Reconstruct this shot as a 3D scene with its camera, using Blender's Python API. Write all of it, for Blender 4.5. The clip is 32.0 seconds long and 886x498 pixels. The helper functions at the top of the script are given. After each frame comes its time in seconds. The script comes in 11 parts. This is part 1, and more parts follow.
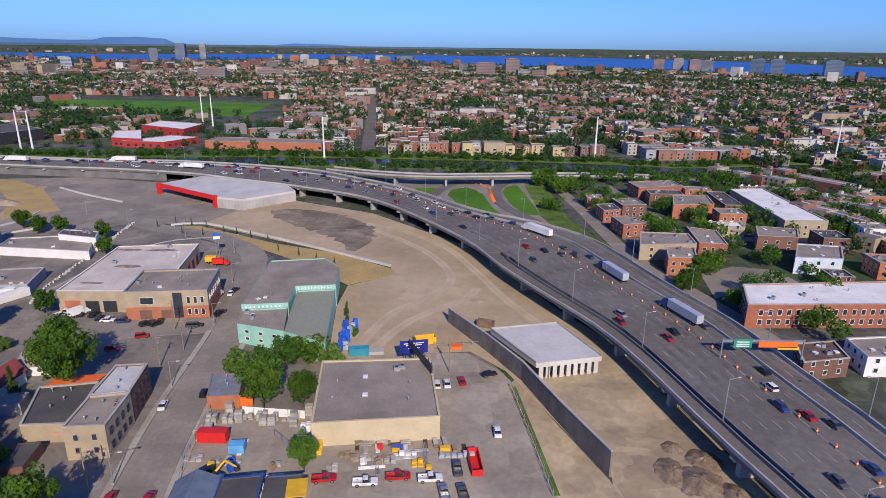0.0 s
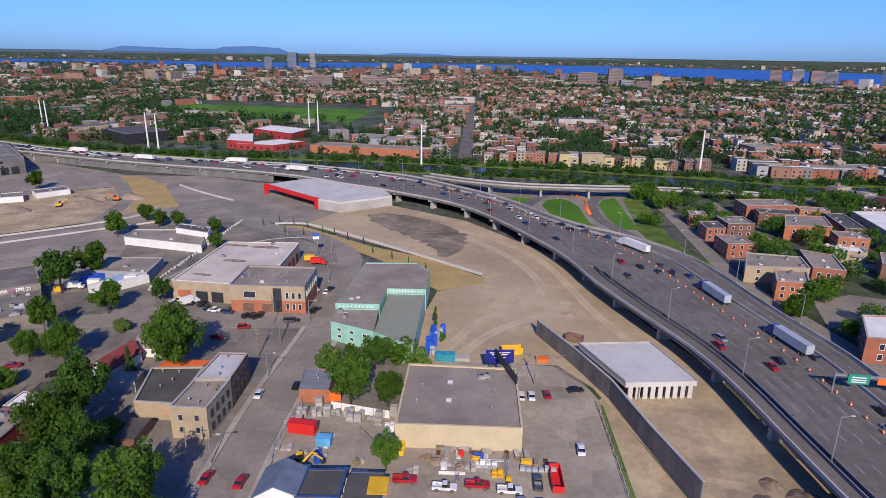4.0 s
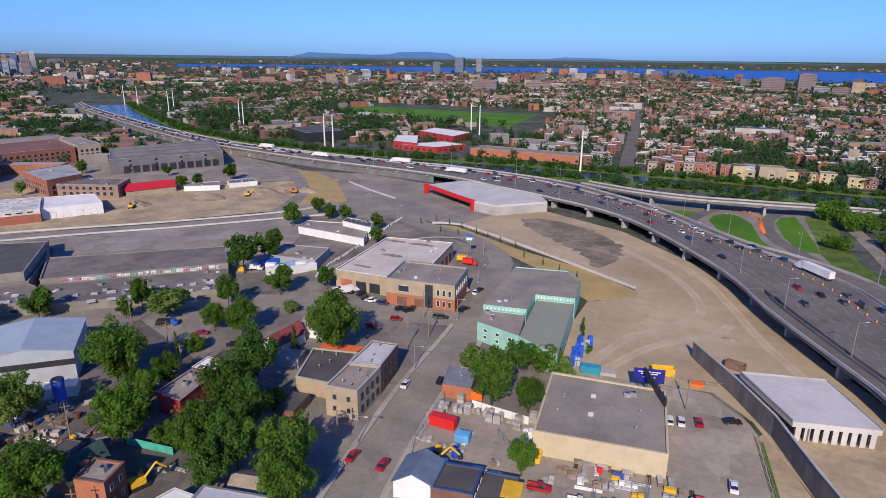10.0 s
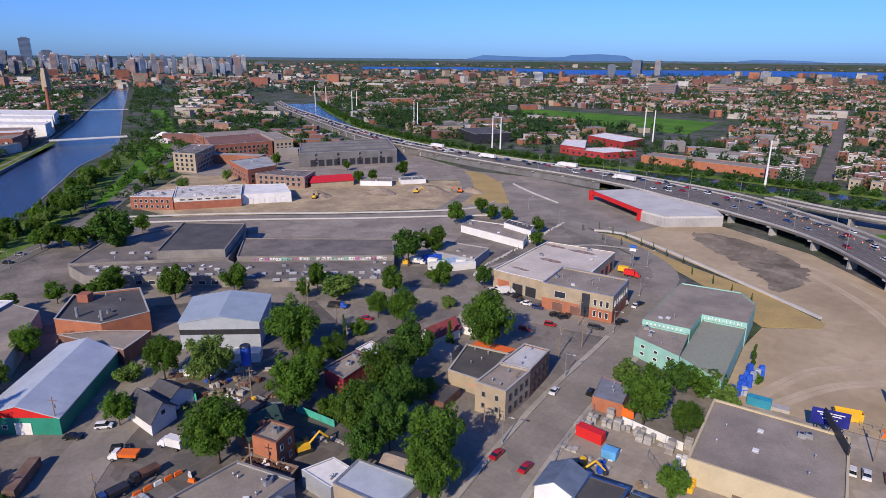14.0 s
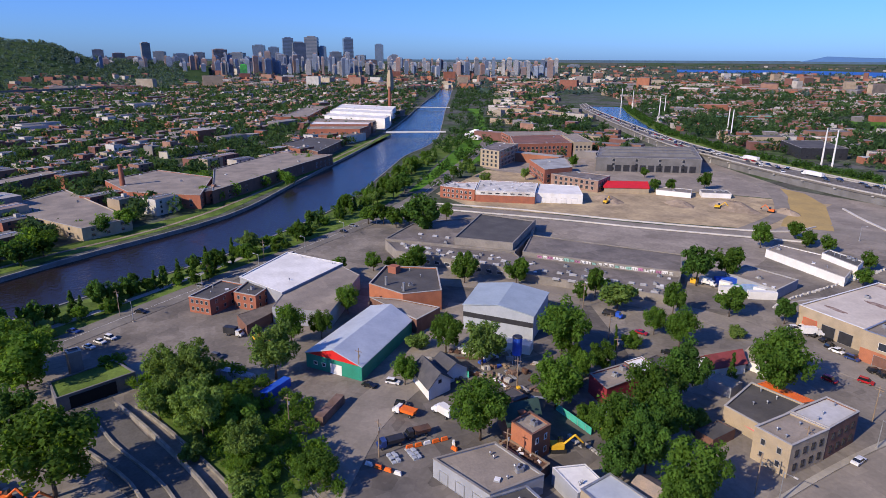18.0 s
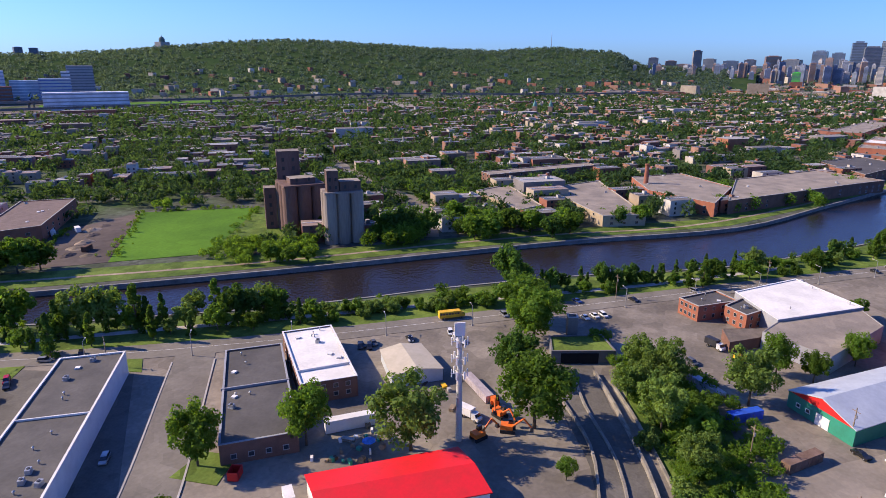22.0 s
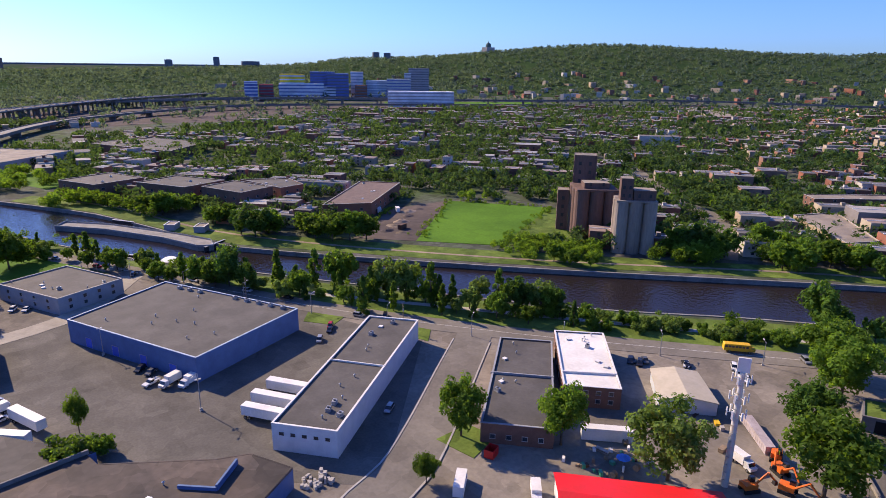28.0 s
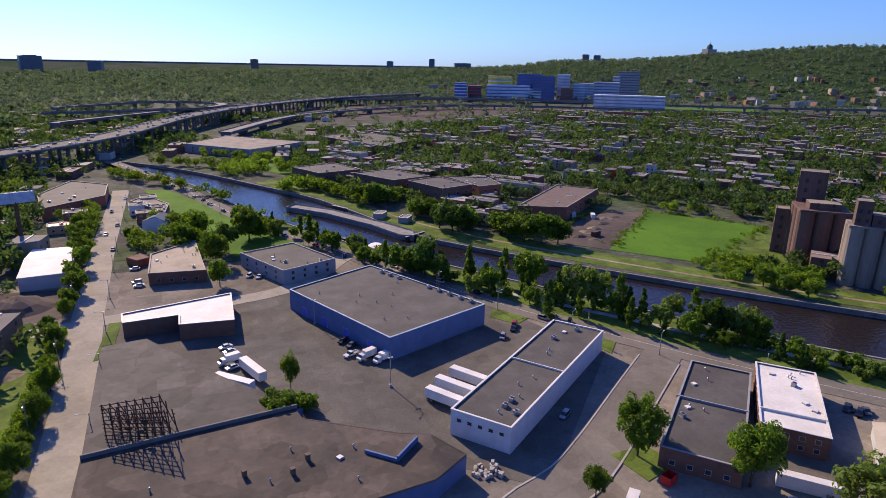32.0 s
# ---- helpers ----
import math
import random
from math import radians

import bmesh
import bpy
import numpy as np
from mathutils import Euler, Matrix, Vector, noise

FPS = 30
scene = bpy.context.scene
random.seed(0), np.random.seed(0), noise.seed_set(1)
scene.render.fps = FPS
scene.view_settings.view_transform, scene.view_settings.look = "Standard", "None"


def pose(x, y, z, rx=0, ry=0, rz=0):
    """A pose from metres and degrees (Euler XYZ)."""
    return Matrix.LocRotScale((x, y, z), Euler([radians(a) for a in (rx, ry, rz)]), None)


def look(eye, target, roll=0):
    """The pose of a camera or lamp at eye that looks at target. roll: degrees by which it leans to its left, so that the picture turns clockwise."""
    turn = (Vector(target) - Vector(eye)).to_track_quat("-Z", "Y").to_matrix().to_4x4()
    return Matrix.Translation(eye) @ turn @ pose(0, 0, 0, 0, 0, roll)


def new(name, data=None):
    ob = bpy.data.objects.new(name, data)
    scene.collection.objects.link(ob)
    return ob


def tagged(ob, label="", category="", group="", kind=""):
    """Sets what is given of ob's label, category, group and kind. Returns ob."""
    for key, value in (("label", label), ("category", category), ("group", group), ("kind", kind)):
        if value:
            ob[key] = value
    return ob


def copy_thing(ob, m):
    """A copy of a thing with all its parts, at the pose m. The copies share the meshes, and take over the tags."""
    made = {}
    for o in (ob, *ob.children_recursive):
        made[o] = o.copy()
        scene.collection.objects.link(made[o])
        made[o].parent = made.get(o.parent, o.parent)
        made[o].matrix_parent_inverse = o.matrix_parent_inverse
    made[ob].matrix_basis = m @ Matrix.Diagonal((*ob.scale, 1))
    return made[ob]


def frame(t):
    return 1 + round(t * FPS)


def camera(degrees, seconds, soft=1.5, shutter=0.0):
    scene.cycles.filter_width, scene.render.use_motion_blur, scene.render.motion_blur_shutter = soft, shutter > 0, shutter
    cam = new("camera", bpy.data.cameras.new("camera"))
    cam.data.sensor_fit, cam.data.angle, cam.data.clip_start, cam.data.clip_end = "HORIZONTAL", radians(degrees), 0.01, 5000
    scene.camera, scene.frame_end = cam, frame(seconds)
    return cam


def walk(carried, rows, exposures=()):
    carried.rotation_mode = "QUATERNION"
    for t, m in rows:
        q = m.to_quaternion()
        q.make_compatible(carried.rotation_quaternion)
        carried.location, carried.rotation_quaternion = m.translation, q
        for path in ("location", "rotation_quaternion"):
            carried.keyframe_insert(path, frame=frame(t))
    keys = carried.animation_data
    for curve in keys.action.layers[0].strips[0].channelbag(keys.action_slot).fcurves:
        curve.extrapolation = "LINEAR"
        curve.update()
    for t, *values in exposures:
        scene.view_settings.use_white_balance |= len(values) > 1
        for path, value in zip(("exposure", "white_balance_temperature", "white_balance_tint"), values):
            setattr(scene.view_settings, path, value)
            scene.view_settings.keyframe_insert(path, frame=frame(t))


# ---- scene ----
cam = camera(71.2, 32.0, 0.85)
PATH = [
    (0.0, (0.00, -0.00, 90.00), (0.15, 95.04, 58.92), 0.69),
    (0.5, (0.12, -0.07, 89.98), (-1.86, 94.95, 58.89), 0.70),
    (1.0, (0.19, -0.15, 89.94), (-3.20, 94.83, 58.85), 0.70),
    (1.5, (0.24, -0.18, 89.93), (-4.06, 94.75, 58.81), 0.68),
    (2.0, (0.24, -0.24, 89.95), (-5.46, 94.63, 58.83), 0.72),
    (2.5, (0.18, -0.29, 89.95), (-7.38, 94.43, 58.81), 0.75),
    (4.5, (0.10, -0.33, 90.03), (-17.03, 93.64, 60.43), 0.87),
    (5.0, (0.18, -0.55, 90.02), (-19.46, 92.97, 60.54), 0.84),
    (5.5, (0.28, -0.75, 90.07), (-21.50, 92.29, 60.58), 0.82),
    (6.0, (0.39, -0.86, 90.13), (-22.79, 91.83, 60.60), 0.86),
    (6.5, (0.50, -0.91, 90.16), (-23.94, 91.44, 60.62), 0.81),
    (7.0, (0.57, -0.91, 90.18), (-25.91, 90.87, 60.59), 0.80),
    (7.5, (0.56, -0.81, 90.19), (-28.30, 90.27, 60.64), 0.76),
    (8.0, (0.56, -0.80, 90.20), (-30.17, 89.64, 60.62), 0.68),
    (8.5, (0.58, -0.84, 90.20), (-31.95, 88.98, 60.62), 0.65),
    (9.0, (0.50, -0.90, 90.18), (-33.67, 88.31, 60.61), 0.65),
    (9.5, (0.43, -0.92, 90.19), (-35.68, 87.53, 60.63), 0.63),
    (10.0, (0.46, -0.93, 90.25), (-37.54, 86.71, 60.69), 0.60),
    (10.5, (0.52, -0.94, 90.28), (-39.64, 85.75, 60.73), 0.55),
    (11.0, (0.57, -0.92, 90.30), (-41.96, 84.63, 60.76), 0.54),
    (11.5, (0.66, -1.00, 90.38), (-43.65, 83.65, 60.88), 0.52),
    (12.0, (0.72, -1.23, 90.48), (-46.26, 81.97, 60.98), 0.47),
    (12.5, (0.87, -1.51, 90.61), (-49.01, 80.00, 61.13), 0.47),
    (13.0, (0.95, -1.85, 90.74), (-51.48, 78.07, 61.32), 0.50),
    (13.5, (0.97, -2.16, 90.88), (-54.76, 75.48, 61.47), 0.49),
    (14.0, (1.01, -2.37, 90.95), (-58.75, 72.20, 61.52), 0.50),
    (14.5, (1.20, -2.52, 90.89), (-62.65, 68.65, 61.63), 0.56),
    (16.5, (1.76, -2.42, 91.01), (-75.46, 54.00, 61.79), 0.62),
    (17.0, (2.00, -2.29, 91.25), (-78.32, 49.61, 61.99), 0.65),
    (17.5, (2.39, -2.22, 91.56), (-81.26, 44.07, 62.23), 0.48),
    (18.0, (2.77, -2.35, 91.85), (-84.48, 36.70, 62.49), 0.27),
    (18.5, (3.08, -2.53, 91.82), (-87.31, 28.64, 62.53), 0.23),
    (19.0, (3.63, -2.62, 91.59), (-89.52, 19.11, 62.40), 0.29),
    (19.5, (4.30, -2.60, 91.36), (-90.55, 10.18, 62.37), 0.06),
    (20.0, (5.14, -2.65, 91.34), (-90.58, 0.30, 62.56), 0.09),
    (20.5, (5.85, -2.77, 91.50), (-89.66, -10.44, 62.87), 0.15),
    (21.0, (6.13, -2.67, 91.68), (-87.90, -21.02, 63.04), 0.27),
    (21.5, (6.17, -2.38, 91.78), (-85.56, -29.97, 63.07), 0.21),
    (22.0, (6.21, -2.13, 91.73), (-82.67, -37.92, 63.13), 0.19),
    (22.5, (6.32, -1.89, 91.68), (-78.62, -46.30, 63.15), 0.26),
    (23.0, (6.39, -1.58, 91.65), (-74.32, -53.33, 63.24), 0.32),
    (23.5, (6.39, -1.29, 91.74), (-71.99, -56.53, 63.35), 0.33),
    (24.0, (6.44, -1.14, 91.83), (-70.59, -58.28, 63.51), 0.40),
    (24.5, (6.51, -1.11, 91.90), (-69.12, -60.10, 63.60), 0.49),
    (25.0, (6.56, -1.08, 91.95), (-67.72, -61.74, 63.61), 0.56),
    (25.5, (6.66, -1.01, 91.94), (-65.75, -63.92, 63.66), 0.68),
    (27.5, (6.75, -0.58, 92.01), (-58.85, -70.57, 63.75), 0.72),
    (28.0, (6.94, -0.42, 92.08), (-55.89, -72.90, 63.78), 0.72),
    (28.5, (7.23, -0.21, 92.21), (-52.57, -75.21, 63.92), 0.74),
    (29.0, (7.49, 0.09, 92.37), (-49.23, -77.24, 64.01), 0.84),
    (29.5, (7.81, 0.38, 92.55), (-45.39, -79.40, 64.21), 0.92),
    (30.0, (8.02, 0.64, 92.70), (-41.86, -81.27, 64.36), 0.92),
    (30.5, (8.07, 0.82, 92.86), (-38.49, -82.99, 64.44), 0.99),
    (31.0, (8.09, 0.99, 92.97), (-35.19, -84.54, 64.50), 1.02),
    (31.5, (8.21, 1.18, 92.98), (-32.39, -85.61, 64.36), 1.18),
    (32.0, (8.39, 1.39, 92.91), (-28.62, -87.05, 64.46), 1.06),
]

walk(cam, [(t, look(eye, target, roll)) for t, eye, target, roll in PATH], [(0.0, -0.04, 6300, 25), (16.5, -0.02, 6250, 25), (19.0, 0.26, 6450, 26), (22.0, 0.52, 6900, 28), (25.0, 0.58, 7200, 30), (28.0, 0.5, 7250, 30), (32.0, 0.2, 7250, 31)])

# ---- world, sun ----
SUN_EL, SUN_TO = 32.0, (-0.225, 0.974)          # elevation in degrees; the way the shadows fall
world = bpy.data.worlds.new("sky")
scene.world = world
world.use_nodes = True
_n, _l = world.node_tree.nodes, world.node_tree.links
_sky = _n.new("ShaderNodeTexSky")
_sky.sky_type, _sky.sun_disc = "NISHITA", False
_sky.sun_elevation, _sky.sun_rotation = radians(SUN_EL), math.atan2(-SUN_TO[0], -SUN_TO[1])
_sky.air_density, _sky.dust_density, _sky.ozone_density = 1.0, 0.5, 6.0
_n["Background"].inputs["Strength"].default_value = 0.1
_tint = _n.new("ShaderNodeMix")                  # a deeper blue than the model's clear sky
_tint.data_type, _tint.blend_type = "RGBA", "MULTIPLY"
_tint.inputs["Factor"].default_value, _tint.inputs["B"].default_value = 1.0, (0.49, 0.9, 1.62, 1)
_l.new(_sky.outputs[0], _tint.inputs["A"])
_l.new(_tint.outputs["Result"], _n["Background"].inputs["Color"])
sun_data = bpy.data.lights.new("sun", "SUN")
sun_data.energy, sun_data.angle, sun_data.color = 5.0, radians(0.6), (1.0, 0.91, 0.65)
sun = new("sun", sun_data)
sun.matrix_world = look((0, 0, 0), (SUN_TO[0], SUN_TO[1], -math.tan(radians(SUN_EL))))

# ---- materials ----
MATS = {}


def mat(name, color, rough=0.8, second=None, scale=0.4, fine=6.0, amount=0.5, metal=0.0, bump=0.0,
        island=0.0, obj=0.0, streak=None, spec=0.4, palette=None, thin=0.0, mend=0.0):
    """A node material: two scales of noise between two colours, a fine relief, and a change from piece to piece."""
    if name in MATS:
        return MATS[name]
    m = bpy.data.materials.new(name)
    m.use_nodes = True
    nt = m.node_tree
    N, L = nt.nodes, nt.links
    b = N["Principled BSDF"]
    b.inputs["Roughness"].default_value, b.inputs["Metallic"].default_value = rough, metal
    b.inputs["Specular IOR Level"].default_value = spec
    co = N.new("ShaderNodeTexCoord")
    src = co.outputs["Object"]
    geo = N.new("ShaderNodeNewGeometry")
    src = geo.outputs["Position"]
    if streak:
        mp = N.new("ShaderNodeMapping")
        mp.inputs["Scale"].default_value = streak
        L.new(src, mp.inputs["Vector"])
        src = mp.outputs[0]
    big, small = N.new("ShaderNodeTexNoise"), N.new("ShaderNodeTexNoise")
    big.inputs["Scale"].default_value, small.inputs["Scale"].default_value = scale, fine
    big.inputs["Detail"].default_value, small.inputs["Detail"].default_value = 7, 8
    L.new(src, big.inputs["Vector"])
    L.new(src, small.inputs["Vector"])
    mix = N.new("ShaderNodeMix")
    mix.data_type = "RGBA"
    c2 = second or tuple(c * 0.72 for c in color)
    mix.inputs["A"].default_value, mix.inputs["B"].default_value = (*color, 1), (*c2, 1)
    ramp = N.new("ShaderNodeMapRange")
    ramp.inputs["From Min"].default_value, ramp.inputs["From Max"].default_value = 0.38, 0.66
    L.new(big.outputs["Fac"], ramp.inputs["Value"])
    L.new(ramp.outputs[0], mix.inputs["Factor"])
    out = mix.outputs["Result"]
    if palette:
        rp = N.new("ShaderNodeValToRGB")
        rp.color_ramp.interpolation = "CONSTANT"
        el = rp.color_ramp.elements
        for k, c in enumerate(palette):
            e = el[k] if k < 2 else el.new(k / len(palette))
            e.position, e.color = k / len(palette), (*c, 1)
        if obj:
            oi = N.new("ShaderNodeObjectInfo")
            L.new(oi.outputs["Random"], rp.inputs["Fac"])
        else:
            L.new(geo.outputs["Random Per Island"], rp.inputs["Fac"])
        mx = N.new("ShaderNodeMix")
        mx.data_type, mx.blend_type = "RGBA", "MULTIPLY"
        mx.inputs["Factor"].default_value = 1.0
        L.new(rp.outputs[0], mx.inputs["A"])
        L.new(out, mx.inputs["B"])
        out = mx.outputs["Result"]
    hs = N.new("ShaderNodeHueSaturation")
    L.new(out, hs.inputs["Color"])
    val = N.new("ShaderNodeMath")
    val.operation = "MULTIPLY_ADD"
    wide = N.new("ShaderNodeMapRange")
    wide.inputs["From Min"].default_value, wide.inputs["From Max"].default_value = 0.18, 0.82
    L.new(small.outputs["Fac"], wide.inputs["Value"])
    L.new(wide.outputs[0], val.inputs[0])
    val.inputs[1].default_value, val.inputs[2].default_value = amount, 1 - amount / 2
    last = val.outputs[0]
    if mend:                                        # patched and stained areas of a few metres
        for sc, way, lo in ((0.11, "CHEBYCHEV", 1 - mend), (0.33, "EUCLIDEAN", 1 - mend * 0.6)):
            vo, mv = N.new("ShaderNodeTexVoronoi"), N.new("ShaderNodeMapRange")
            vo.distance = way
            vo.inputs["Scale"].default_value, vo.inputs["Randomness"].default_value = sc, 1.0
            sp, warp = N.new("ShaderNodeSeparateColor"), N.new("ShaderNodeMix")
            warp.data_type, warp.blend_type = "RGBA", "LINEAR_LIGHT"
            warp.inputs["Factor"].default_value = 0.9
            L.new(geo.outputs["Position"], warp.inputs["A"])
            L.new(big.outputs["Color"], warp.inputs["B"])
            L.new(warp.outputs["Result"] if way == "EUCLIDEAN" else geo.outputs["Position"], vo.inputs["Vector"])
            L.new(vo.outputs["Color"], sp.inputs[0])
            L.new(sp.outputs[0], mv.inputs["Value"])
            mv.inputs["To Min"].default_value, mv.inputs["To Max"].default_value = lo, 2 - lo
            pm = N.new("ShaderNodeMath")
            pm.operation = "MULTIPLY"
            L.new(last, pm.inputs[0])
            L.new(mv.outputs[0], pm.inputs[1])
            last = pm.outputs[0]
    for on, sock in ((island, "i"), (0 if palette else obj, "o")):
        if on:
            rnd = geo.outputs["Random Per Island"] if sock == "i" else N.new("ShaderNodeObjectInfo").outputs["Random"]
            mm = N.new("ShaderNodeMath")
            mm.operation = "MULTIPLY_ADD"
            L.new(rnd, mm.inputs[0])
            mm.inputs[1].default_value, mm.inputs[2].default_value = on, 1 - on / 2
            pr = N.new("ShaderNodeMath")
            pr.operation = "MULTIPLY"
            L.new(last, pr.inputs[0])
            L.new(mm.outputs[0], pr.inputs[1])
            last = pr.outputs[0]
    L.new(last, hs.inputs["Value"])
    L.new(hs.outputs[0], b.inputs["Base Color"])
    if thin:                                        # leaves let some of the sun through
        tl, ms = N.new("ShaderNodeBsdfTranslucent"), N.new("ShaderNodeMixShader")
        gl = N.new("ShaderNodeMix")
        gl.data_type, gl.blend_type = "RGBA", "MULTIPLY"
        gl.inputs["Factor"].default_value, gl.inputs["B"].default_value = 1.0, (1.5, 1.35, 0.6, 1)
        L.new(hs.outputs[0], gl.inputs["A"])
        L.new(gl.outputs["Result"], tl.inputs["Color"])
        ms.inputs[0].default_value = thin
        L.new(b.outputs[0], ms.inputs[1])
        L.new(tl.outputs[0], ms.inputs[2])
        L.new(ms.outputs[0], N["Material Output"].inputs["Surface"])
    if bump:
        bp = N.new("ShaderNodeBump")
        bp.inputs["Strength"].default_value, bp.inputs["Distance"].default_value = bump, 0.2
        L.new(small.outputs["Fac"], bp.inputs["Height"])
        L.new(bp.outputs[0], b.inputs["Normal"])
    MATS[name] = m
    return m


ASPHALT = mat("asphalt", (0.105, 0.099, 0.087), 0.9, (0.144, 0.135, 0.118), 0.06, 1.5, 0.35, bump=0.2, spec=0.08, mend=0.12)
ROADWAY = mat("roadway", (0.135, 0.122, 0.108), 0.85, (0.165, 0.15, 0.132), 0.05, 0.8, 0.35, spec=0.08, mend=0.07)
STREET = mat("street", (0.262, 0.23, 0.19), 0.9, (0.2, 0.178, 0.148), 0.05, 0.9, 0.25, bump=0.2, spec=0.08, mend=0.09)
YARD = mat("yard", (0.238, 0.21, 0.172), 0.92, (0.138, 0.124, 0.106), 0.04, 0.8, 0.35, bump=0.2, spec=0.08, mend=0.14)
DARKYARD = mat("dark_yard", (0.16, 0.142, 0.122), 0.92, (0.095, 0.088, 0.08), 0.05, 0.8, 0.35, bump=0.2, spec=0.08, mend=0.2)
BAYEARTH = mat("bay_earth", (0.43, 0.335, 0.205), 0.95, (0.3, 0.235, 0.155), 0.06, 0.5, 0.35, bump=0.4, spec=0.05, mend=0.12)
GREYSTREET = mat("grey_street", (0.195, 0.18, 0.154), 0.9, (0.15, 0.138, 0.12), 0.05, 0.9, 0.25, bump=0.2, spec=0.08, mend=0.1)
DUSTYARD = mat("dusty_lot", (0.285, 0.247, 0.205), 0.92, (0.215, 0.187, 0.157), 0.04, 0.7, 0.35, bump=0.2, spec=0.08, mend=0.13)
PALESTREET = mat("pale_street", (0.37, 0.338, 0.275), 0.9, (0.3, 0.274, 0.225), 0.06, 0.9, 0.25, bump=0.2, spec=0.08, mend=0.07)
DULLWALL = mat("dull_grey_wall", (0.25, 0.225, 0.195), 0.85, (0.17, 0.155, 0.138), 0.15, 1.5, 0.3)
DEPOTWALL = mat("old_depot_wall", (0.13, 0.105, 0.09), 0.88, (0.085, 0.07, 0.062), 0.2, 1.5, 0.3)
BAREYARD = mat("pale_yard", (0.36, 0.307, 0.238), 0.92, (0.255, 0.218, 0.172), 0.05, 0.7, 0.3, bump=0.2, spec=0.08, mend=0.12)
SAND = mat("sand", (0.43, 0.335, 0.212), 0.95, (0.335, 0.255, 0.158), 0.025, 0.25, 0.22, bump=0.3, spec=0.08, mend=0.05)
OCHRE = mat("ochre", (0.42, 0.30, 0.12), 0.95, (0.34, 0.25, 0.11), 0.08, 0.8, 0.3, bump=0.3, spec=0.08)
DIRT = mat("dirt", (0.33, 0.26, 0.19), 0.95, (0.21, 0.165, 0.125), 0.05, 0.5, 0.4, bump=0.4, spec=0.08, mend=0.15)
RAILEARTH = mat("rail_yard_earth", (0.09, 0.075, 0.068), 0.95, (0.14, 0.115, 0.1), 0.02, 0.2, 0.5, spec=0.05)
DARKDIRT = mat("dark_dirt", (0.17, 0.14, 0.10), 0.95, (0.26, 0.21, 0.155), 0.06, 0.5, 0.4, bump=0.4, spec=0.08, mend=0.2)
GRASS = mat("grass", (0.115, 0.17, 0.035), 0.9, (0.065, 0.115, 0.022), 0.09, 1.2, 0.5, bump=0.4, spec=0.08, mend=0.22)
LAWN = mat("lawn", (0.085, 0.205, 0.018), 0.9, (0.055, 0.14, 0.014), 0.02, 0.6, 0.3, bump=0.3, spec=0.08, mend=0.06)
URBAN = mat("urban_ground", (0.10, 0.097, 0.09), 0.95, (0.045, 0.08, 0.025), 0.018, 0.12, 0.5, spec=0.08, mend=0.3)
CONCRETE = mat("concrete", (0.4, 0.38, 0.35), 0.85, (0.3, 0.286, 0.265), 0.12, 1.5, 0.25, bump=0.15)
PALECON = mat("pale_concrete", (0.52, 0.5, 0.46), 0.85, (0.43, 0.41, 0.375), 0.1, 1.0, 0.2)
DARKCON = mat("dark_concrete", (0.17, 0.165, 0.16), 0.85, (0.12, 0.115, 0.11), 0.12, 1.5, 0.25, bump=0.15)
STONE = mat("canal_stone", (0.26, 0.25, 0.23), 0.9, (0.17, 0.165, 0.155), 0.2, 1.5, 0.4, bump=0.3)
WHITEP = mat("white_paint", (0.72, 0.71, 0.68), 0.6, (0.62, 0.61, 0.58), 0.2, 2.0, 0.15)
STEEL = mat("galvanised_steel", (0.42, 0.43, 0.44), 0.45, None, 0.5, 4, 0.2, metal=0.6)
DARKMET = mat("dark_metal", (0.045, 0.045, 0.05), 0.5, None, 0.5, 4, 0.3, metal=0.3)
RUST = mat("rusty_steel", (0.12, 0.06, 0.035), 0.85, (0.07, 0.04, 0.03), 0.6, 4, 0.4)
GLASS = mat("window_glass", (0.025, 0.03, 0.04), 0.08, (0.04, 0.045, 0.055), 0.5, 2, 0.3, spec=0.8)
BARK = mat("bark", (0.12, 0.09, 0.065), 0.95, (0.08, 0.06, 0.045), 1.0, 6, 0.5, bump=0.5)
BLACKROOF = mat("tar_roof", (0.069, 0.065, 0.06), 0.85, (0.096, 0.09, 0.082), 0.12, 1.2, 0.3, bump=0.2, mend=0.08)
GREYROOF = mat("gravel_roof", (0.285, 0.242, 0.192), 0.92, (0.205, 0.176, 0.144), 0.1, 1.5, 0.3, bump=0.3, mend=0.08)
WHITEROOF = mat("white_membrane", (0.75, 0.73, 0.68), 0.7, (0.62, 0.6, 0.55), 0.12, 1.0, 0.2)
GREENROOF = mat("green_roof_felt", (0.24, 0.26, 0.19), 0.9, (0.25, 0.22, 0.17), 0.09, 1.2, 0.3)
BEIGE = mat("beige_panel", (0.52, 0.43, 0.27), 0.8, (0.46, 0.38, 0.24), 0.3, 2, 0.15)
TEAL = mat("teal_paint", (0.27, 0.52, 0.43), 0.75, (0.23, 0.44, 0.37), 0.3, 2, 0.2)
BRICKRED = mat("red_brick", (0.33, 0.115, 0.065), 0.9, (0.26, 0.095, 0.06), 0.35, 5, 0.35, bump=0.3)
BRICKORANGE = mat("orange_brick", (0.4, 0.145, 0.07), 0.88, (0.32, 0.115, 0.06), 0.35, 5, 0.3, bump=0.3)
BRICKBEIGE = mat("beige_brick", (0.38, 0.30, 0.20), 0.9, (0.31, 0.25, 0.17), 0.35, 5, 0.3, bump=0.3)
BRICKBROWN = mat("brown_brick", (0.19, 0.095, 0.065), 0.9, (0.14, 0.07, 0.05), 0.35, 5, 0.35, bump=0.3)
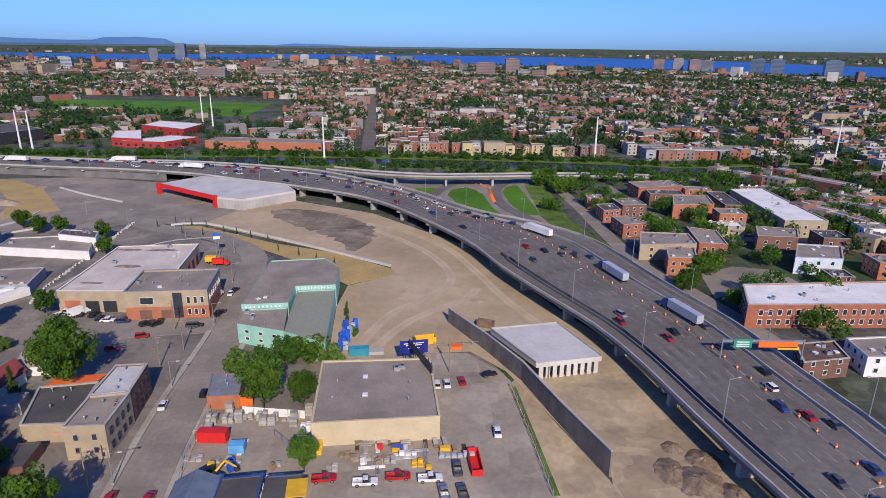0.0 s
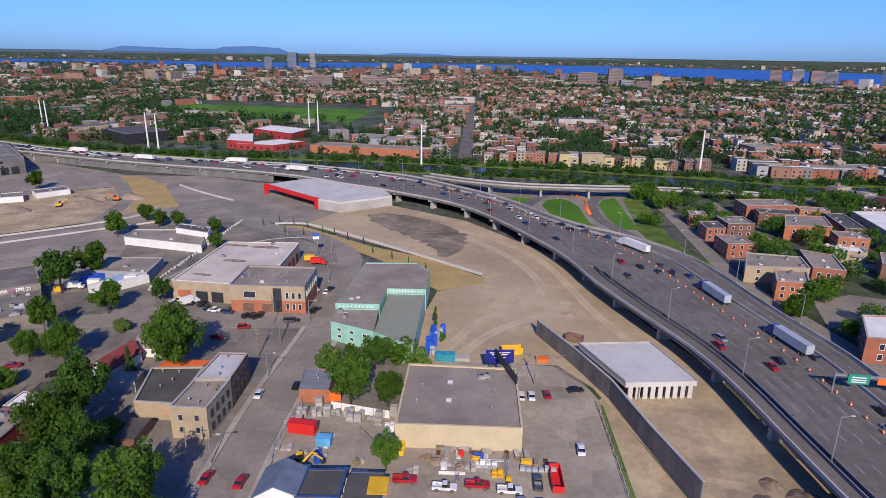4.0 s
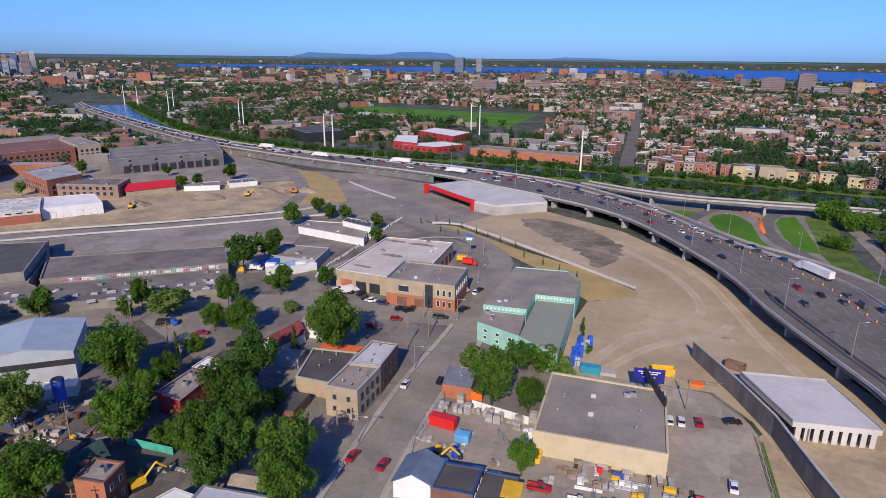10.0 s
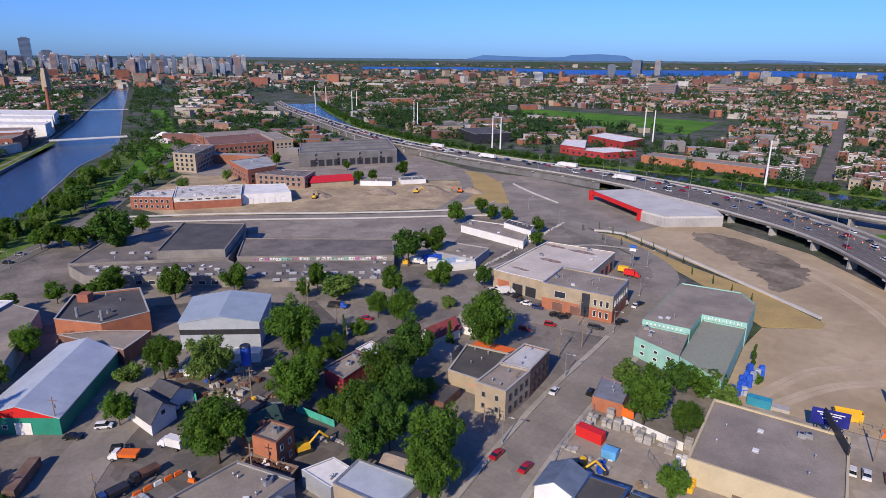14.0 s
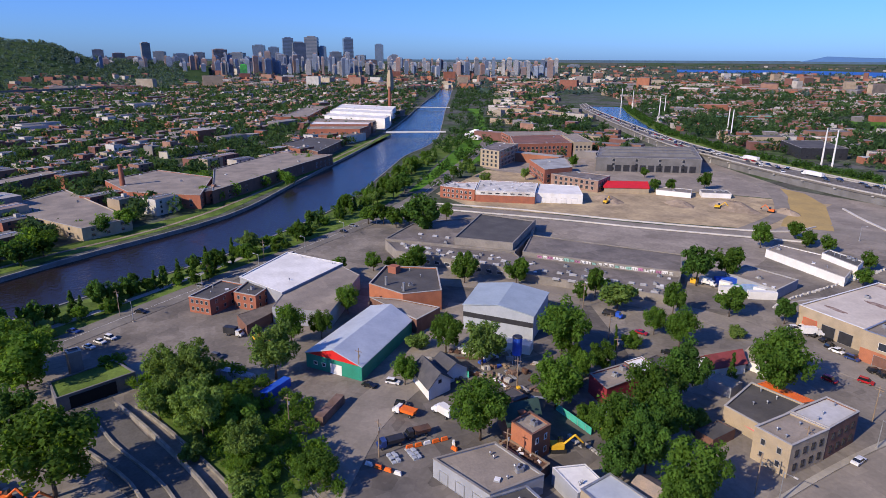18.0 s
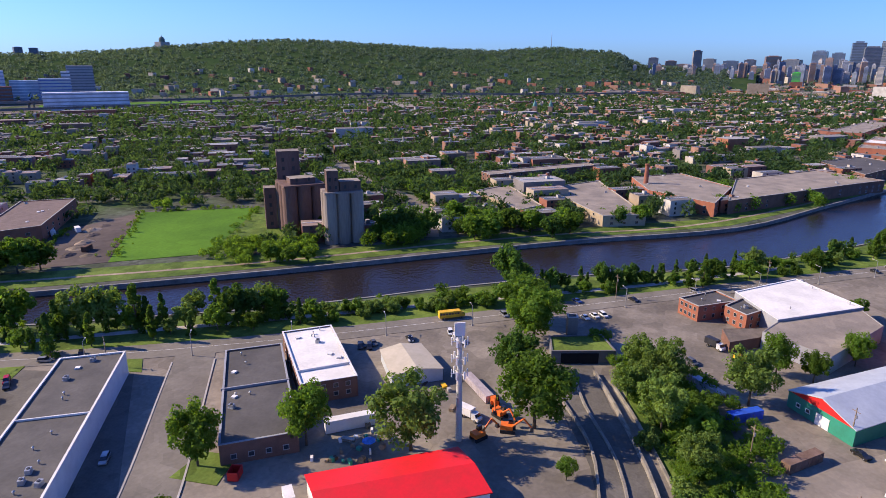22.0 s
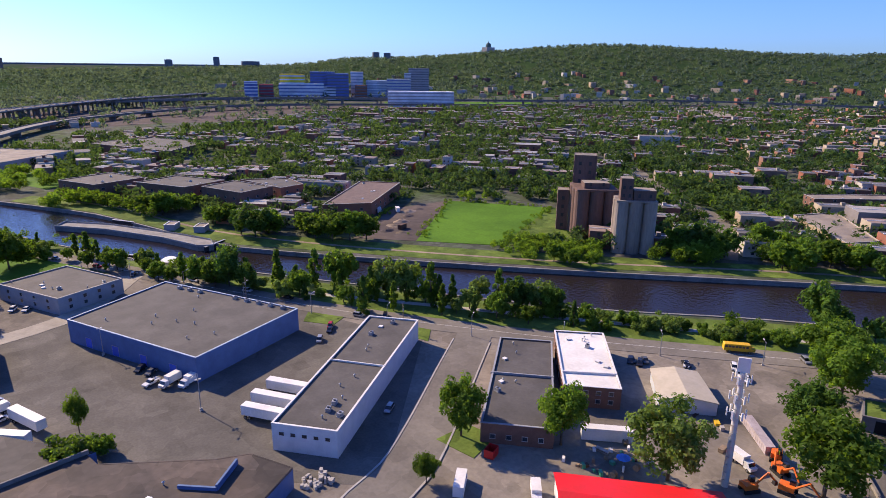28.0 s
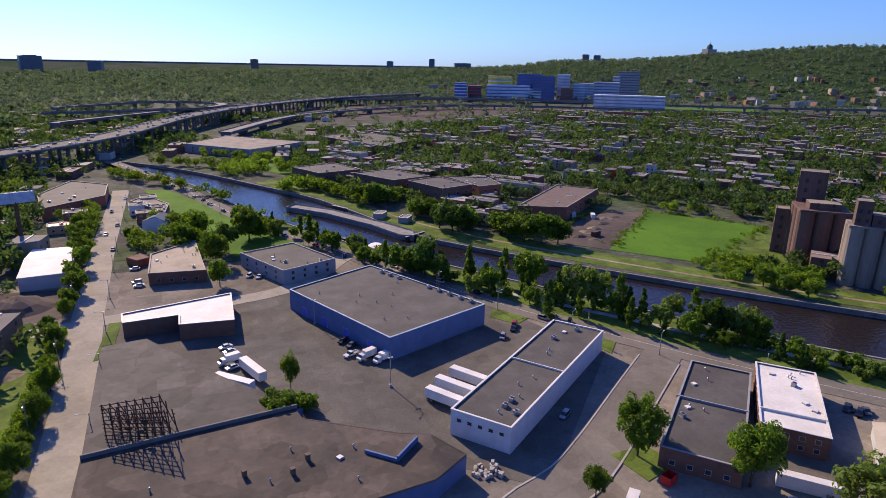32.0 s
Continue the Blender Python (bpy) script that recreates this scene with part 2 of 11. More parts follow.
OLDBRICK = mat("weathered_brick", (0.30, 0.19, 0.14), 0.92, (0.2, 0.13, 0.1), 0.25, 4, 0.4, bump=0.3)
BLUEWALL = mat("blue_panel", (0.055, 0.135, 0.29), 0.6, (0.045, 0.11, 0.24), 0.3, 2, 0.15)
REDP = mat("red_paint", (0.62, 0.02, 0.015), 0.55, (0.55, 0.02, 0.02), 0.3, 2, 0.15)
REDROOF = mat("red_metal_roof", (0.75, 0.015, 0.02), 0.55, (0.66, 0.02, 0.02), 0.25, 1.5, 0.12)
GREENP = mat("green_paint", (0.015, 0.24, 0.16), 0.6, (0.015, 0.2, 0.13), 0.3, 2, 0.15)
BLUEP = mat("blue_paint", (0.02, 0.10, 0.55), 0.55, (0.02, 0.08, 0.42), 0.3, 2, 0.2)
YELLOWP = mat("yellow_paint", (0.75, 0.43, 0.02), 0.6, (0.62, 0.35, 0.02), 0.4, 3, 0.2)
ORANGEP = mat("orange_paint", (0.8, 0.16, 0.015), 0.6, (0.68, 0.13, 0.02), 0.4, 3, 0.2)
CORR = mat("corrugated_metal", (0.44, 0.47, 0.5), 0.5, (0.38, 0.41, 0.44), 0.3, 2, 0.15, metal=0.2)
BLUEROOF = mat("pale_metal_roof", (0.5, 0.54, 0.57), 0.5, (0.42, 0.46, 0.5), 0.2, 1.2, 0.15, metal=0.15)
SHINGLE = mat("dark_shingle", (0.06, 0.06, 0.065), 0.9, (0.09, 0.085, 0.085), 0.3, 3, 0.35, bump=0.2)
GREYWALL = mat("grey_wall", (0.3, 0.31, 0.33), 0.8, (0.25, 0.26, 0.28), 0.25, 2, 0.2)
WOOD = mat("timber", (0.28, 0.2, 0.13), 0.9, (0.2, 0.15, 0.1), 0.4, 3, 0.4)
SILO = mat("silo_concrete", (0.33, 0.27, 0.22), 0.92, (0.17, 0.14, 0.12), 0.12, 1.5, 0.4, streak=(1, 1, 0.15), bump=0.2)
SILOBRICK = mat("silo_tile", (0.16, 0.095, 0.075), 0.92, (0.10, 0.06, 0.05), 0.12, 1.5, 0.4, streak=(1, 1, 0.2), bump=0.2)
LEAF = mat("leaves", (0.118, 0.222, 0.032), 0.75, (0.072, 0.152, 0.022), 0.2, 1.0, 0.4, island=0.4, obj=0.5, spec=0.15, thin=0.6)
LEAFD = mat("dark_leaves", (0.075, 0.165, 0.026), 0.8, (0.042, 0.1, 0.018), 0.2, 1.0, 0.4, island=0.4, obj=0.4, spec=0.15, thin=0.45)
LEAFP = mat("pale_leaves", (0.16, 0.25, 0.055), 0.75, (0.1, 0.18, 0.036), 0.2, 1.0, 0.4, island=0.4, obj=0.4, spec=0.15, thin=0.45)
# bluish and paler than near leaves: distance haze is put into the colour
HAZELEAF = mat("hazy_far_leaves", (0.092, 0.146, 0.124), 0.9, (0.066, 0.112, 0.1), 0.02, 0.2, 0.5, island=0.5, spec=0.1, thin=0.5)
PAL = [(0.34, 0.13, 0.08), (0.42, 0.33, 0.23), (0.28, 0.11, 0.075), (0.5, 0.46, 0.4), (0.36, 0.2, 0.14), (0.24, 0.22, 0.21),
       (0.4, 0.16, 0.09), (0.6, 0.57, 0.52), (0.3, 0.16, 0.11), (0.45, 0.38, 0.28), (0.22, 0.1, 0.08)]
HOUSEWALL = mat("house_brick", (0.85, 0.85, 0.85), 0.9, (0.65, 0.65, 0.65), 0.1, 2, 0.3, palette=PAL)
HOUSEROOF = mat("house_roofs", (1, 1, 1), 0.9, (0.82, 0.82, 0.82), 0.1, 2, 0.3,
                palette=[(0.13, 0.122, 0.118), (0.19, 0.178, 0.165), (0.11, 0.105, 0.105), (0.23, 0.215, 0.2), (0.34, 0.325, 0.305), (0.15, 0.14, 0.13), (0.13, 0.125, 0.12), (0.27, 0.2, 0.17)])
TOWERS = mat("tower_facades", (1, 1, 1), 0.5, (0.85, 0.85, 0.85), 0.02, 0.2, 0.3,
             palette=[(0.16, 0.21, 0.3), (0.36, 0.33, 0.3), (0.2, 0.25, 0.34), (0.36, 0.22, 0.17), (0.4, 0.41, 0.43), (0.22, 0.27, 0.36), (0.3, 0.2, 0.16), (0.5, 0.48, 0.45)])


def water_mat(name, color, rough, spec=0.5):
    m = bpy.data.materials.new(name)
    m.use_nodes = True
    N, L = m.node_tree.nodes, m.node_tree.links
    b = N["Principled BSDF"]
    b.inputs["Base Color"].default_value = (*color, 1)
    b.inputs["Roughness"].default_value = rough
    b.inputs["IOR"].default_value = 1.33
    b.inputs["Specular IOR Level"].default_value = spec
    tex = N.new("ShaderNodeTexNoise")
    tex.inputs["Scale"].default_value, tex.inputs["Detail"].default_value = 0.5, 4
    geo = N.new("ShaderNodeNewGeometry")
    L.new(geo.outputs["Position"], tex.inputs["Vector"])
    bp = N.new("ShaderNodeBump")
    bp.inputs["Strength"].default_value, bp.inputs["Distance"].default_value = 0.7, 0.45
    L.new(tex.outputs["Fac"], bp.inputs["Height"])
    L.new(bp.outputs[0], b.inputs["Normal"])
    return m


WATER = water_mat("canal_water", (0.02, 0.015, 0.013), 0.08, 0.36)
RIVER = water_mat("river_water", (0.025, 0.11, 0.36), 0.45)


# ---- mesh helpers ----
class MB:
    """Collects vertices and faces with material slots."""

    def __init__(self):
        self.v, self.f, self.m = [], [], []

    def face(self, pts, k=0):
        n = len(self.v)
        self.v.extend(pts)
        self.f.append(tuple(range(n, n + len(pts))))
        self.m.append(k)

    def solid(self, low, high, k=0, top=None, bottom=True):
        """A closed form between two rings of the same number of points."""
        n, c = len(self.v), len(low)
        self.v.extend(low)
        self.v.extend(high)
        for i in range(c):
            j = (i + 1) % c
            self.f.append((n + i, n + j, n + c + j, n + c + i))
            self.m.append(k)
        self.f.append(tuple(range(n + c, n + 2 * c)))
        self.m.append(k if top is None else top)
        if bottom:
            self.f.append(tuple(range(n + c - 1, n - 1, -1)))
            self.m.append(k)

    def ring(self, out, inn, z0, z1, k=0, top=None):
        """One closed wall between an outer and an inner outline."""
        n, c = len(self.v), len(out)
        for line, z in ((out, z0), (inn, z0), (inn, z1), (out, z1)):
            self.v.extend((x, y, z) for x, y in line)
        for q in range(4):
            u, w = n + q * c, n + (q + 1) % 4 * c
            for i in range(c):
                j = (i + 1) % c
                self.f.append((u + j, u + i, w + i, w + j))
                self.m.append(top if q == 2 and top is not None else k)

    def prism(self, poly, z0, z1, k=0, top=None, bottom=False):
        if area(poly) < 0:
            poly = poly[::-1]
        self.solid([(x, y, z0) for x, y in poly], [(x, y, z1) for x, y in poly], k, top, bottom)

    def box(self, x, y, z, sx, sy, sz, rot=0.0, k=0, top=None, taper=1.0):
        """A box on z, turned by rot degrees."""
        c, s = math.cos(radians(rot)), math.sin(radians(rot))
        def ring(q, zz):
            return [(x + (a * sx * c - b * sy * s) * q, y + (a * sx * s + b * sy * c) * q, zz)
                    for a, b in ((-0.5, -0.5), (0.5, -0.5), (0.5, 0.5), (-0.5, 0.5))]
        self.solid(ring(1, z), ring(taper, z + sz), k, top)

    def tube(self, a, b, r0, r1=None, n=8, k=0):
        a, b = Vector(a), Vector(b)
        r1 = r0 if r1 is None else r1
        d = (b - a).normalized()
        u = d.orthogonal().normalized()
        w = d.cross(u)
        low = [tuple(a + (u * math.cos(i * math.tau / n) + w * math.sin(i * math.tau / n)) * r0) for i in range(n)]
        high = [tuple(b + (u * math.cos(i * math.tau / n) + w * math.sin(i * math.tau / n)) * r1) for i in range(n)]
        self.solid(low, high, k)

    def strip(self, left, right, k=0):
        for i in range(len(left) - 1):
            self.face([left[i], right[i], right[i + 1], left[i + 1]], k)

    def mesh(self, name, mats, smooth=False):
        me = bpy.data.meshes.new(name)
        me.from_pydata(self.v, [], self.f)
        for q in mats if isinstance(mats, (list, tuple)) else [mats]:
            me.materials.append(q)
        me.polygons.foreach_set("material_index", self.m)
        if smooth:
            me.polygons.foreach_set("use_smooth", [True] * len(self.f))
        me.update()
        return me


def area(p):
    return sum(p[i][0] * p[(i + 1) % len(p)][1] - p[(i + 1) % len(p)][0] * p[i][1] for i in range(len(p))) / 2


def part(name, mb, mats, parent, label="", smooth=False):
    """One mesh object under a thing or a part; mb in world or parent coordinates."""
    me = mb if isinstance(mb, bpy.types.Mesh) else mb.mesh(name, mats, smooth)
    ob = new(name, me)
    ob.parent = parent
    if label:
        ob["label"] = label
    return ob


def thing(name, x, y, z, label, category, group="", rot=0.0):
    ob = new(name)
    ob.matrix_world = pose(x, y, z, 0, 0, rot)
    return tagged(ob, label, category, group)


def structure(name, mb, mats, label="", smooth=False):
    return tagged(new(name, mb.mesh(name, mats, smooth)), label, "", "", "structure")


def inset(poly, d):
    """The polygon moved inwards by d."""
    if area(poly) < 0:
        poly = poly[::-1]
    out, n = [], len(poly)
    for i in range(n):
        p, q, r = Vector(poly[i - 1]), Vector(poly[i]), Vector(poly[(i + 1) % n])
        a, b = (q - p).normalized(), (r - q).normalized()
        na, nb = Vector((-a.y, a.x)), Vector((-b.y, b.x))
        m = na + nb
        m = m / max(m.dot(m) / 2, 0.3)
        out.append(tuple(q + m * d))
    return out


def offset_line(line, d):
    """A polyline moved to its left by d."""
    out = []
    for i in range(len(line)):
        a = Vector(line[max(i - 1, 0)][:2])
        b = Vector(line[min(i + 1, len(line) - 1)][:2])
        t = (b - a).normalized()
        out.append((line[i][0] - t.y * d, line[i][1] + t.x * d))
    return out


def smooth_line(pts, step=12.0):
    """A Catmull-Rom curve through the points."""
    P = [Vector(p) for p in pts]
    out = []
    for i in range(len(P) - 1):
        a, b, c, d = P[max(i - 1, 0)], P[i], P[i + 1], P[min(i + 2, len(P) - 1)]
        n = max(2, int((c - b).length / step))
        for k in range(n):
            t = k / n
            out.append(tuple(0.5 * ((2 * b) + (c - a) * t + (2 * a - 5 * b + 4 * c - d) * t * t + (3 * b - a - 3 * c + d) * t ** 3)))
    out.append(tuple(P[-1]))
    return out


def along(line, d):
    """The point and heading in degrees at d metres along a polyline."""
    for a, b in zip(line, line[1:]):
        l = math.dist(a[:2], b[:2])
        if d <= l:
            k = d / l
            return tuple(a[i] + (b[i] - a[i]) * k for i in range(len(a))), math.degrees(math.atan2(b[1] - a[1], b[0] - a[0]))
        d -= l
    return tuple(line[-1]), math.degrees(math.atan2(line[-1][1] - line[-2][1], line[-1][0] - line[-2][0]))


def length(line):
    return sum(math.dist(a[:2], b[:2]) for a, b in zip(line, line[1:]))


NEAR, RIM = 2600.0, 4700.0


def far(x, y, z=0.0):
    """Brings a point beyond NEAR closer along the line of sight from the air, so that the horizon lies within RIM."""
    d = math.hypot(x, y)
    if d <= NEAR:
        return (x, y, z)
    s = (RIM - (RIM - NEAR) * NEAR / d) / d
    return (x * s, y * s, 90 + (z - 90) * s)


def polar(az, d, z=0.0):
    """A place by its azimuth (degrees, to the left from +y) and distance."""
    return (-math.sin(radians(az)) * d, math.cos(radians(az)) * d, z)


def inside(x, y, poly):
    c = False
    for i in range(len(poly)):
        (x1, y1), (x2, y2) = poly[i - 1], poly[i]
        if (y1 > y) != (y2 > y) and x < (x2 - x1) * (y - y1) / (y2 - y1) + x1:
            c = not c
    return c


# ---- ground, canal ----
BANK_NEAR = [(300, -760), (110, -640), (27, -562), (-27, -408), (-67, -318), (-98, -270), (-168, -163), (-196, -126), (-217, -103), (-233, -84), (-264, -42), (-301, 17), (-386, 99),
             (-470, 152), (-570, 212), (-606, 242), (-678, 293), (-837, 371), (-1095, 493), (-1441, 662), (-1576, 725), (-2129, 996), (-2600, 1230)]
BANK_FAR = [(300, -810), (120, -692), (60, -650), (5, -580), (-40, -500), (-76, -430), (-97, -360), (-114, -307), (-198, -198), (-286, -98), (-323, -55), (-386, 27),
            (-472, 84), (-557, 138), (-650, 196), (-753, 250), (-843, 300), (-1000, 382), (-1147, 455), (-1300, 534), (-1462, 618), (-1564, 672), (-1709, 745), (-2150, 960), (-2600, 1185)]
near_bank, far_bank = smooth_line(BANK_NEAR, 25), smooth_line(BANK_FAR, 25)


def ground_sheet():
    mb = MB()
    a_poly = [(2600, -2300), *near_bank, (-2600, 2600), (2600, 2600)]
    b_poly = [(2500, -2600), *far_bank, (-2600, 2500), (-2600, -2600)]
    for poly in (a_poly, b_poly):
        if area(poly) < 0:
            poly = poly[::-1]
        mb.face([(x, y, 0.0) for x, y in poly])
    bm = bmesh.new()
    me = mb.mesh("g", [URBAN])
    bm.from_mesh(me)
    bmesh.ops.triangulate(bm, faces=bm.faces[:])
    me2 = bpy.data.meshes.new("ground")
    bm.to_mesh(me2)
    me2.materials.append(URBAN)
    return tagged(new("ground", me2), "flat city ground of worn asphalt, soil and grass", "", "", "structure")


ground_sheet()


def far_ground():
    """The land from the plain's edge to the horizon."""
    mb = MB()
    ds = [2500, 2800, 3300, 4000, 5200, 7000, 10000, 16000, 30000, 80000]
    for i in range(96):
        a0, a1 = i * 3.75, (i + 1) * 3.75
        for d0, d1 in zip(ds, ds[1:]):
            zz = -0.6
            mb.face([far(*polar(a0, d0, zz)), far(*polar(a1, d0, zz)), far(*polar(a1, d1, zz)), far(*polar(a0, d1, zz))])
    return structure("backdrop_land", mb, [FARLAND], "distant wooded suburbs up to the horizon")


FARLAND = mat("far_land", (0.05, 0.085, 0.04), 0.95, (0.10, 0.10, 0.09), 0.008, 0.05, 0.6, spec=0.0)
far_ground()

mb = MB()
wn = [along(near_bank, k / 120 * length(near_bank))[0] for k in range(121)]
wf = [along(far_bank, k / 120 * length(far_bank))[0] for k in range(121)]
mb.strip([(x, y, -2.0) for x, y in wf], [(x, y, -2.0) for x, y in wn])
structure("water", mb, [WATER], "dark canal water with light ripples")
for nm, line, sgn in (("near", near_bank, -1), ("far", far_bank, 1)):
    mb = MB()
    for z0, z1, o0, o1 in ((-3, -0.5, 0.15, 0.15), (-0.5, 0.35, 0.5, 0.5)):
        l0, l1 = offset_line(line, -sgn * o0), offset_line(line, sgn * 0.5)
        for i in range(len(line) - 1):
            q = [l0[i], l0[i + 1], l1[i + 1], l1[i]]
            mb.prism(q, z0, z1)
    structure("canal_wall_" + nm, mb, [STONE], "grey stone canal wall with a coping")


# ---- roads and surfaces ----
def patch(name, poly, z, material, label=""):
    mb = MB()
    mb.prism(poly, 0.0, z)
    me = mb.mesh(name, [material])
    bm = bmesh.new()
    bm.from_mesh(me)
    bmesh.ops.triangulate(bm, faces=[f for f in bm.faces if len(f.verts) > 4])
    bm.to_mesh(me)
    bm.free()
    return tagged(new(name, me), label, "", "", "structure")


def ribbon(name, line, width, z, material, label="", z0=0.0):
    mb = MB()
    l, r = offset_line(line, width / 2), offset_line(line, -width / 2)
    for i in range(len(line) - 1):
        mb.prism([r[i], r[i + 1], l[i + 1], l[i]], z0, z)
    return structure(name, mb, [material], label)


def dashes(line, off, z, every, long, wide, mb):
    o = offset_line(line, off)
    d, total = 0.0, length(o)
    while d < total - long:
        (x, y), h = along(o, d)[0][:2], along(o, d)[1]
        mb.box(x, y, z, long, wide, 0.012, h)
        d += every


# industrial quarter on the near side of the canal
patch("yard_ground", [(66, 40), (38, 60), (37.5, 112), (17, 162), (1, 191), (-34, 178), (-60, 178), (-79, 262), (-160, 312), (-235, 300), (-345, 125), (-262, 0), (-175, -95), (-110, -195), (-60, -300), (110, -300), (110, 40)], 0.04, YARD, "worn grey asphalt and gravel of the industrial yards")
patch("sand_lot", [(-115, 345), (-89, 366), (-39, 338), (12, 280), (30, 238), (42, 206), (55, 180), (64, 140), (72, 100), (80, 60), (30, 60), (38, 114), (19, 161), (9, 173), (-20, 170), (-34, 166), (-38, 207), (-37, 227), (-20, 240), (-22, 250), (-63, 276), (-126, 313)], 0.10, SAND, "wide bare lot of beige sand with tyre tracks")
soil_rng = random.Random(12)
patch("warehouse_yard", [(-60, 96), (-59, 137), (-31, 138), (-30, 170), (8, 172), (18, 160), (36, 113), (36, 64), (-52, 64)], 0.06, BAREYARD, "pale worn asphalt of the storage yard")
patch("factory_ground", [(-480, 252), (-400, 268), (-345, 332), (-262, 402), (-330, 428), (-440, 468), (-560, 430), (-640, 400), (-560, 300)], 0.05, DUSTYARD, "grey worn ground round the old factories")
patch("depot_lot", [(-258, 166), (-201, 213), (-182, 194), (-170, 205), (-196, 262), (-214, 288), (-262, 238), (-300, 203), (-345, 155), (-330, 135), (-304, 150), (-288, 187)], 0.06, DUSTYARD, "bare dusty lot behind the long works")
patch("site_ground", [(-312, 418), (-250, 428), (-160, 405), (-90, 377), (-112, 344), (-126, 313), (-160, 312), (-205, 292), (-236, 300), (-250, 340), (-290, 395)], 0.065, DUSTYARD, "dusty bare ground beside the new road")
# darker asphalt, its colour also carrying the shade between trees and houses
patch("dark_yard", [(-88, 34), (-92, 66), (-104, 100), (-140, 128), (-178, 142), (-200, 122), (-205, 96), (-180, 80), (-150, 45), (-120, 22)], 0.055, DARKYARD, "dark asphalt of the salvage yards with tree shade in its colour")
patch("dark_soil", [(x + soil_rng.uniform(-2.2, 2.2), y + soil_rng.uniform(-2.2, 2.2)) for x, y in smooth_line([(-98, 342), (-84, 345), (-62, 338), (-44, 322), (-34, 300), (-34, 282), (-40, 270), (-50, 284), (-60, 298), (-78, 312), (-92, 328), (-98, 342)], 3)[:-1]], 0.125, DARKDIRT, "patch of darker loose soil")
patch("ochre_strip", [(-162, 322), (-143, 306), (-126, 309), (-80, 281), (-46, 266), (-20, 246), (-20, 240), (-37, 228), (-45, 236), (-66, 258), (-84, 272), (-118, 296), (-148, 303)], 0.13, OCHRE, "ochre gravel verge along the new road")
patch("ochre_lot", [(-312, 416), (-291, 415), (-259, 392), (-214, 336), (-234, 318), (-262, 360), (-290, 396)], 0.12, OCHRE, "ochre gravel lot by the new road")
patch("earth_lot", [(-470, 250), (-345, 330), (-260, 400), (-236, 330), (-230, 305), (-345, 175), (-395, 170)], 0.07, BAYEARTH, "brown earth lot of a demolition site")
patch("earth_bay", [(22, 156), (38, 114), (42, 92), (72, 92), (64, 138), (52, 172), (46, 160)], 0.16, BAYEARTH, "dug brown earth below the slab")
patch("wall_strip", [(19, 153), (23, 120), (26, 98), (40.5, 98), (37.3, 113), (21.3, 156)], 0.17, BAYEARTH, "strip of ochre earth beside the retaining wall")
ribbon("site_road", smooth_line([(-420, 436), (-389, 433), (-347, 425), (-298, 393), (-258, 349), (-242, 311), (-236, 290)], 8), 9.0, 0.15, STREET, "curving grey road round the earth lot")
patch("new_road_apron", [(-256, 398), (-190, 415), (-178, 379), (-130, 347), (-116, 345), (-126, 316), (-160, 322), (-235, 325), (-222, 343), (-200, 362)], 0.09, STREET, "new grey road apron")
street_line = smooth_line([(-50, 20), (-58, 75), (-63, 106), (-67, 140), (-69, 176), (-72, 205), (-79, 240), (-86, 266), (-112, 291), (-146, 305), (-185, 330), (-222, 352)], 8)
ribbon("street", street_line, 11.0, 0.15, STREET, "pale asphalt side street")
ribbon("pavement", offset_line(street_line, -6.6)[:18], 1.8, 0.28, PALESTREET, "narrow concrete pavement")
ribbon("pavement", offset_line(street_line, 6.6)[:19], 1.6, 0.28, PALESTREET, "narrow concrete pavement")
ribbon("street_west", smooth_line([(-76, 190), (-110, 184), (-150, 176), (-190, 150), (-215, 118), (-240, 85), (-270, 62)], 10), 12.0, 0.14, STREET, "side street between the workshops")
ribbon("street_yard", smooth_line([(-96, 8), (-135, 35), (-150, 52), (-175, 80), (-200, 98)], 10), 13.0, 0.13, STREET, "yard street beside the hangar")
canal_road = smooth_line([(75, -660), (20, -520), (-22, -385), (-60, -300), (-104, -208), (-142, -146), (-186, -88), (-250, -8), (-300, 55), (-352, 118), (-410, 170), (-560, 285), (-700, 380)], 12)
ribbon("canal_road", canal_road, 11.0, 0.16, GREYSTREET, "two-lane road along the canal")
patch("canal_park", [(-27, -402), (-67, -312), (-98, -264), (-168, -158), (-196, -121), (-217, -98), (-233, -79), (-264, -37), (-301, 21), (-386, 104), (-540, 212), (-700, 318), (-690, 345), (-540, 240), (-402, 145), (-345, 103), (-293, 48), (-243, -14), (-179, -94), (-135, -151), (-96, -213), (-52, -305), (-15, -388)], 0.12, GRASS, "grassy strip with young trees beside the canal")
patch("far_bank_grass", [(-40, -508), (-76, -438), (-97, -368), (-116, -312), (-200, -203), (-288, -104), (-325, -60), (-388, 22), (-557, 138), (-753, 264), (-760, 250), (-562, 122), (-398, 6), (-335, -78), (-300, -120), (-214, -220), (-130, -330), (-112, -380), (-90, -450), (-55, -520)], 0.12, GRASS, "worn grass along the far bank")
ribbon("far_path", smooth_line([(-60, -510), (-92, -440), (-125, -330), (-205, -212), (-294, -112), (-330, -68), (-394, 14), (-560, 130), (-755, 257)], 15), 2.3, 0.18, DIRT, "beige gravel path on the far bank")
ribbon("near_path", smooth_line([(-110, -222), (-168, -142), (-220, -72), (-262, -14), (-310, 42)], 15), 3.0, 0.18, CONCRETE, "pale path through the canal park")
patch("playing_field", [(-280, -326), (-321, -266), (-226, -222), (-196, -257)], 0.2, LAWN, "bright green mown playing field")
patch("rough_field", [(-321, -266), (-345, -225), (-300, -205), (-262, -195), (-226, -222)], 0.17, GRASS, "rough green field with weeds")
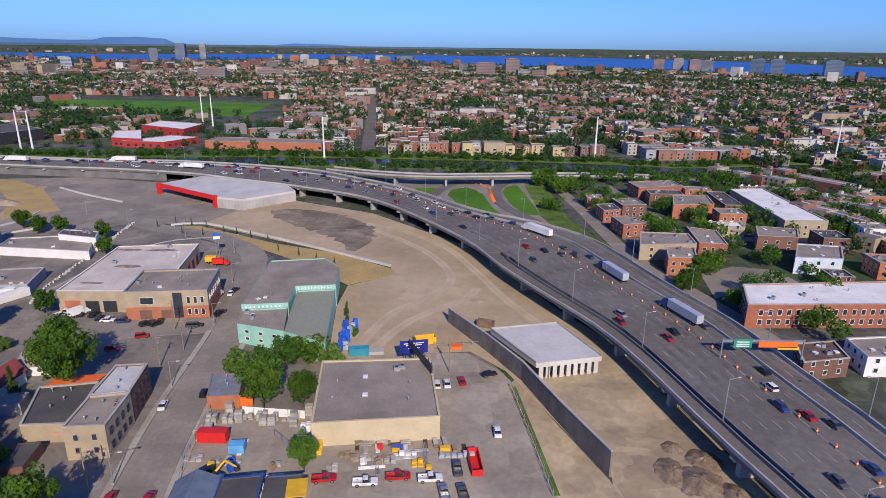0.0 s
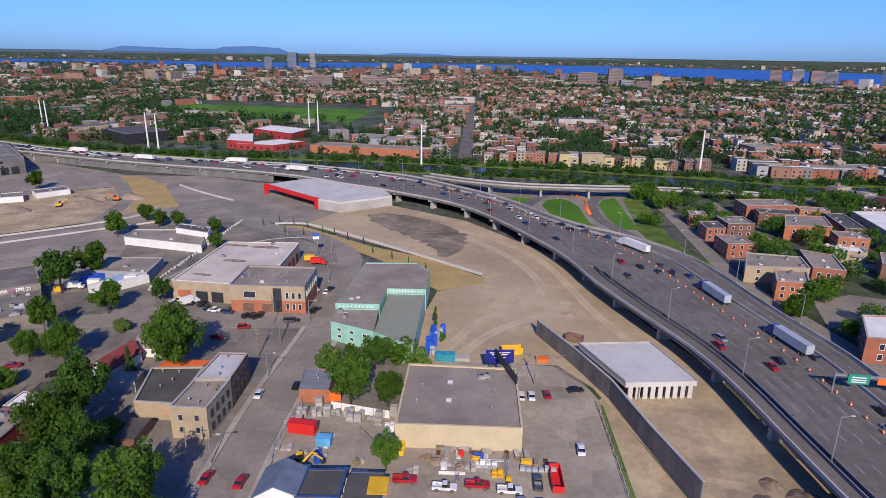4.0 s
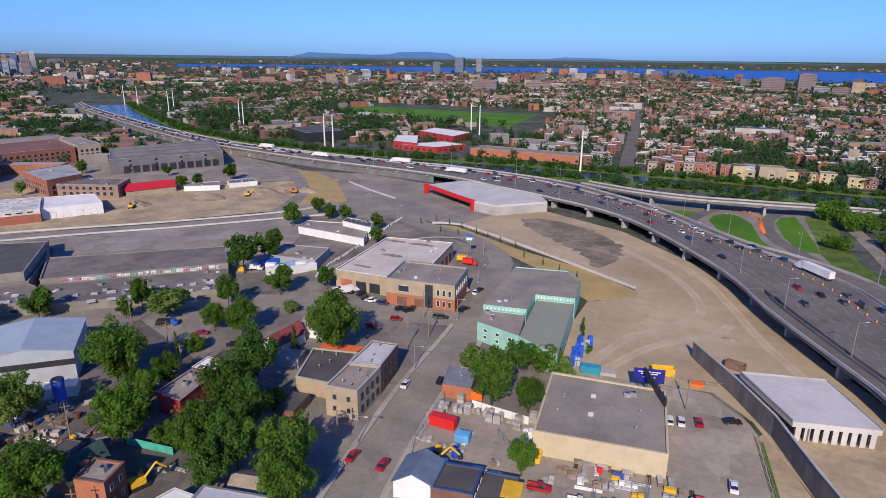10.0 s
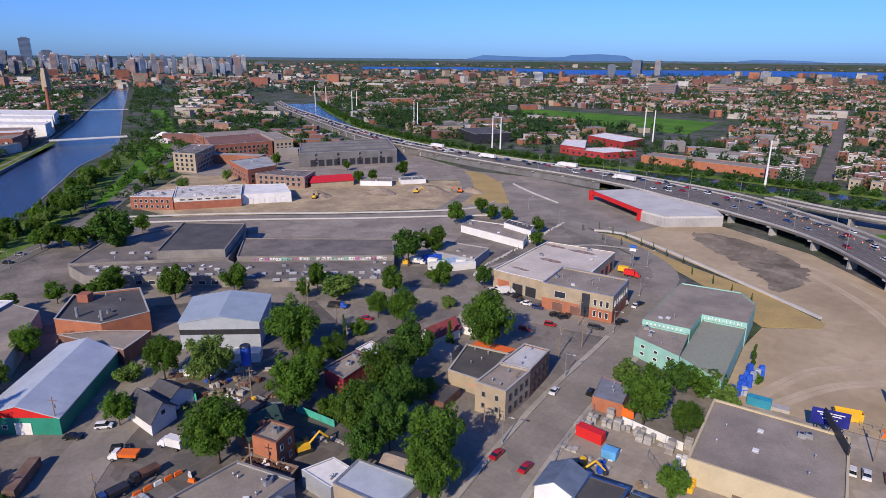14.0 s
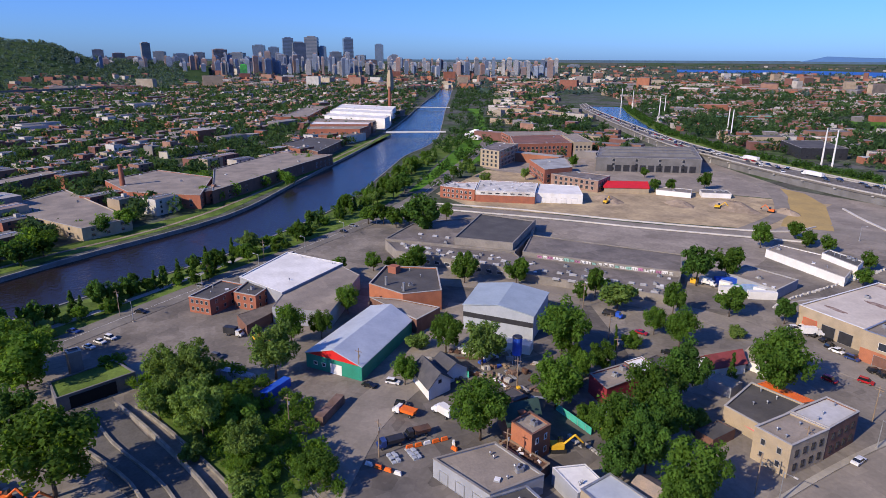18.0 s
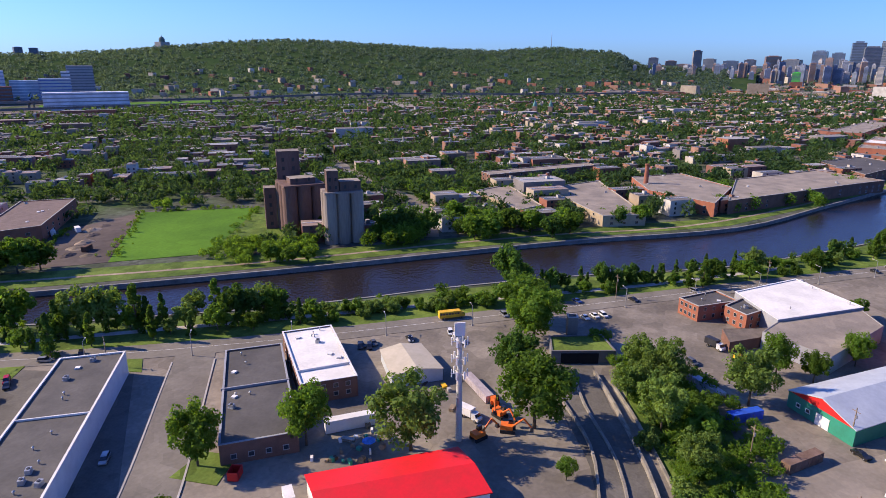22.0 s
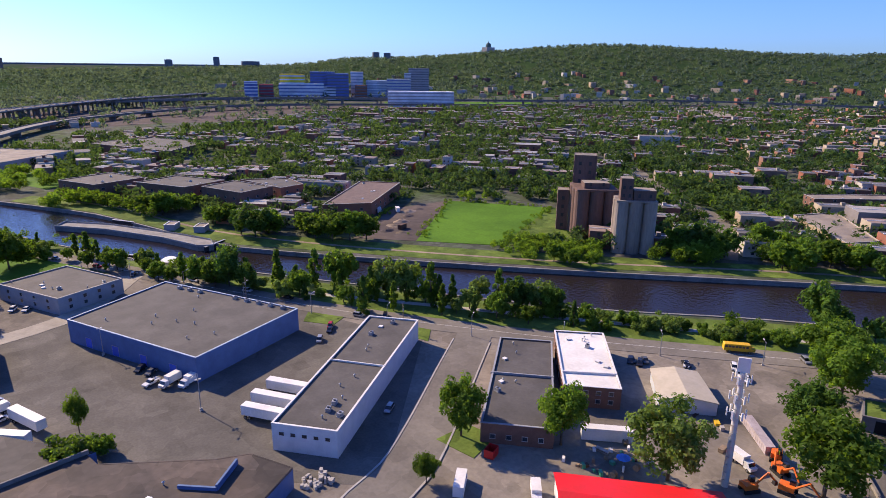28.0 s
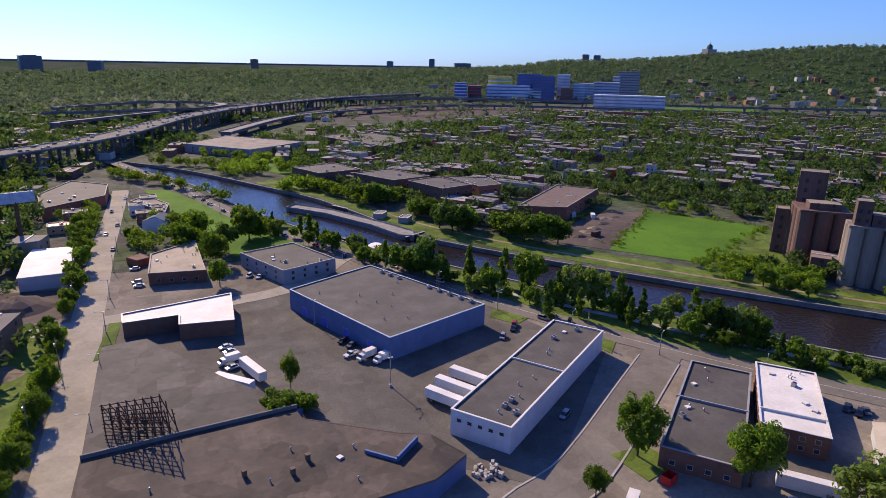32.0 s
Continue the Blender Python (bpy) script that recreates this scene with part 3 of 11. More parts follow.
patch("demolition_yard", [(-232, -330), (-280, -326), (-196, -257), (-172, -283)], 0.15, RAILEARTH, "earth yard with rubble")
ribbon("hill_street", smooth_line([(-297, -134), (-340, -155), (-385, -185), (-425, -240), (-520, -330)], 12), 14, 0.2, GREYSTREET, "grey street beside the silos")
patch("yard_north", [(36, -134), (-12, -138), (-40, -120), (-62, -100), (-118, -155), (-100, -205), (-62, -255), (-20, -248), (40, -240)], 0.09, ASPHALT, "dark asphalt truck yard")
cul_line = smooth_line([(-140, -150), (-113, -131), (-85, -111), (-69, -101), (-57, -97), (-46, -92)], 6)
ribbon("cul_street", cul_line, 12.5, 0.17, GREYSTREET, "pale asphalt street beside the long workshop")
for side in (-6.5, 6.5):
    ribbon("kerb", offset_line(cul_line, side)[2:], 0.5, 0.3, CONCRETE, "pale concrete kerb", 0.05)
ribbon("long_street", [(42, -110), (44, -180), (48, -250), (52, -350), (55, -505)], 11.0, 0.18, PALESTREET, "straight pale street lined with trees")
ribbon("cross_street", smooth_line([(150, -220), (75, -235), (39, -242), (-24, -252), (-60, -290)], 10), 9.0, 0.17, PALESTREET, "pale asphalt cross street")
patch("park_lawn", [(-690, 950), (-600, 1045), (-440, 1036), (-276, 1020), (-258, 818), (-330, 838), (-400, 836), (-522, 892)], 0.12, LAWN, "large green playing field in the park")
patch("lock_grass", [(-15, -300), (-50, -318), (-20, -396), (25, -500), (40, -500), (10, -390)], 0.13, LAWN, "green lawn beside the lock")
patch("hospital_lawn", [(-900, -1280), (-1250, -1100), (-1330, -1180), (-980, -1380)], 0.15, LAWN, "green slope below the hospital")
ribbon("south_street", [(-58, 480), (-63, 514), (-112, 990), (-161, 1459), (-230, 2100)], 13, 0.2, ROADWAY, "long straight grey street through the town")
patch("park_green", [(-405, 152), (-545, 246), (-700, 350), (-900, 460), (-1100, 540), (-1080, 560), (-770, 410), (-640, 350), (-527, 280), (-458, 212), (-412, 165)], 0.14, LAWN, "mown park lawn between canal and old factories")
patch("quarter_lot", [(109, 245), (127, 255), (144, 251), (146, 234), (121, 228), (104, 218)], 0.12, STREET, "grey paved school yard")
ribbon("quarter_street", smooth_line([(78, 400), (81, 359), (83, 317), (85, 278), (90, 250), (97, 225), (104, 200), (110, 170)], 8), 8, 0.2, STREET, "side street below the expressway with parked cars")
ribbon("aqueduct_road", smooth_line([(-20, 440), (60, 442), (125, 448), (163, 440), (245, 452), (330, 476), (420, 500)], 10), 10, 0.22, STREET, "road along the aqueduct")
ribbon("quarter_street_back", smooth_line([(122, 300), (120, 330), (116, 370), (112, 420)], 8), 7, 0.18, STREET, "narrow side street between brick houses")
ribbon("quarter_street_cross", smooth_line([(90, 292), (140, 296), (200, 292), (300, 270)], 8), 7, 0.19, STREET, "narrow cross street between brick houses")
patch("scrap_lot", [(53, -110), (51, -160), (51, -200), (54, -232), (80, -232), (120, -200), (120, -110)], 0.1, DARKDIRT, "dark earth lot beside the straight street")
patch("scrap_lot_grass", [(61, -166), (62, -182), (57, -194), (52, -187), (53, -172)], 0.14, LAWN, "patch of bright grass at the fence")
patch("coal_lot", [(56, -249), (61, -284), (88, -287), (100, -262), (90, -246)], 0.1, RAILEARTH, "black earth storage lot")
# ring ramp beyond the expressway
patch("ramp_ground", [(-40, 430), (60, 432), (60, 300), (70, 270), (50, 310), (20, 350), (-10, 380)], 0.13, STREET, "grey asphalt round the loop ramp")
patch("ramp_lawn_outer", [(39, 396), (42, 409), (51, 419), (53, 388), (55, 355), (55, 338), (47, 338), (41, 362)], 0.17, LAWN, "green lawn outside the loop ramp")
patch("ramp_lawn", [(3, 386), (6, 401), (15, 410), (21, 402), (26, 388), (28, 367), (30, 351), (34, 338), (20, 340), (10, 360)], 0.17, LAWN, "green lawn inside the loop ramp")
patch("ramp_lawn_small", [(-8, 390), (-4, 406), (-15, 406), (-24, 398), (-16, 386)], 0.17, LAWN, "small green wedge beside the slip road")
patch("ramp_bank", [(55, 338), (56, 360), (56, 420), (70, 420), (70, 330), (76, 300), (84, 276), (76, 274), (66, 296), (58, 318)], 0.16, GRASS, "grassy bank below the slip road")
ribbon("loop_ramp", smooth_line([(-8, 378), (-3, 396), (3, 412), (12, 427), (24, 436)], 5), 7, 0.3, ROADWAY, "curving loop ramp of grey asphalt")
ribbon("loop_ramp_exit", smooth_line([(60, 438), (48, 431), (40, 417), (35, 399), (34, 379), (37, 357), (44, 339), (52, 321), (60, 300)], 5), 7, 0.32, ROADWAY, "curving slip road of grey asphalt")
mbm = MB()
dashes(canal_road, 0, 0.175, 4, 4, 0.15, mbm)
structure("trim_road_lines", mbm, [WHITEP], "worn white lane lines")

WORNLINE = mat("worn_line_paint", (0.36, 0.35, 0.33), 0.8, (0.24, 0.235, 0.225), 0.2, 2, 0.3)
# ---- expressway ----
RAMP_EDGE = [(80, 30), (74, 70), (68, 99), (64, 115), (59.5, 136), (55, 158), (48, 180), (38, 201), (24, 232), (7, 275), (-39, 343), (-90, 376), (-128, 393), (-170, 412), (-222, 424), (-275, 430), (-342, 441), (-409, 457), (-508, 486), (-693, 572), (-913, 683), (-1041, 762)]
FAR_EDGE = [(108, 30), (106, 60), (104, 101), (102, 129), (99, 146), (94, 181), (84, 214), (70, 267), (56, 289), (42, 303), (29, 312), (18, 322), (5, 338), (-11, 360), (-29, 380), (-54, 401), (-100, 433), (-187, 456), (-237, 458), (-296, 464), (-364, 473), (-431, 486), (-551, 530), (-710, 603), (-925, 710), (-1060, 790)]
left_edge = smooth_line(RAMP_EDGE, 10)
right_edge = smooth_line(FAR_EDGE, 10)
DECK = 6.5


def resample(line, n):
    total = length(line)
    return [along(line, total * i / n)[0] for i in range(n + 1)]


n_deck = 150
L_, R_ = resample(left_edge, n_deck), resample(right_edge, n_deck)


def between(k):
    return [(a[0] + (b[0] - a[0]) * k, a[1] + (b[1] - a[1]) * k) for a, b in zip(L_, R_)]


def slab(name, lo, hi, z0, z1, material, label):
    mb = MB()
    for i in range(len(lo) - 1):
        mb.prism([lo[i], lo[i + 1], hi[i + 1], hi[i]], z0, z1, bottom=True)
    return structure(name, mb, [material], label)


cut = 24
slab("road_ramp_deck", L_[:cut + 1], between(0.115)[:cut + 1], DECK - 1.1, DECK, ROADWAY, "narrow ramp deck of grey concrete")
slab("road_main_deck", between(0.14)[:cut + 1], R_[:cut + 1], DECK - 1.3, DECK + 0.2, ROADWAY, "wide elevated expressway deck")
slab("road_far_deck", L_[cut:], R_[cut:], DECK - 1.3, DECK + 0.2, ROADWAY, "elevated expressway curving away")


def rail(name, line, z, h, w, material, label):
    mb = MB()
    a, b = offset_line(line, w / 2), offset_line(line, -w / 2)
    for i in range(len(line) - 1):
        mb.prism([b[i], b[i + 1], a[i + 1], a[i]], z, z + h)
    return structure(name, mb, [material], label)


rail("parapet_ramp", L_, DECK, 1.0, 0.45, CONCRETE, "pale concrete parapet")
rail("parapet_inner", between(0.11)[:cut], DECK, 0.9, 0.4, DARKCON, "dark concrete parapet of the ramp")
rail("parapet_main", between(0.145)[:cut], DECK + 0.2, 0.9, 0.4, DARKCON, "dark concrete parapet")
rail("parapet_far", R_, DECK + 0.2, 1.0, 0.45, CONCRETE, "pale concrete parapet")
LANEWEAR = mat("worn_lane", (0.152, 0.138, 0.123), 0.85, (0.125, 0.114, 0.102), 0.03, 0.5, 0.45, spec=0.08, mend=0.12)
for k in (0.19, 0.28, 0.37, 0.46, 0.55, 0.64, 0.73, 0.86, 0.935):
    ribbon("trim_lane_wear", between(k)[:64], 1.5, DECK + 0.204, LANEWEAR, "paler worn wheel tracks along the lane", DECK + 0.15)
rail("median_barrier", between(0.80)[:78], DECK + 0.2, 0.85, 0.4, CONCRETE, "concrete median barrier")
rail("median_barrier_far", between(0.5)[72:], DECK + 0.2, 0.85, 0.4, CONCRETE, "concrete median barrier")
mbm = MB()
for k in (0.24, 0.33, 0.42, 0.51, 0.7, 0.9):
    dashes(between(k), 0, DECK + 0.21, 12, 3.5, 0.18, mbm)
for k in (0.165, 0.595, 0.785, 0.97):
    dashes(between(k), 0, DECK + 0.21, 6, 6, 0.16, mbm)
structure("trim_deck_lines", mbm, [WORNLINE], "white lane lines on the deck")
mid = between(0.6)
for i in range(3, n_deck - 1, 3):
    for k in ((0.1, 0.45, 0.85) if i < 100 else (0.5,)):
        x, y = between(k)[i]
        mb = MB()
        _, h = along(mid, length(mid) * i / n_deck)
        mb.box(x, y, 0, 1.6, 4.0, DECK - 1.9, h)
        mb.box(x, y, DECK - 1.9, 1.8, 8.0, 0.7, h)
        structure("pier", mb, [CONCRETE], "concrete pier under the expressway")

# viaduct and interchange to the north-west
via = smooth_line([(330, -420), (230, -500), (150, -590), (77, -715), (3, -950), (-115, -1180), (-330, -1440), (-620, -1650)], 30)
slab("road_viaduct", offset_line(via, 14), offset_line(via, -14), 17.2, 18.6, ROADWAY, "high concrete viaduct on tall piers")
rail("parapet_viaduct_a", offset_line(via, 14), 18.6, 1.0, 0.5, CONCRETE, "pale parapet of the viaduct")
rail("parapet_viaduct_b", offset_line(via, -14), 18.6, 1.0, 0.5, CONCRETE, "pale parapet of the viaduct")
for i in range(1, len(via) - 1):
    h = along(via, length(via) * i / len(via))[1]
    mb = MB()
    for o in (-9, 0, 9):
        x, y = offset_line(via, o)[i]
        mb.box(x, y, 0, 2.2, 2.6, 15.6, h)
    mb.box(via[i][0], via[i][1], 15.4, 2.4, 27, 1.8, h)
    # dark concrete stands for the piers' shaded side
    structure("viaduct_pier", mb, [DARKCON], "three-legged concrete viaduct pier")
hub = [[(-330, -1440), (-720, -1400), (-1114, -1070), (-1532, -843), (-1699, -451), (-1950, -120)],
       [(160, -930), (2, -1160), (-182, -1340), (-458, -1500), (-729, -1440), (-1000, -1250)],
       [(-40, -820), (-200, -1100), (-520, -1280), (-800, -1180), (-1150, -950), (-1500, -720)],
       [(200, -1200), (60, -1350), (-60, -1290), (-40, -1180), (60, -1120), (200, -1080)]]
for k, pts in enumerate(hub):
    ln = smooth_line(pts, 40)
    z = (15, 14, 9, 16)[k]
    # ramps, parapets and piers are coloured dark for their sides in shade
    slab("road_interchange", offset_line(ln, 9), offset_line(ln, -9), z - 2.6, z, DARKCON, "interchange ramp on piers")
    rail("parapet_interchange", offset_line(ln, 9), z, 1.1, 0.6, DARKCON, "concrete parapet of the interchange")
    rail("parapet_interchange", offset_line(ln, -9), z, 1.1, 0.6, DARKCON, "concrete parapet of the interchange")
    for i in range(0, len(ln), 2):
        mb = MB()
        h = along(ln, length(ln) * i / len(ln))[1]
        mb.box(ln[i][0], ln[i][1], 0, 2.5, 12, z - 1.4, h)
        structure("interchange_pier", mb, [DARKCON], "concrete interchange pier")
patch("rail_yard", [(100, -1000), (-300, -1050), (-900, -900), (-1400, -650), (-1450, -800), (-950, -1200), (-500, -1450), (60, -1400)], 0.1, RAILEARTH, "brown earth of the rail yard and road works")

wall_line = [p for p in left_edge if p[0] < -185]
rail("retaining_wall_expressway", offset_line(wall_line, -1.2), 0, DECK - 1.2, 0.8, DARKCON, "concrete retaining wall below the expressway")
over = smooth_line([(-80, 436), (-46, 421), (-11, 414), (21, 416), (54, 420), (100, 432), (160, 446)], 6)


def over_z(i):
    """The slip road comes down from the deck to the road along the water."""
    k = i / (len(over) - 1)
    return DECK + 0.2 - 5.8 * max(0.0, (k - 0.55) / 0.45) ** 1.3


mb, ma = MB(), MB()
lo, hi = offset_line(over, 5), offset_line(over, -5)
for i in range(len(over) - 1):
    z0, z1 = over_z(i), over_z(i + 1)
    mb.solid([(*lo[i], z0 - 1.1), (*hi[i], z0 - 1.1), (*hi[i + 1], z1 - 1.1), (*lo[i + 1], z1 - 1.1)], [(*lo[i], z0), (*hi[i], z0), (*hi[i + 1], z1), (*lo[i + 1], z1)])
    for side in (5, -4.6):
        p, q = offset_line(over, side), offset_line(over, side - 0.4)
        ma.solid([(*p[i], z0), (*q[i], z0), (*q[i + 1], z1), (*p[i + 1], z1)], [(*p[i], z0 + 1.0), (*q[i], z0 + 1.0), (*q[i + 1], z1 + 1.0), (*p[i + 1], z1 + 1.0)])
structure("road_slip", mb, [ROADWAY], "pale concrete slip road on piers")
structure("parapet_slip", ma, [CONCRETE], "pale parapet of the slip road")
for i in range(3, int(len(over) * 0.7), 5):
    mb = MB()
    mb.box(*over[i], 0, 1.4, 7, over_z(i) - 1.1, along(over, length(over) * i / len(over))[1])
    structure("slip_pier", mb, [CONCRETE], "concrete pier of the slip road")
# second waterway beyond the expressway
c2n = smooth_line([(420, 520), (350, 500), (255, 478), (204, 462), (120, 474), (0, 486), (-130, 490), (-270, 478), (-364, 480), (-431, 493), (-551, 537), (-710, 610), (-925, 717), (-1060, 797)], 20)
c2f = smooth_line([(420, 545), (350, 524), (260, 503), (192, 489), (120, 504), (0, 514), (-130, 518), (-270, 508), (-334, 506), (-462, 530), (-593, 576), (-708, 640), (-888, 757), (-1020, 850)], 20)
mb = MB()
a, b = resample(c2n, 60), resample(c2f, 60)
mb.strip([(x, y, 0.12) for x, y in a], [(x, y, 0.12) for x, y in b])
structure("water_aqueduct", mb, [WATER], "blue water of the aqueduct canal")
ribbon("verge_a", offset_line(c2n, 7), 14, 0.3, GRASS, "green grassy bank of the aqueduct")
ribbon("verge_b", offset_line(c2f, -9), 18, 0.3, GRASS, "green grassy bank of the aqueduct")


# ---- distance: river, hills, towers ----
def az_band(name, rows, r, material, label):
    """A strip of land or water seen far off: azimuth, lower and upper elevation in degrees."""
    mb = MB()
    for (a0, l0, h0), (a1, l1, h1) in zip(rows, rows[1:]):
        n = max(1, int(abs(a1 - a0) / 1.5))
        for i in range(n):
            u, w = i / n, (i + 1) / n
            q = []
            for s, top in ((u, 0), (w, 0), (w, 1), (u, 1)):
                a = a0 + (a1 - a0) * s
                e = (h0 + (h1 - h0) * s) if top else (l0 + (l1 - l0) * s)
                q.append(polar(a, r + 60 * top, 90 + r * math.tan(radians(e))))
            mb.face(q)
    return structure(name, mb, [material], label)


# the hills' blue is aerial haze painted into the base colour
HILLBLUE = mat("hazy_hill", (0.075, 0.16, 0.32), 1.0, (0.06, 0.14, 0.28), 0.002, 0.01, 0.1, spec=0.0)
# wooded land tinted blue, with the haze of distance in its colour
SHORE = mat("hazy_far_shore", (0.06, 0.105, 0.15), 1.0, (0.065, 0.1, 0.13), 0.004, 0.03, 0.4, spec=0.0)
SHORES = [(46, -0.74, -0.95), (37, -0.72, -0.95), (28, -0.85, -1.3), (22, -0.83, -1.35), (15, -0.75, -1.15), (6.4, -0.72, -1.15), (-2, -0.75, -1.5), (-8.3, -0.75, -1.6), (-22, -0.85, -1.9), (-33, -1.1, -1.98), (-46, -1.2, -2.05)]


def river_reach(az):
    """Distances of the near and the far shore of the river at an azimuth."""
    for (a0, f0, n0), (a1, f1, n1) in zip(SHORES, SHORES[1:]):
        if a1 <= az <= a0:
            k = (a0 - az) / (a0 - a1)
            return 90 / math.tan(radians(-(n0 + (n1 - n0) * k))), 90 / math.tan(radians(-(f0 + (f1 - f0) * k)))
    return None


mb = MB()
for i in range(92):
    a0, a1 = 46 - i, 45 - i
    (n0, f0), (n1, f1) = river_reach(a0), river_reach(a1)
    ln = 6
    for q in range(ln):
        e0, e1 = q / ln, (q + 1) / ln
        mb.face([far(*polar(a0, n0 + (f0 - n0) * e0, 0.5)), far(*polar(a1, n1 + (f1 - n1) * e0, 0.5)), far(*polar(a1, n1 + (f1 - n1) * e1, 0.5)), far(*polar(a0, n0 + (f0 - n0) * e1, 0.5))])
structure("backdrop_river", mb, [RIVER], "wide blue river in the distance")
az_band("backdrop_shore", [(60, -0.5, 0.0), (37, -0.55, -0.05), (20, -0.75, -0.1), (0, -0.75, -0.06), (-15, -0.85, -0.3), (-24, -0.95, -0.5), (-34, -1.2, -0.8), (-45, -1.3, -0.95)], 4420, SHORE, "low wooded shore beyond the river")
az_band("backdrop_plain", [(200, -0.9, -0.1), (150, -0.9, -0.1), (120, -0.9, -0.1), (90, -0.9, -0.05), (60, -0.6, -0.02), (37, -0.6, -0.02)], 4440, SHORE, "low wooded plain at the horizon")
az_band("backdrop_hills", [(38, -0.3, -0.28), (36, -0.3, 0.16), (35.3, -0.3, 0.34), (33, -0.3, 0.26), (30, -0.3, 0.18), (28.3, -0.3, 0.22), (27.6, -0.3, 0.4), (25.3, -0.3, 0.48), (23.2, -0.3, 0.36), (22.3, -0.3, -0.05), (20, -0.3, -0.2)], 4560, HILLBLUE, "flat-topped hills with blue haze in their colour")
az_band("backdrop_hills_low", [(16, -0.4, -0.3), (14.2, -0.4, 0.0), (13, -0.4, 0.12), (9.5, -0.4, 0.06), (7, -0.4, -0.15), (5, -0.4, -0.3)], 4560, HILLBLUE, "long hill with blue haze in its colour")
az_band("backdrop_hill_small", [(-7, -0.5, -0.34), (-9.2, -0.5, -0.1), (-11, -0.5, -0.33)], 4560, HILLBLUE, "small hill with blue haze in its colour")

CREST = [(200, -0.8), (187, -0.75), (182.5, -0.65), (177, -0.5), (171, -0.42), (164.5, -0.28), (159, -0.1), (155.7, -0.02), (151.7, 0.2), (147.8, 0.72), (143.8, 0.82), (139.6, 1.02), (135.6, 1.38), (130.8, 1.82),
         (125.9, 2.1), (121, 1.95), (116, 1.66), (111.3, 1.38), (106.8, 1.28), (103, 1.55), (100.2, 1.36), (98, 1.25), (96.8, 1.05), (95.8, 0.5), (94.6, 0.1), (91, -0.1), (86, -0.4)]


def crest(az):
    for (a0, e0), (a1, e1) in zip(CREST, CREST[1:]):
        if a1 <= az <= a0:
            return e0 + (e1 - e0) * (a0 - az) / (a0 - a1)
    return -0.4


def hill_z(az, r):
    """Height of the long hill behind the town."""
    top = 90 + 3700 * math.tan(radians(crest(az)))
    t = min(max((r - 2100) / 1600, 0), 1)
    t = t * t * (3 - 2 * t) if r <= 3700 else 1 - (r - 3700) / 1500
    z = (top - 13) * t
    w = noise.noise(Vector((az * 0.35, r * 0.004, 0))) * 10 * min(t * 2, 1) * (1 if r < 3500 else 0.2)
    return max(z + w, -2.0)


mb = MB()
rs = [2100, 2250, 2400, 2550, 2700, 2850, 3000, 3150, 3300, 3450, 3600, 3700, 3900]
azs = [86 + 0.7 * i for i in range(160)]
grid = [[polar(a, r, hill_z(a, r)) for r in rs] for a in azs]
for i in range(len(azs) - 1):
    for j in range(len(rs) - 1):
        mb.face([grid[i][j], grid[i + 1][j], grid[i + 1][j + 1], grid[i][j + 1]])
structure("backdrop_mountain", mb, [mat("wooded_hill", (0.03, 0.06, 0.025), 1.0, (0.045, 0.075, 0.03), 0.01, 0.08, 0.7, spec=0.0)], "long dark green wooded hill", smooth=True)


def scatter_trees(name, spots, seed, tris=26, material=HAZELEAF, label="dense far green trees"):
    """Many far trees in one mesh: each a crown of loose leaf clumps, taller than wide, with gaps."""
    rng = np.random.default_rng(seed)
    S = np.array(spots, float)                        # x, y, z, radius
    n = len(S)
    d = rng.normal(size=(n, tris, 3))
    d /= np.linalg.norm(d, axis=2, keepdims=True)
    d *= (0.55 + 0.5 * rng.random((n, tris, 1)))
    d[..., 2] = d[..., 2] * 0.85
    r = S[:, None, 3:4]
    c = S[:, None, :3] + d * r + np.stack([np.zeros(n), np.zeros(n), S[:, 3] * 1.05], -1)[:, None]
    e = rng.normal(size=(n, tris, 3, 3)) * (r[..., None] * 0.34 * math.sqrt(26 / tris) ** 0.8)
    V = (c[:, :, None, :] + e).reshape(-1, 3)
    V[:, 2] = np.maximum(V[:, 2], 0.2)
    me = bpy.data.meshes.new(name)
    k = len(V) // 3
    me.vertices.add(len(V))
    me.vertices.foreach_set("co", V.ravel())
    me.loops.add(len(V))
    me.loops.foreach_set("vertex_index", np.arange(len(V), dtype=np.int32))
    me.polygons.add(k)
    me.polygons.foreach_set("loop_start", np.arange(k, dtype=np.int32) * 3)
    me.materials.append(material)
    me.update()
    me.validate()
    return tagged(new(name, me), label, "trees", "", "stuff")


rnd = random.Random(5)
spots = []
for _ in range(11000):
    az, r = rnd.uniform(88, 197), 2150 + 1550 * rnd.random() ** 0.8
    x, y, z = polar(az, r, hill_z(az, r))
    spots.append((x, y, z - 3, rnd.uniform(5, 9.5)))
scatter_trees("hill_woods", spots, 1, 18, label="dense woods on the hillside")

# ---- the town: rows of flat-roofed houses ----
KEEP_OUT = [[(-690, 950), (-600, 1045), (-440, 1036), (-276, 1020), (-258, 818), (-330, 838), (-400, 836), (-522, 892)], near_bank + far_bank[::-1], [(-470, 560), (-440, 640), (-380, 610), (-340, 560), (-340, 720), (-230, 720), (-220, 548), (-420, 545)], [(-72, 512), (-54, 512), (-150, 1462), (-172, 1462)], [(-540, 1020), (-270, 1015), (-250, 830), (-380, 825)], [(-260, -440), (-190, -330), (-150, -250), (-250, -180), (-360, -240), (-330, -420)]]


def grove(x, y):
    """Where the town gives way to gardens and groves: 0 built up, 1 all trees."""
    return 0.5 + 0.75 * noise.noise(Vector((x * 0.011, y * 0.011, 3.0))) + 0.45 * noise.noise(Vector((x * 0.031, y * 0.031, 8.0)))


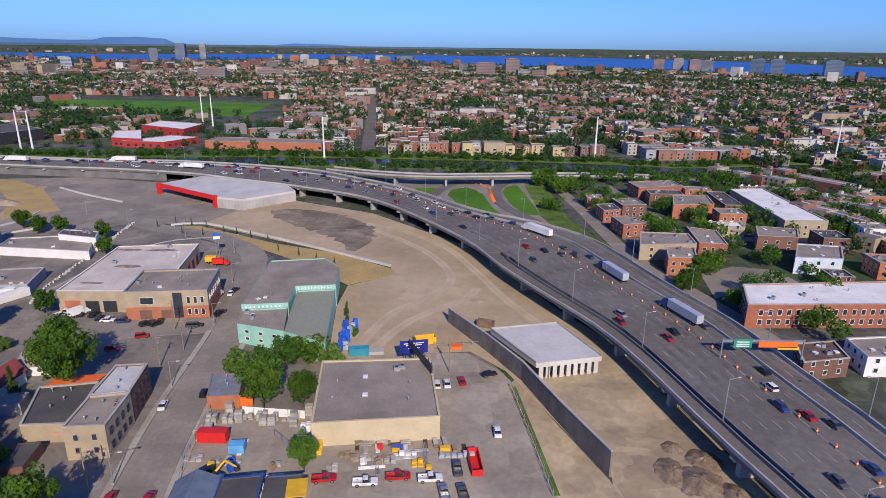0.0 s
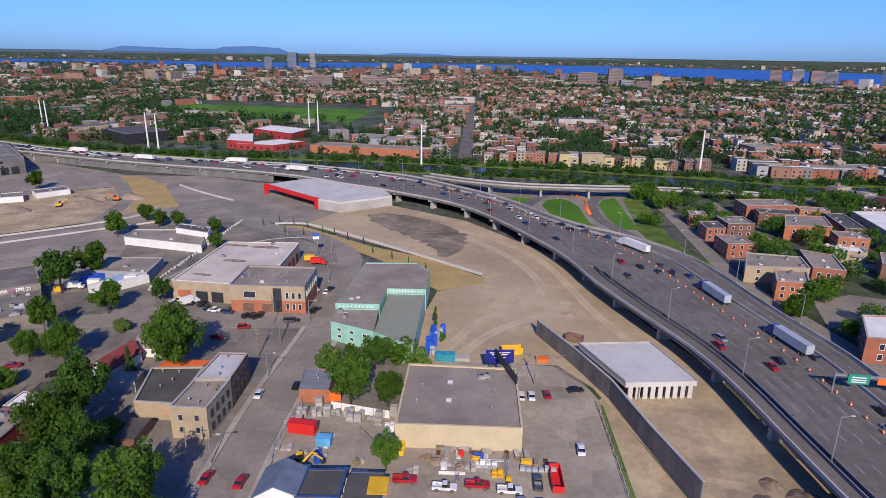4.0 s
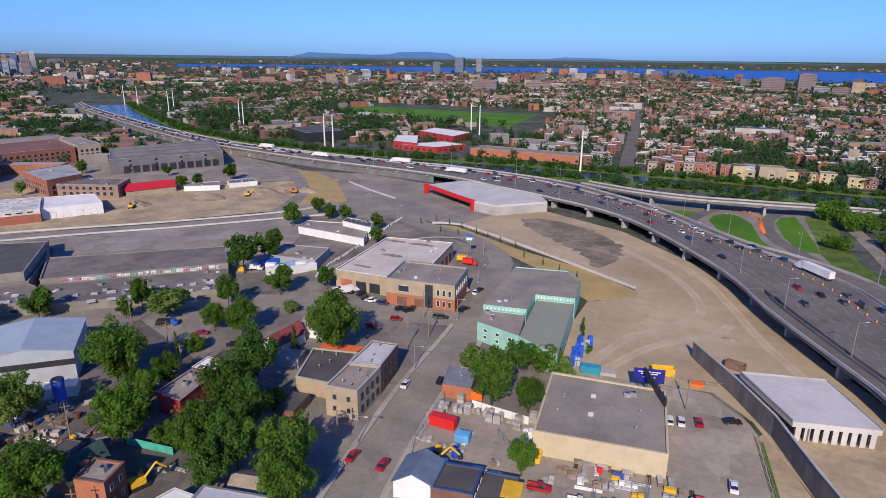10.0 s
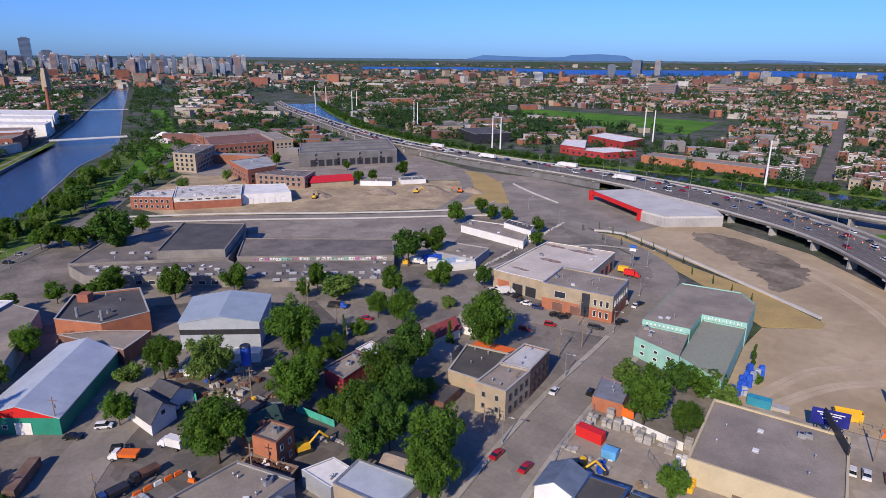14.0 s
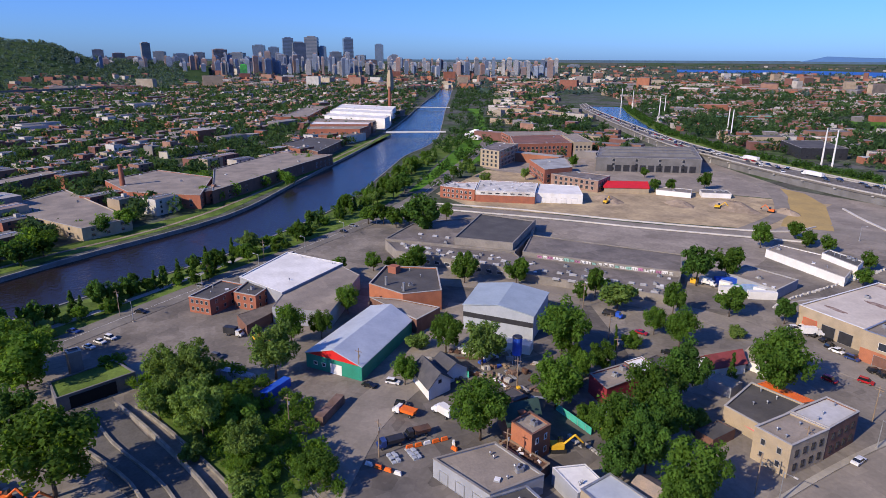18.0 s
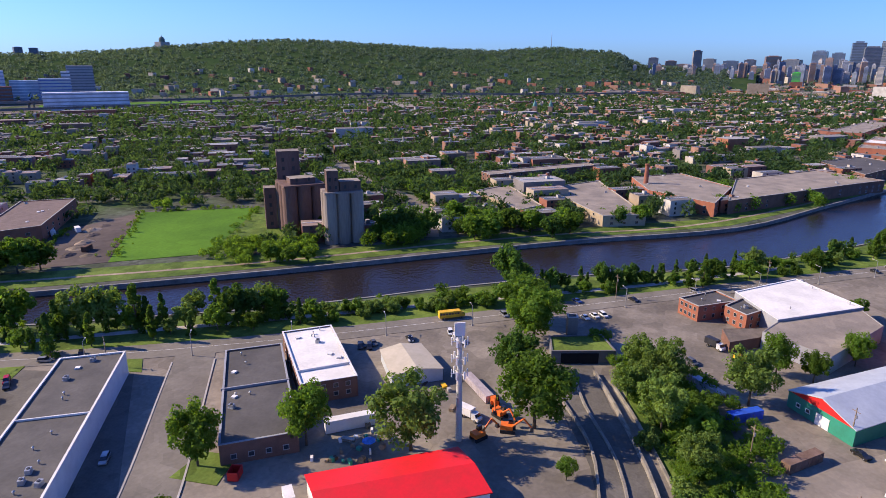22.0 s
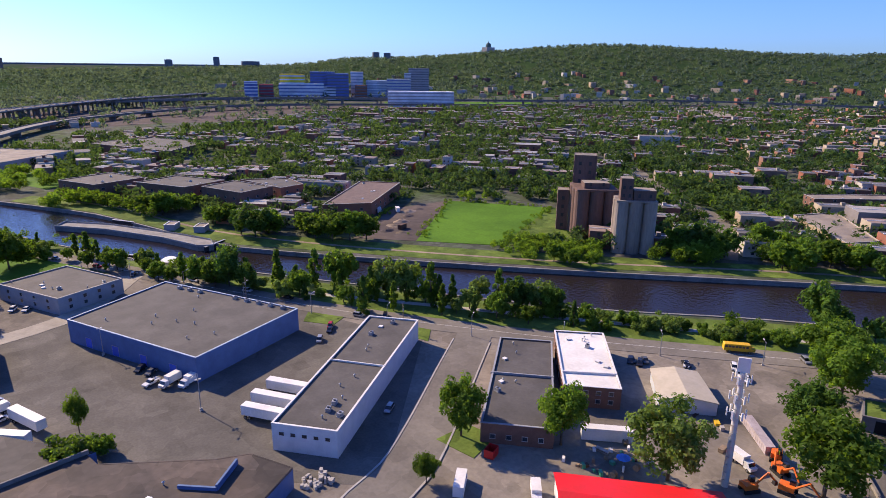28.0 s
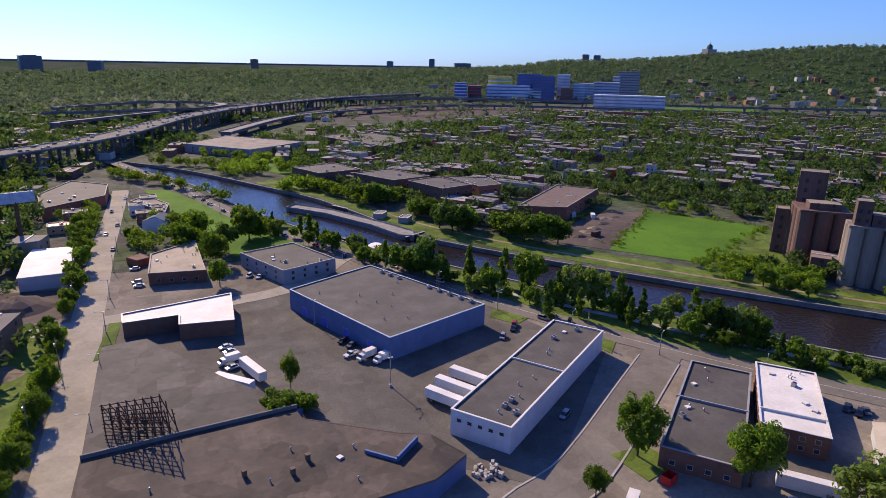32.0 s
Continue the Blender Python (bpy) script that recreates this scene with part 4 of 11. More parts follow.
def town(name, zone, heading, seed, pitch=56.0, wide=(6.5, 9.5), tall=(6.5, 10.5), density=0.9, green=0.5, tree=0.5, window_reach=900.0, single=0.0, label=""):
    """Houses in rows on a street grid, with groves between; those nearer than single become things of their own."""
    rng = random.Random(seed)
    ux, uy = math.cos(radians(heading)), math.sin(radians(heading))
    xs = [x * ux + y * uy for x, y in zone]
    ys = [-x * uy + y * ux for x, y in zone]
    mb, leaves, singles = MB(), [], []

    def crown(x, y, r):
        leaves.append((*far(x, y, rng.uniform(0.5, 2.5)), r))

    v = min(ys)
    while v < max(ys):
        for side, dv in ((0, 7 + 6), (1, pitch - 13)):
            u = min(xs)
            gap = 0
            while u < max(xs):
                w = rng.uniform(*wide)
                big = rng.random() < 0.025
                if big:
                    w = rng.uniform(24, 52)
                elif rng.random() < 0.06:
                    w *= 2.2
                gap += w
                if gap > 150:
                    gap = 0
                    u += 14
                cu, cv = u + w / 2, v + dv + rng.uniform(-0.9, 0.9)
                u += w + (rng.uniform(1, 6) if rng.random() < 0.3 else 0.02)
                x, y = cu * ux - cv * uy, cu * uy + cv * ux
                if not inside(x, y, zone) or any(inside(x, y, k) for k in KEEP_OUT):
                    continue
                D = math.hypot(x, y)
                reach = river_reach(math.degrees(math.atan2(-x, y)))
                if reach and D > reach[0] - 60:
                    continue
                g = grove(x, y)
                if g > 1 - green or D > 1850 and x > 0 and y > 0 and rng.random() < 0.85:
                    for _ in range(max(1, int(w / 7))):
                        ox, oy = rng.uniform(-w / 2, w / 2), rng.uniform(-9, 9)
                        crown(x + ox * ux - oy * uy, y + ox * uy + oy * ux, rng.uniform(3.6, 6.6))
                    continue
                if rng.random() < density:
                    h = rng.choice((0.0, 0.0, 0.4, 3.0 if rng.random() < 0.35 else 0.8)) + rng.uniform(tall[0], tall[1])
                    dep = rng.uniform(10.5, 13.5)
                    if big:
                        dep, h = rng.uniform(14, 20), rng.uniform(7, 13)
                    if D < single:
                        singles.append((x, y, w, dep, h, heading, rng.random()))
                    else:
                        house_form(mb, x, y, w, dep, h, heading, D < window_reach, rng)
                else:
                    crown(x, y, rng.uniform(3.5, 5.5))
                for p, lo, hi, way in ((tree, 10, 14, 1), (tree * 0.8, 9.5, 12.5, -1)):
                    if rng.random() < p:
                        o = rng.uniform(lo, hi) * (way if side == 0 else -way)
                        crown(x - o * uy, y + o * ux, rng.uniform(2.8, 5.4))
        v += pitch
    tagged(new(name, mb.mesh(name, [HOUSEWALL, HOUSEROOF, GLASS, WHITEP])), label or "rows of flat-roofed brick and stone town houses", "houses", "", "stuff")
    return leaves, singles


def house_form(mb, x, y, w, dep, h, heading, windows, rng):
    fx, fy, fz = far(x, y, 0)
    s = 1.0 if (fx, fy) == (x, y) else math.hypot(fx, fy) / math.hypot(x, y)
    w, dep, h = w * s, dep * s, h * s
    x, y = fx, fy
    mb.box(x, y, fz, w, dep, h, heading, 0, 1)
    c, sn = math.cos(radians(heading)), math.sin(radians(heading))
    if s == 1.0 and rng.random() < 0.5:
        mb.box(x + c * w * 0.2, y + sn * w * 0.2, h, 2.2, 2.6, 2.0, heading, 0, 1)
    if windows:
        for side in (-1, 1):
            for floor_ in range(2 if h < 9.3 else 3):
                for q in (-0.28, 0.24):
                    wx, wz = q * w, 1.3 + floor_ * 3.0
                    px_, py_ = x + wx * c - side * (dep / 2 + 0.02) * sn, y + wx * sn + side * (dep / 2 + 0.02) * c
                    mb.box(px_, py_, wz, 1.3, 0.1, 1.6, heading, 2)
        mb.box(x, y, h - 0.02, w * 0.99, 0.5, 0.35, heading, 3)


SOUTH = [(-125, 560), (-20, 545), (120, 535), (230, 520), (350, 470), (600, 430), (1700, 500), (2300, 1500), (1900, 2900), (-1200, 2900), (-700, 1150), (-250, 1100), (-190, 700)]
SOUTHWEST = [(-330, 730), (-250, 830), (-390, 820), (-560, 1030), (-700, 1150), (-1200, 2900), (-2300, 2000), (-1500, 1150), (-1100, 950), (-900, 800), (-720, 680), (-600, 610), (-480, 570), (-380, 545), (-330, 560)]
ISLAND = [(-620, 400), (-800, 470), (-1000, 560), (-1250, 690), (-1800, 1000), (-2300, 1300), (-2500, 1700), (-1700, 1150), (-1150, 780), (-950, 640), (-720, 540)]
NORTH = [(-545, -330), (-500, -215), (-560, -90), (-600, 10), (-650, 95), (-700, 190), (-900, 320), (-1200, 470), (-1900, 760), (-2500, 900), (-2300, 200), (-1950, -100), (-1650, -480), (-1450, -800), (-1000, -1050), (-700, -1120), (-300, -900), (-130, -700), (-100, -560), (-170, -480), (-290, -430), (-420, -400)]
EAST = [(190, 250), (260, 220), (700, 120), (1500, 150), (1700, 480), (600, 400), (300, 440), (200, 460), (200, 340)]
NORTHWEST = [(330, -600), (200, -720), (120, -760), (60, -1000), (150, -1300), (900, -1500), (900, -700)]
leaves, singles = [], []
for args in (("south_town", SOUTH, 5.5, 11, 54, (6.5, 10), (6.0, 10.0), 0.88, 0.38, 0.42, 720.0, 562.0),
             ("southwest_town", SOUTHWEST, 60, 12, 60, (7, 16), (5, 9), 0.75, 0.5, 0.5, 720.0, 0.0),
             ("island_works", ISLAND, 28, 13, 62, (14, 30), (5, 11), 0.7, 0.42, 0.4, 0.0, 0.0),
             ("north_town", NORTH, 128, 14, 50, (7, 13), (6.0, 9.5), 0.86, 0.46, 0.85, 720.0, 400.0),
             ("east_town", EAST, 118, 15, 54, (7, 10), (6.5, 10), 0.9, 0.4, 0.5, 600.0, 330.0),
             ("northwest_works", NORTHWEST, 75, 16, 70, (14, 30), (5, 8), 0.6, 0.5, 0.6, 0.0, 0.0)):
    a, b = town(*args)
    leaves += a
    singles += b
TOWNLEAF = mat("town_leaves", (0.066, 0.126, 0.046), 0.9, (0.04, 0.084, 0.034), 0.05, 0.4, 0.4, island=0.5, spec=0.1, thin=0.5)
for name, lo, hi, n in (("town_trees", 0, 750, 84), ("town_trees_beyond", 750, 1300, 24), ("town_trees_far", 1300, 9000, 9)):
    scatter_trees(name, [q for q in leaves if lo <= math.hypot(q[0], q[1]) < hi], 2, n, TOWNLEAF, "leafy street and garden trees of the town")

# far belts of trees and suburbs up to the horizon
spots, mb = [], MB()
rnd = random.Random(8)
for _ in range(9500):
    az = rnd.uniform(-42, 197)
    D = 1700 * (1 / (1 - 0.86 * rnd.random()))
    if 88 < az < 198 and D > 2000:
        continue
    reach = river_reach(az)
    if reach and reach[0] - 60 < D < reach[1] + 200:
        continue
    x, y, _z = polar(az, D)
    if inside(x, y, KEEP_OUT[1]) or D < 2600 and rnd.random() < 0.5 or any(inside(x, y, z) for z in (SOUTH, SOUTHWEST, NORTH, ISLAND)) and rnd.random() < 0.75:
        continue
    fx, fy, fz = far(x, y, 0)
    s = math.hypot(fx, fy) / D
    spots.append((fx, fy, fz - 1, rnd.uniform(5, 10) * s * (1 + D / 14000)))
for _ in range(2600):
    az = rnd.uniform(-42, 100)
    D = 2000 * (1 / (1 - 0.8 * rnd.random()))
    reach = river_reach(az)
    if reach and reach[0] - 100 < D < reach[1] + 400:
        continue
    x, y, _z = polar(az, D)
    fx, fy, fz = far(x, y, 0)
    s = math.hypot(fx, fy) / D
    mb.box(fx, fy, fz, rnd.uniform(15, 60) * s, rnd.uniform(12, 30) * s, rnd.uniform(7, 16 if rnd.random() < 0.9 else 40) * s, rnd.uniform(0, 90), 0, 1)
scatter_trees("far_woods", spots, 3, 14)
tagged(new("far_suburbs", mb.mesh("far_suburbs", [HOUSEWALL, HOUSEROOF])), "low far suburbs among the trees", "houses", "", "stuff")
wood = []
for _k in range(2600):
    az, D = rnd.uniform(150, 197), rnd.uniform(1000, 2300)
    x, y, _z = polar(az, D)
    if -1450 < y and x < 100 and rnd.random() < 0.8:
        continue
    wood.append((x, y, 0, rnd.uniform(4.5, 8)))
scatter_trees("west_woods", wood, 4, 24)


mb = MB()
for _ in range(190):
    az, r = rnd.uniform(90, 160), rnd.uniform(1950, 2700)
    x, y, z = polar(az, r, hill_z(az, r))
    mb.box(x, y, z - 4, rnd.uniform(12, 40), rnd.uniform(10, 20), rnd.uniform(10, 22), rnd.uniform(0, 90), 0, 1)
tagged(new("hill_houses", mb.mesh("hill_houses", [HOUSEWALL, HOUSEROOF])), "houses and blocks among the trees on the slope", "houses", "", "stuff")


TOWERGLASS = mat("tower_window", (0.07, 0.095, 0.13), 0.35, (0.1, 0.13, 0.17), 0.05, 0.4, 0.3, spec=0.5)


def tower(az, width, low, high, r, material, label, rot=0.0, slim=0.8, crown=0.0, group="towers of the skyline"):
    """A high-rise far off with floors and a plant room; azimuth, width, foot and top in degrees as seen from the air."""
    w = 1.08 * 2 * r * math.tan(radians(width / 2))
    z0, z1 = 90 + r * math.tan(radians(low)), 90 + r * math.tan(radians(high))
    x, y, _z = polar(az, r)
    t = thing("tower", x, y, z0, label, "high-rise", group, az + rot)
    mb = MB()
    hgt = z1 - z0
    mb.box(0, 0, 0, w, w * slim, hgt * (1 - crown), 0)
    part("wall", mb, [material], t)
    bands = MB()
    n = max(3, min(24, int(hgt / 4.2)))
    for i in range(n):
        bands.box(0, 0, hgt * (1 - crown) * (i + 0.35) / n, w * 1.02, w * slim * 1.02, hgt / n * 0.5)
    tagged(part("window", bands, [TOWERGLASS], t), "", "", "", "stuff")
    top = MB()
    top.box(0, 0, hgt * (1 - crown), w * 0.6, w * slim * 0.6, hgt * max(crown, 0.04), 0, taper=0.8 if crown else 1)
    part("plant_room", top, [material], t)
    return t


TW = [mat("tower_glass_blue", (0.10, 0.15, 0.23), 0.3, (0.13, 0.18, 0.26), 0.02, 0.2, 0.2, spec=0.7), mat("tower_beige", (0.33, 0.29, 0.25), 0.8, None, 0.02, 0.3, 0.2),
      mat("tower_brick", (0.34, 0.19, 0.13), 0.9, None, 0.02, 0.3, 0.2), mat("tower_grey", (0.19, 0.21, 0.25), 0.7, None, 0.02, 0.3, 0.2), mat("tower_white", (0.48, 0.48, 0.48), 0.7, None, 0.02, 0.3, 0.2)]
TL = ["blue glass high-rise on the skyline", "beige concrete high-rise on the skyline", "brown brick apartment tower", "grey concrete high-rise on the skyline", "white concrete high-rise on the skyline"]
downtown = MB()
rnd = random.Random(61)
for _ in range(330):
    az = rnd.uniform(56, 101)
    r = rnd.uniform(3000, 3950)
    hi = rnd.uniform(-0.75, 0.12) * (1 if az > 66 else 1.3) + 1.0 * max(0.0, 1 - abs(az - 79.5) / 11) * rnd.random() ** 1.6
    x, y, _z = polar(az, r)
    z1 = 90 + r * math.tan(radians(hi))
    w_, d_, rot_ = rnd.uniform(11, 27), rnd.uniform(11, 22), az + rnd.uniform(-20, 20)
    downtown.box(x, y, 0, w_, d_, z1, rot_, 0, 1)
    for q in range(3, int(z1 / 4.5)):
        downtown.box(x, y, q * 4.5, w_ * 1.02, d_ * 1.02, 1.7, rot_, 2)
    downtown.box(x, y, z1, w_ * 0.5, d_ * 0.5, 5, rot_, 0, 1)
tagged(new("downtown_blocks", downtown.mesh("downtown_blocks", [TOWERS, TOWERS, TOWERGLASS])), "mid-rise office and apartment blocks of the downtown", "high-rises", "", "stuff")
# azimuth, width, foot, top, material
SKY = [(22.1, 0.7, -1.2, 0.0, 3), (20.4, 0.45, -1.2, 0.0, 1), (-3.7, 1.5, -2.6, -1.3, 2), (-6.0, 1.1, -2.4, -0.95, 2), (-7.0, 1.0, -2.6, -1.85, 1), (-8.4, 1.0, -2.7, -1.9, 2), (-18.4, 0.75, -1.7, -0.8, 2),
       (-19.9, 0.75, -1.7, -0.7, 1), (-21.2, 0.85, -1.75, -0.8, 2), (-22.2, 0.7, -1.7, -0.85, 1), (-25.9, 0.9, -1.9, -0.68, 0), (-27.3, 0.9, -1.9, -0.66, 0), (-31.1, 1.1, -2.1, -0.7, 0), (30.3, 0.7, -2.0, -1.1, 4), (19.8, 2.0, -2.9, -1.95, 2),
       (15.1, 2.0, -2.7, -2.0, 2), (12.2, 0.7, -1.5, -0.8, 4), (8.2, 0.9, -1.4, -0.9, 1), (3.4, 1.3, -1.35, -0.85, 3), (5.2, 0.9, -1.4, -0.9, 2), (24.2, 0.6, -1.4, -0.4, 3),
       (99.8, 1.0, -0.9, 0.5, 1), (97.6, 1.1, -0.6, 0.95, 1), (94.0, 0.7, -0.6, 0.6, 3), (92.6, 0.8, -0.7, 0.35, 2), (90.6, 0.6, -0.6, 1.15, 1), (89.6, 0.8, -0.7, 0.5, 3), (88.0, 1.0, -0.8, 0.35, 0), (86.6, 0.8, -0.8, 0.45, 3),
       (85.0, 1.0, -0.8, 0.7, 2), (83.6, 1.1, -0.9, 0.45, 3), (81.8, 0.9, -0.9, 1.05, 0), (80.6, 0.8, -0.9, 0.9, 0), (79.4, 0.8, -1.0, 1.65, 0), (78.5, 1.1, -1.0, 1.3, 3), (77.4, 1.0, -1.0, 1.75, 3), (76.5, 0.6, -1.0, 1.0, 0),
       (75.4, 0.9, -1.0, 0.55, 3), (74.3, 0.75, -1.0, 1.68, 0), (73.2, 0.7, -0.9, 0.3, 3), (71.6, 0.65, -0.8, 1.2, 0), (70.3, 0.6, -0.8, 0.35, 3), (69.2, 0.8, -0.8, 0.0, 1), (93.2, 0.8, -0.8, 0.0, 2), (91.6, 0.9, -0.8, 0.1, 2),
       (87.2, 0.9, -0.9, 0.1, 1), (84.3, 0.9, -1.0, 0.1, 2), (82.6, 0.9, -1.0, 0.0, 1), (80.0, 0.9, -1.0, 0.3, 1), (76.0, 1.0, -1.1, 0.1, 0), (74.9, 0.8, -1.1, 0.2, 0), (72.4, 0.9, -1.0, -0.1, 2), (67.5, 0.8, -0.9, -0.2, 2), (65.5, 1.0, -0.9, -0.25, 3), (63.0, 1.2, -1.0, -0.35, 2), (60.5, 1.0, -1.0, -0.3, 1), (57.5, 1.4, -1.1, -0.4, 2), (54.5, 1.0, -1.0, -0.4, 3),
       (174.0, 0.6, -0.5, 0.25, 2), (-169.7, 1.3, -1.0, 0.2, 3), (-174, 0.9, -0.9, -0.1, 3), (162.4, 0.5, -0.3, 0.3, 3), (158.7, 0.45, -0.1, 0.55, 3), (156, 1.3, -0.1, 0.25, 3), (145.3, 0.5, 0.6, 1.15, 3), (144.3, 0.5, 0.6, 1.1, 3)]


def shore_reach(low):
    """Distance at which a foot seen that many degrees below the horizon stands on the ground."""
    d = 90 / math.tan(radians(-low))
    return d if d < NEAR else RIM - (RIM - NEAR) * NEAR / d


for k, (az, w, lo, hi, m) in enumerate(SKY):
    tower(az, w, lo, hi, 4050 if 53 < az < 102 else (shore_reach(lo) if -40 < az < 53 else 3650), TW[m], TL[m], rot=(k * 37) % 30 - 15)
tower(83.2, 0.55, -1.5, -0.5, 2950, mat("green_screen_paint", (0.05, 0.6, 0.05), 0.8), "bright green wrapped high-rise")


# ---- buildings ----
def frame_meshes(w, h, glass, frame_mat, cache={}):
    """A window frame and its pane, in the wall's plane: x along the wall, -y outwards, z from the sill."""
    key = (round(w, 2), round(h, 2), glass.name, frame_mat.name)
    if key not in cache:
        f, p = MB(), MB()
        for x, z, sx, sz in ((0, 0, w + 0.24, 0.14), (0, h - 0.08, w + 0.2, 0.12), (-w / 2, 0, 0.12, h), (w / 2, 0, 0.12, h)):
            f.box(x, -0.04, z, sx, 0.2, sz)
        p.box(0, -0.01, 0.05, w, 0.08, h - 0.05)
        cache[key] = (f.mesh("window", [frame_mat]), p.mesh("pane", [glass]))
    return cache[key]


def pm_joined(w, h, glass, frame_mat, cache={}):
    """A far window in one mesh: the frame with its pane."""
    key = (round(w, 2), round(h, 2), glass.name, frame_mat.name)
    if key not in cache:
        f = MB()
        f.box(0, -0.02, 0, w + 0.24, 0.14, h + 0.1, 0, 1)
        f.box(0, -0.06, 0.1, w, 0.1, h - 0.1, 0, 0)
        cache[key] = f.mesh("window", [glass, frame_mat])
    return cache[key]


def place(me, name, parent, x, y, z, rot=0.0, label=""):
    ob = new(name, me)
    ob.parent = parent
    ob.matrix_basis = pose(x, y, z, 0, 0, rot)
    if label:
        ob["label"] = label
    return ob


def ccw(poly):
    return poly if area(poly) > 0 else poly[::-1]


def openings(t, poly, edge, n, w, h, sills, glass=None, frame_mat=None, name="window", span=(0.06, 0.94), label=""):
    """n windows or doors along one side of the outline, on every sill height."""
    poly = ccw(poly)
    o = t.location
    (x0, y0), (x1, y1) = poly[edge % len(poly)], poly[(edge + 1) % len(poly)]
    ang = math.degrees(math.atan2(y1 - y0, x1 - x0))
    fm, pm = frame_meshes(w, h, glass or GLASS, frame_mat or WHITEP)
    away, remote = math.hypot(x0, y0) > 220, math.hypot(x0, y0) > 262
    if remote:
        mb, c, s = MB(), math.cos(radians(ang)), math.sin(radians(ang))
        for z in sills:
            for i in range(n):
                k = span[0] + (span[1] - span[0]) * (i + 0.5) / n
                x, y = x0 + (x1 - x0) * k - o.x, y0 + (y1 - y0) * k - o.y
                mb.box(x + 0.02 * s, y - 0.02 * c, z, w + 0.24, 0.14, h + 0.1, ang, 1)
                mb.box(x + 0.06 * s, y - 0.06 * c, z + 0.1, w, 0.1, h - 0.1, ang, 0)
        return tagged(part(name, mb, [glass or GLASS, frame_mat or WHITEP], t, label), "", "", "", "stuff")
    for z in sills:
        for i in range(n):
            k = span[0] + (span[1] - span[0]) * (i + 0.5) / n
            f = place(pm_joined(w, h, glass or GLASS, frame_mat or WHITEP) if away else fm, name, t, x0 + (x1 - x0) * k - o.x, y0 + (y1 - y0) * k - o.y, z, ang, label)
            if not away:
                place(pm, "pane" if name == "window" else "panel", f, 0, 0, 0)


def vent_meshes(cache={}):
    if not cache:
        a = MB()
        a.box(0, 0, 0, 1.8, 1.3, 0.2)
        a.box(0, 0, 0.2, 1.6, 1.1, 0.9)
        a.tube((0, 0, 1.1), (0, 0, 1.25), 0.4, n=10, k=1)
        b = MB()
        b.tube((0, 0, 0), (0, 0, 0.8), 0.16, n=8)
        b.tube((0, 0, 0.8), (0, 0, 1.05), 0.34, 0.1, n=8)
        c = MB()
        c.box(0, 0, 0, 1.5, 1.5, 0.35, taper=0.9)
        c.box(0, 0, 0.35, 1.3, 1.3, 0.12, k=1)
        cache["unit"], cache["pipe"], cache["hatch"] = a.mesh("roof_unit", [STEEL, DARKMET]), b.mesh("vent_pipe", [STEEL]), c.mesh("skylight", [STEEL, WHITEP])
    return cache


def roof_things(t, spots, z):
    o = t.location
    names = {"unit": "roof_unit", "pipe": "vent_pipe", "hatch": "skylight"}
    for kind, x, y, r in spots:
        place(vent_meshes()[kind], names[kind], t, x - o.x, y - o.y, z, r)


def scatter_roof(t, poly, z, n, seed, kinds=("pipe", "pipe", "unit", "hatch")):
    rng = random.Random(seed)
    p = inset(poly, 2.0)
    xs, ys = [q[0] for q in p], [q[1] for q in p]
    spots = []
    for _ in range(n * 20):
        x, y = rng.uniform(min(xs), max(xs)), rng.uniform(min(ys), max(ys))
        if inside(x, y, p):
            spots.append((rng.choice(kinds), x, y, rng.choice((0, 20, 45, 90))))
            if len(spots) == n:
                break
    roof_things(t, spots, z)


def block(t, poly, h, wall, roof, coping=None, lip=0.5, z0=0.0, band=None):
    """Walls with thickness, a sunk flat roof and a coping for one volume of a building."""
    poly = ccw(poly)
    o = t.location
    rel = [(x - o.x, y - o.y) for x, y in poly]
    inn = inset(rel, 0.35)
    mb = MB()
    mb.ring(rel, inn, z0, h, 0, None if coping else 1)
    part("wall", mb, [wall, roof], t)
    mb = MB()
    mb.prism(inn, z0 + 0.1, h - lip)
    me = mb.mesh("roof", [roof])
    bm = bmesh.new()
    bm.from_mesh(me)
    bmesh.ops.triangulate(bm, faces=[f for f in bm.faces if len(f.verts) > 4])
    bm.to_mesh(me)
    bm.free()
    part("roof", me, None, t)
    if coping:
        mb = MB()
        mb.ring(inset(rel, -0.1), inset(rel, 0.45), h, h + 0.16)
        part("coping", mb, [coping], t)
    if band:
        lo, hi, m = band
        mb = MB()
        mb.ring(inset(rel, -0.04), rel, lo, hi)
        part("wall_band", mb, [m], t)


FOOT = []


def building(name, label, category, poly, h, wall, roof, coping=None, lip=0.5, group="", band=None):
    x, y = sum(p[0] for p in poly) / len(poly), sum(p[1] for p in poly) / len(poly)
    t = thing(name, x, y, 0, label, category, group)
    FOOT.append(poly)
    block(t, poly, h, wall, roof, coping, lip, band=band)
    return t


def quad(cx, cy, w, d, rot):
    c, s = math.cos(radians(rot)), math.sin(radians(rot))
    return [(cx + a * w / 2 * c - b * d / 2 * s, cy + a * w / 2 * s + b * d / 2 * c) for a, b in ((-1, -1), (1, -1), (1, 1), (-1, 1))]


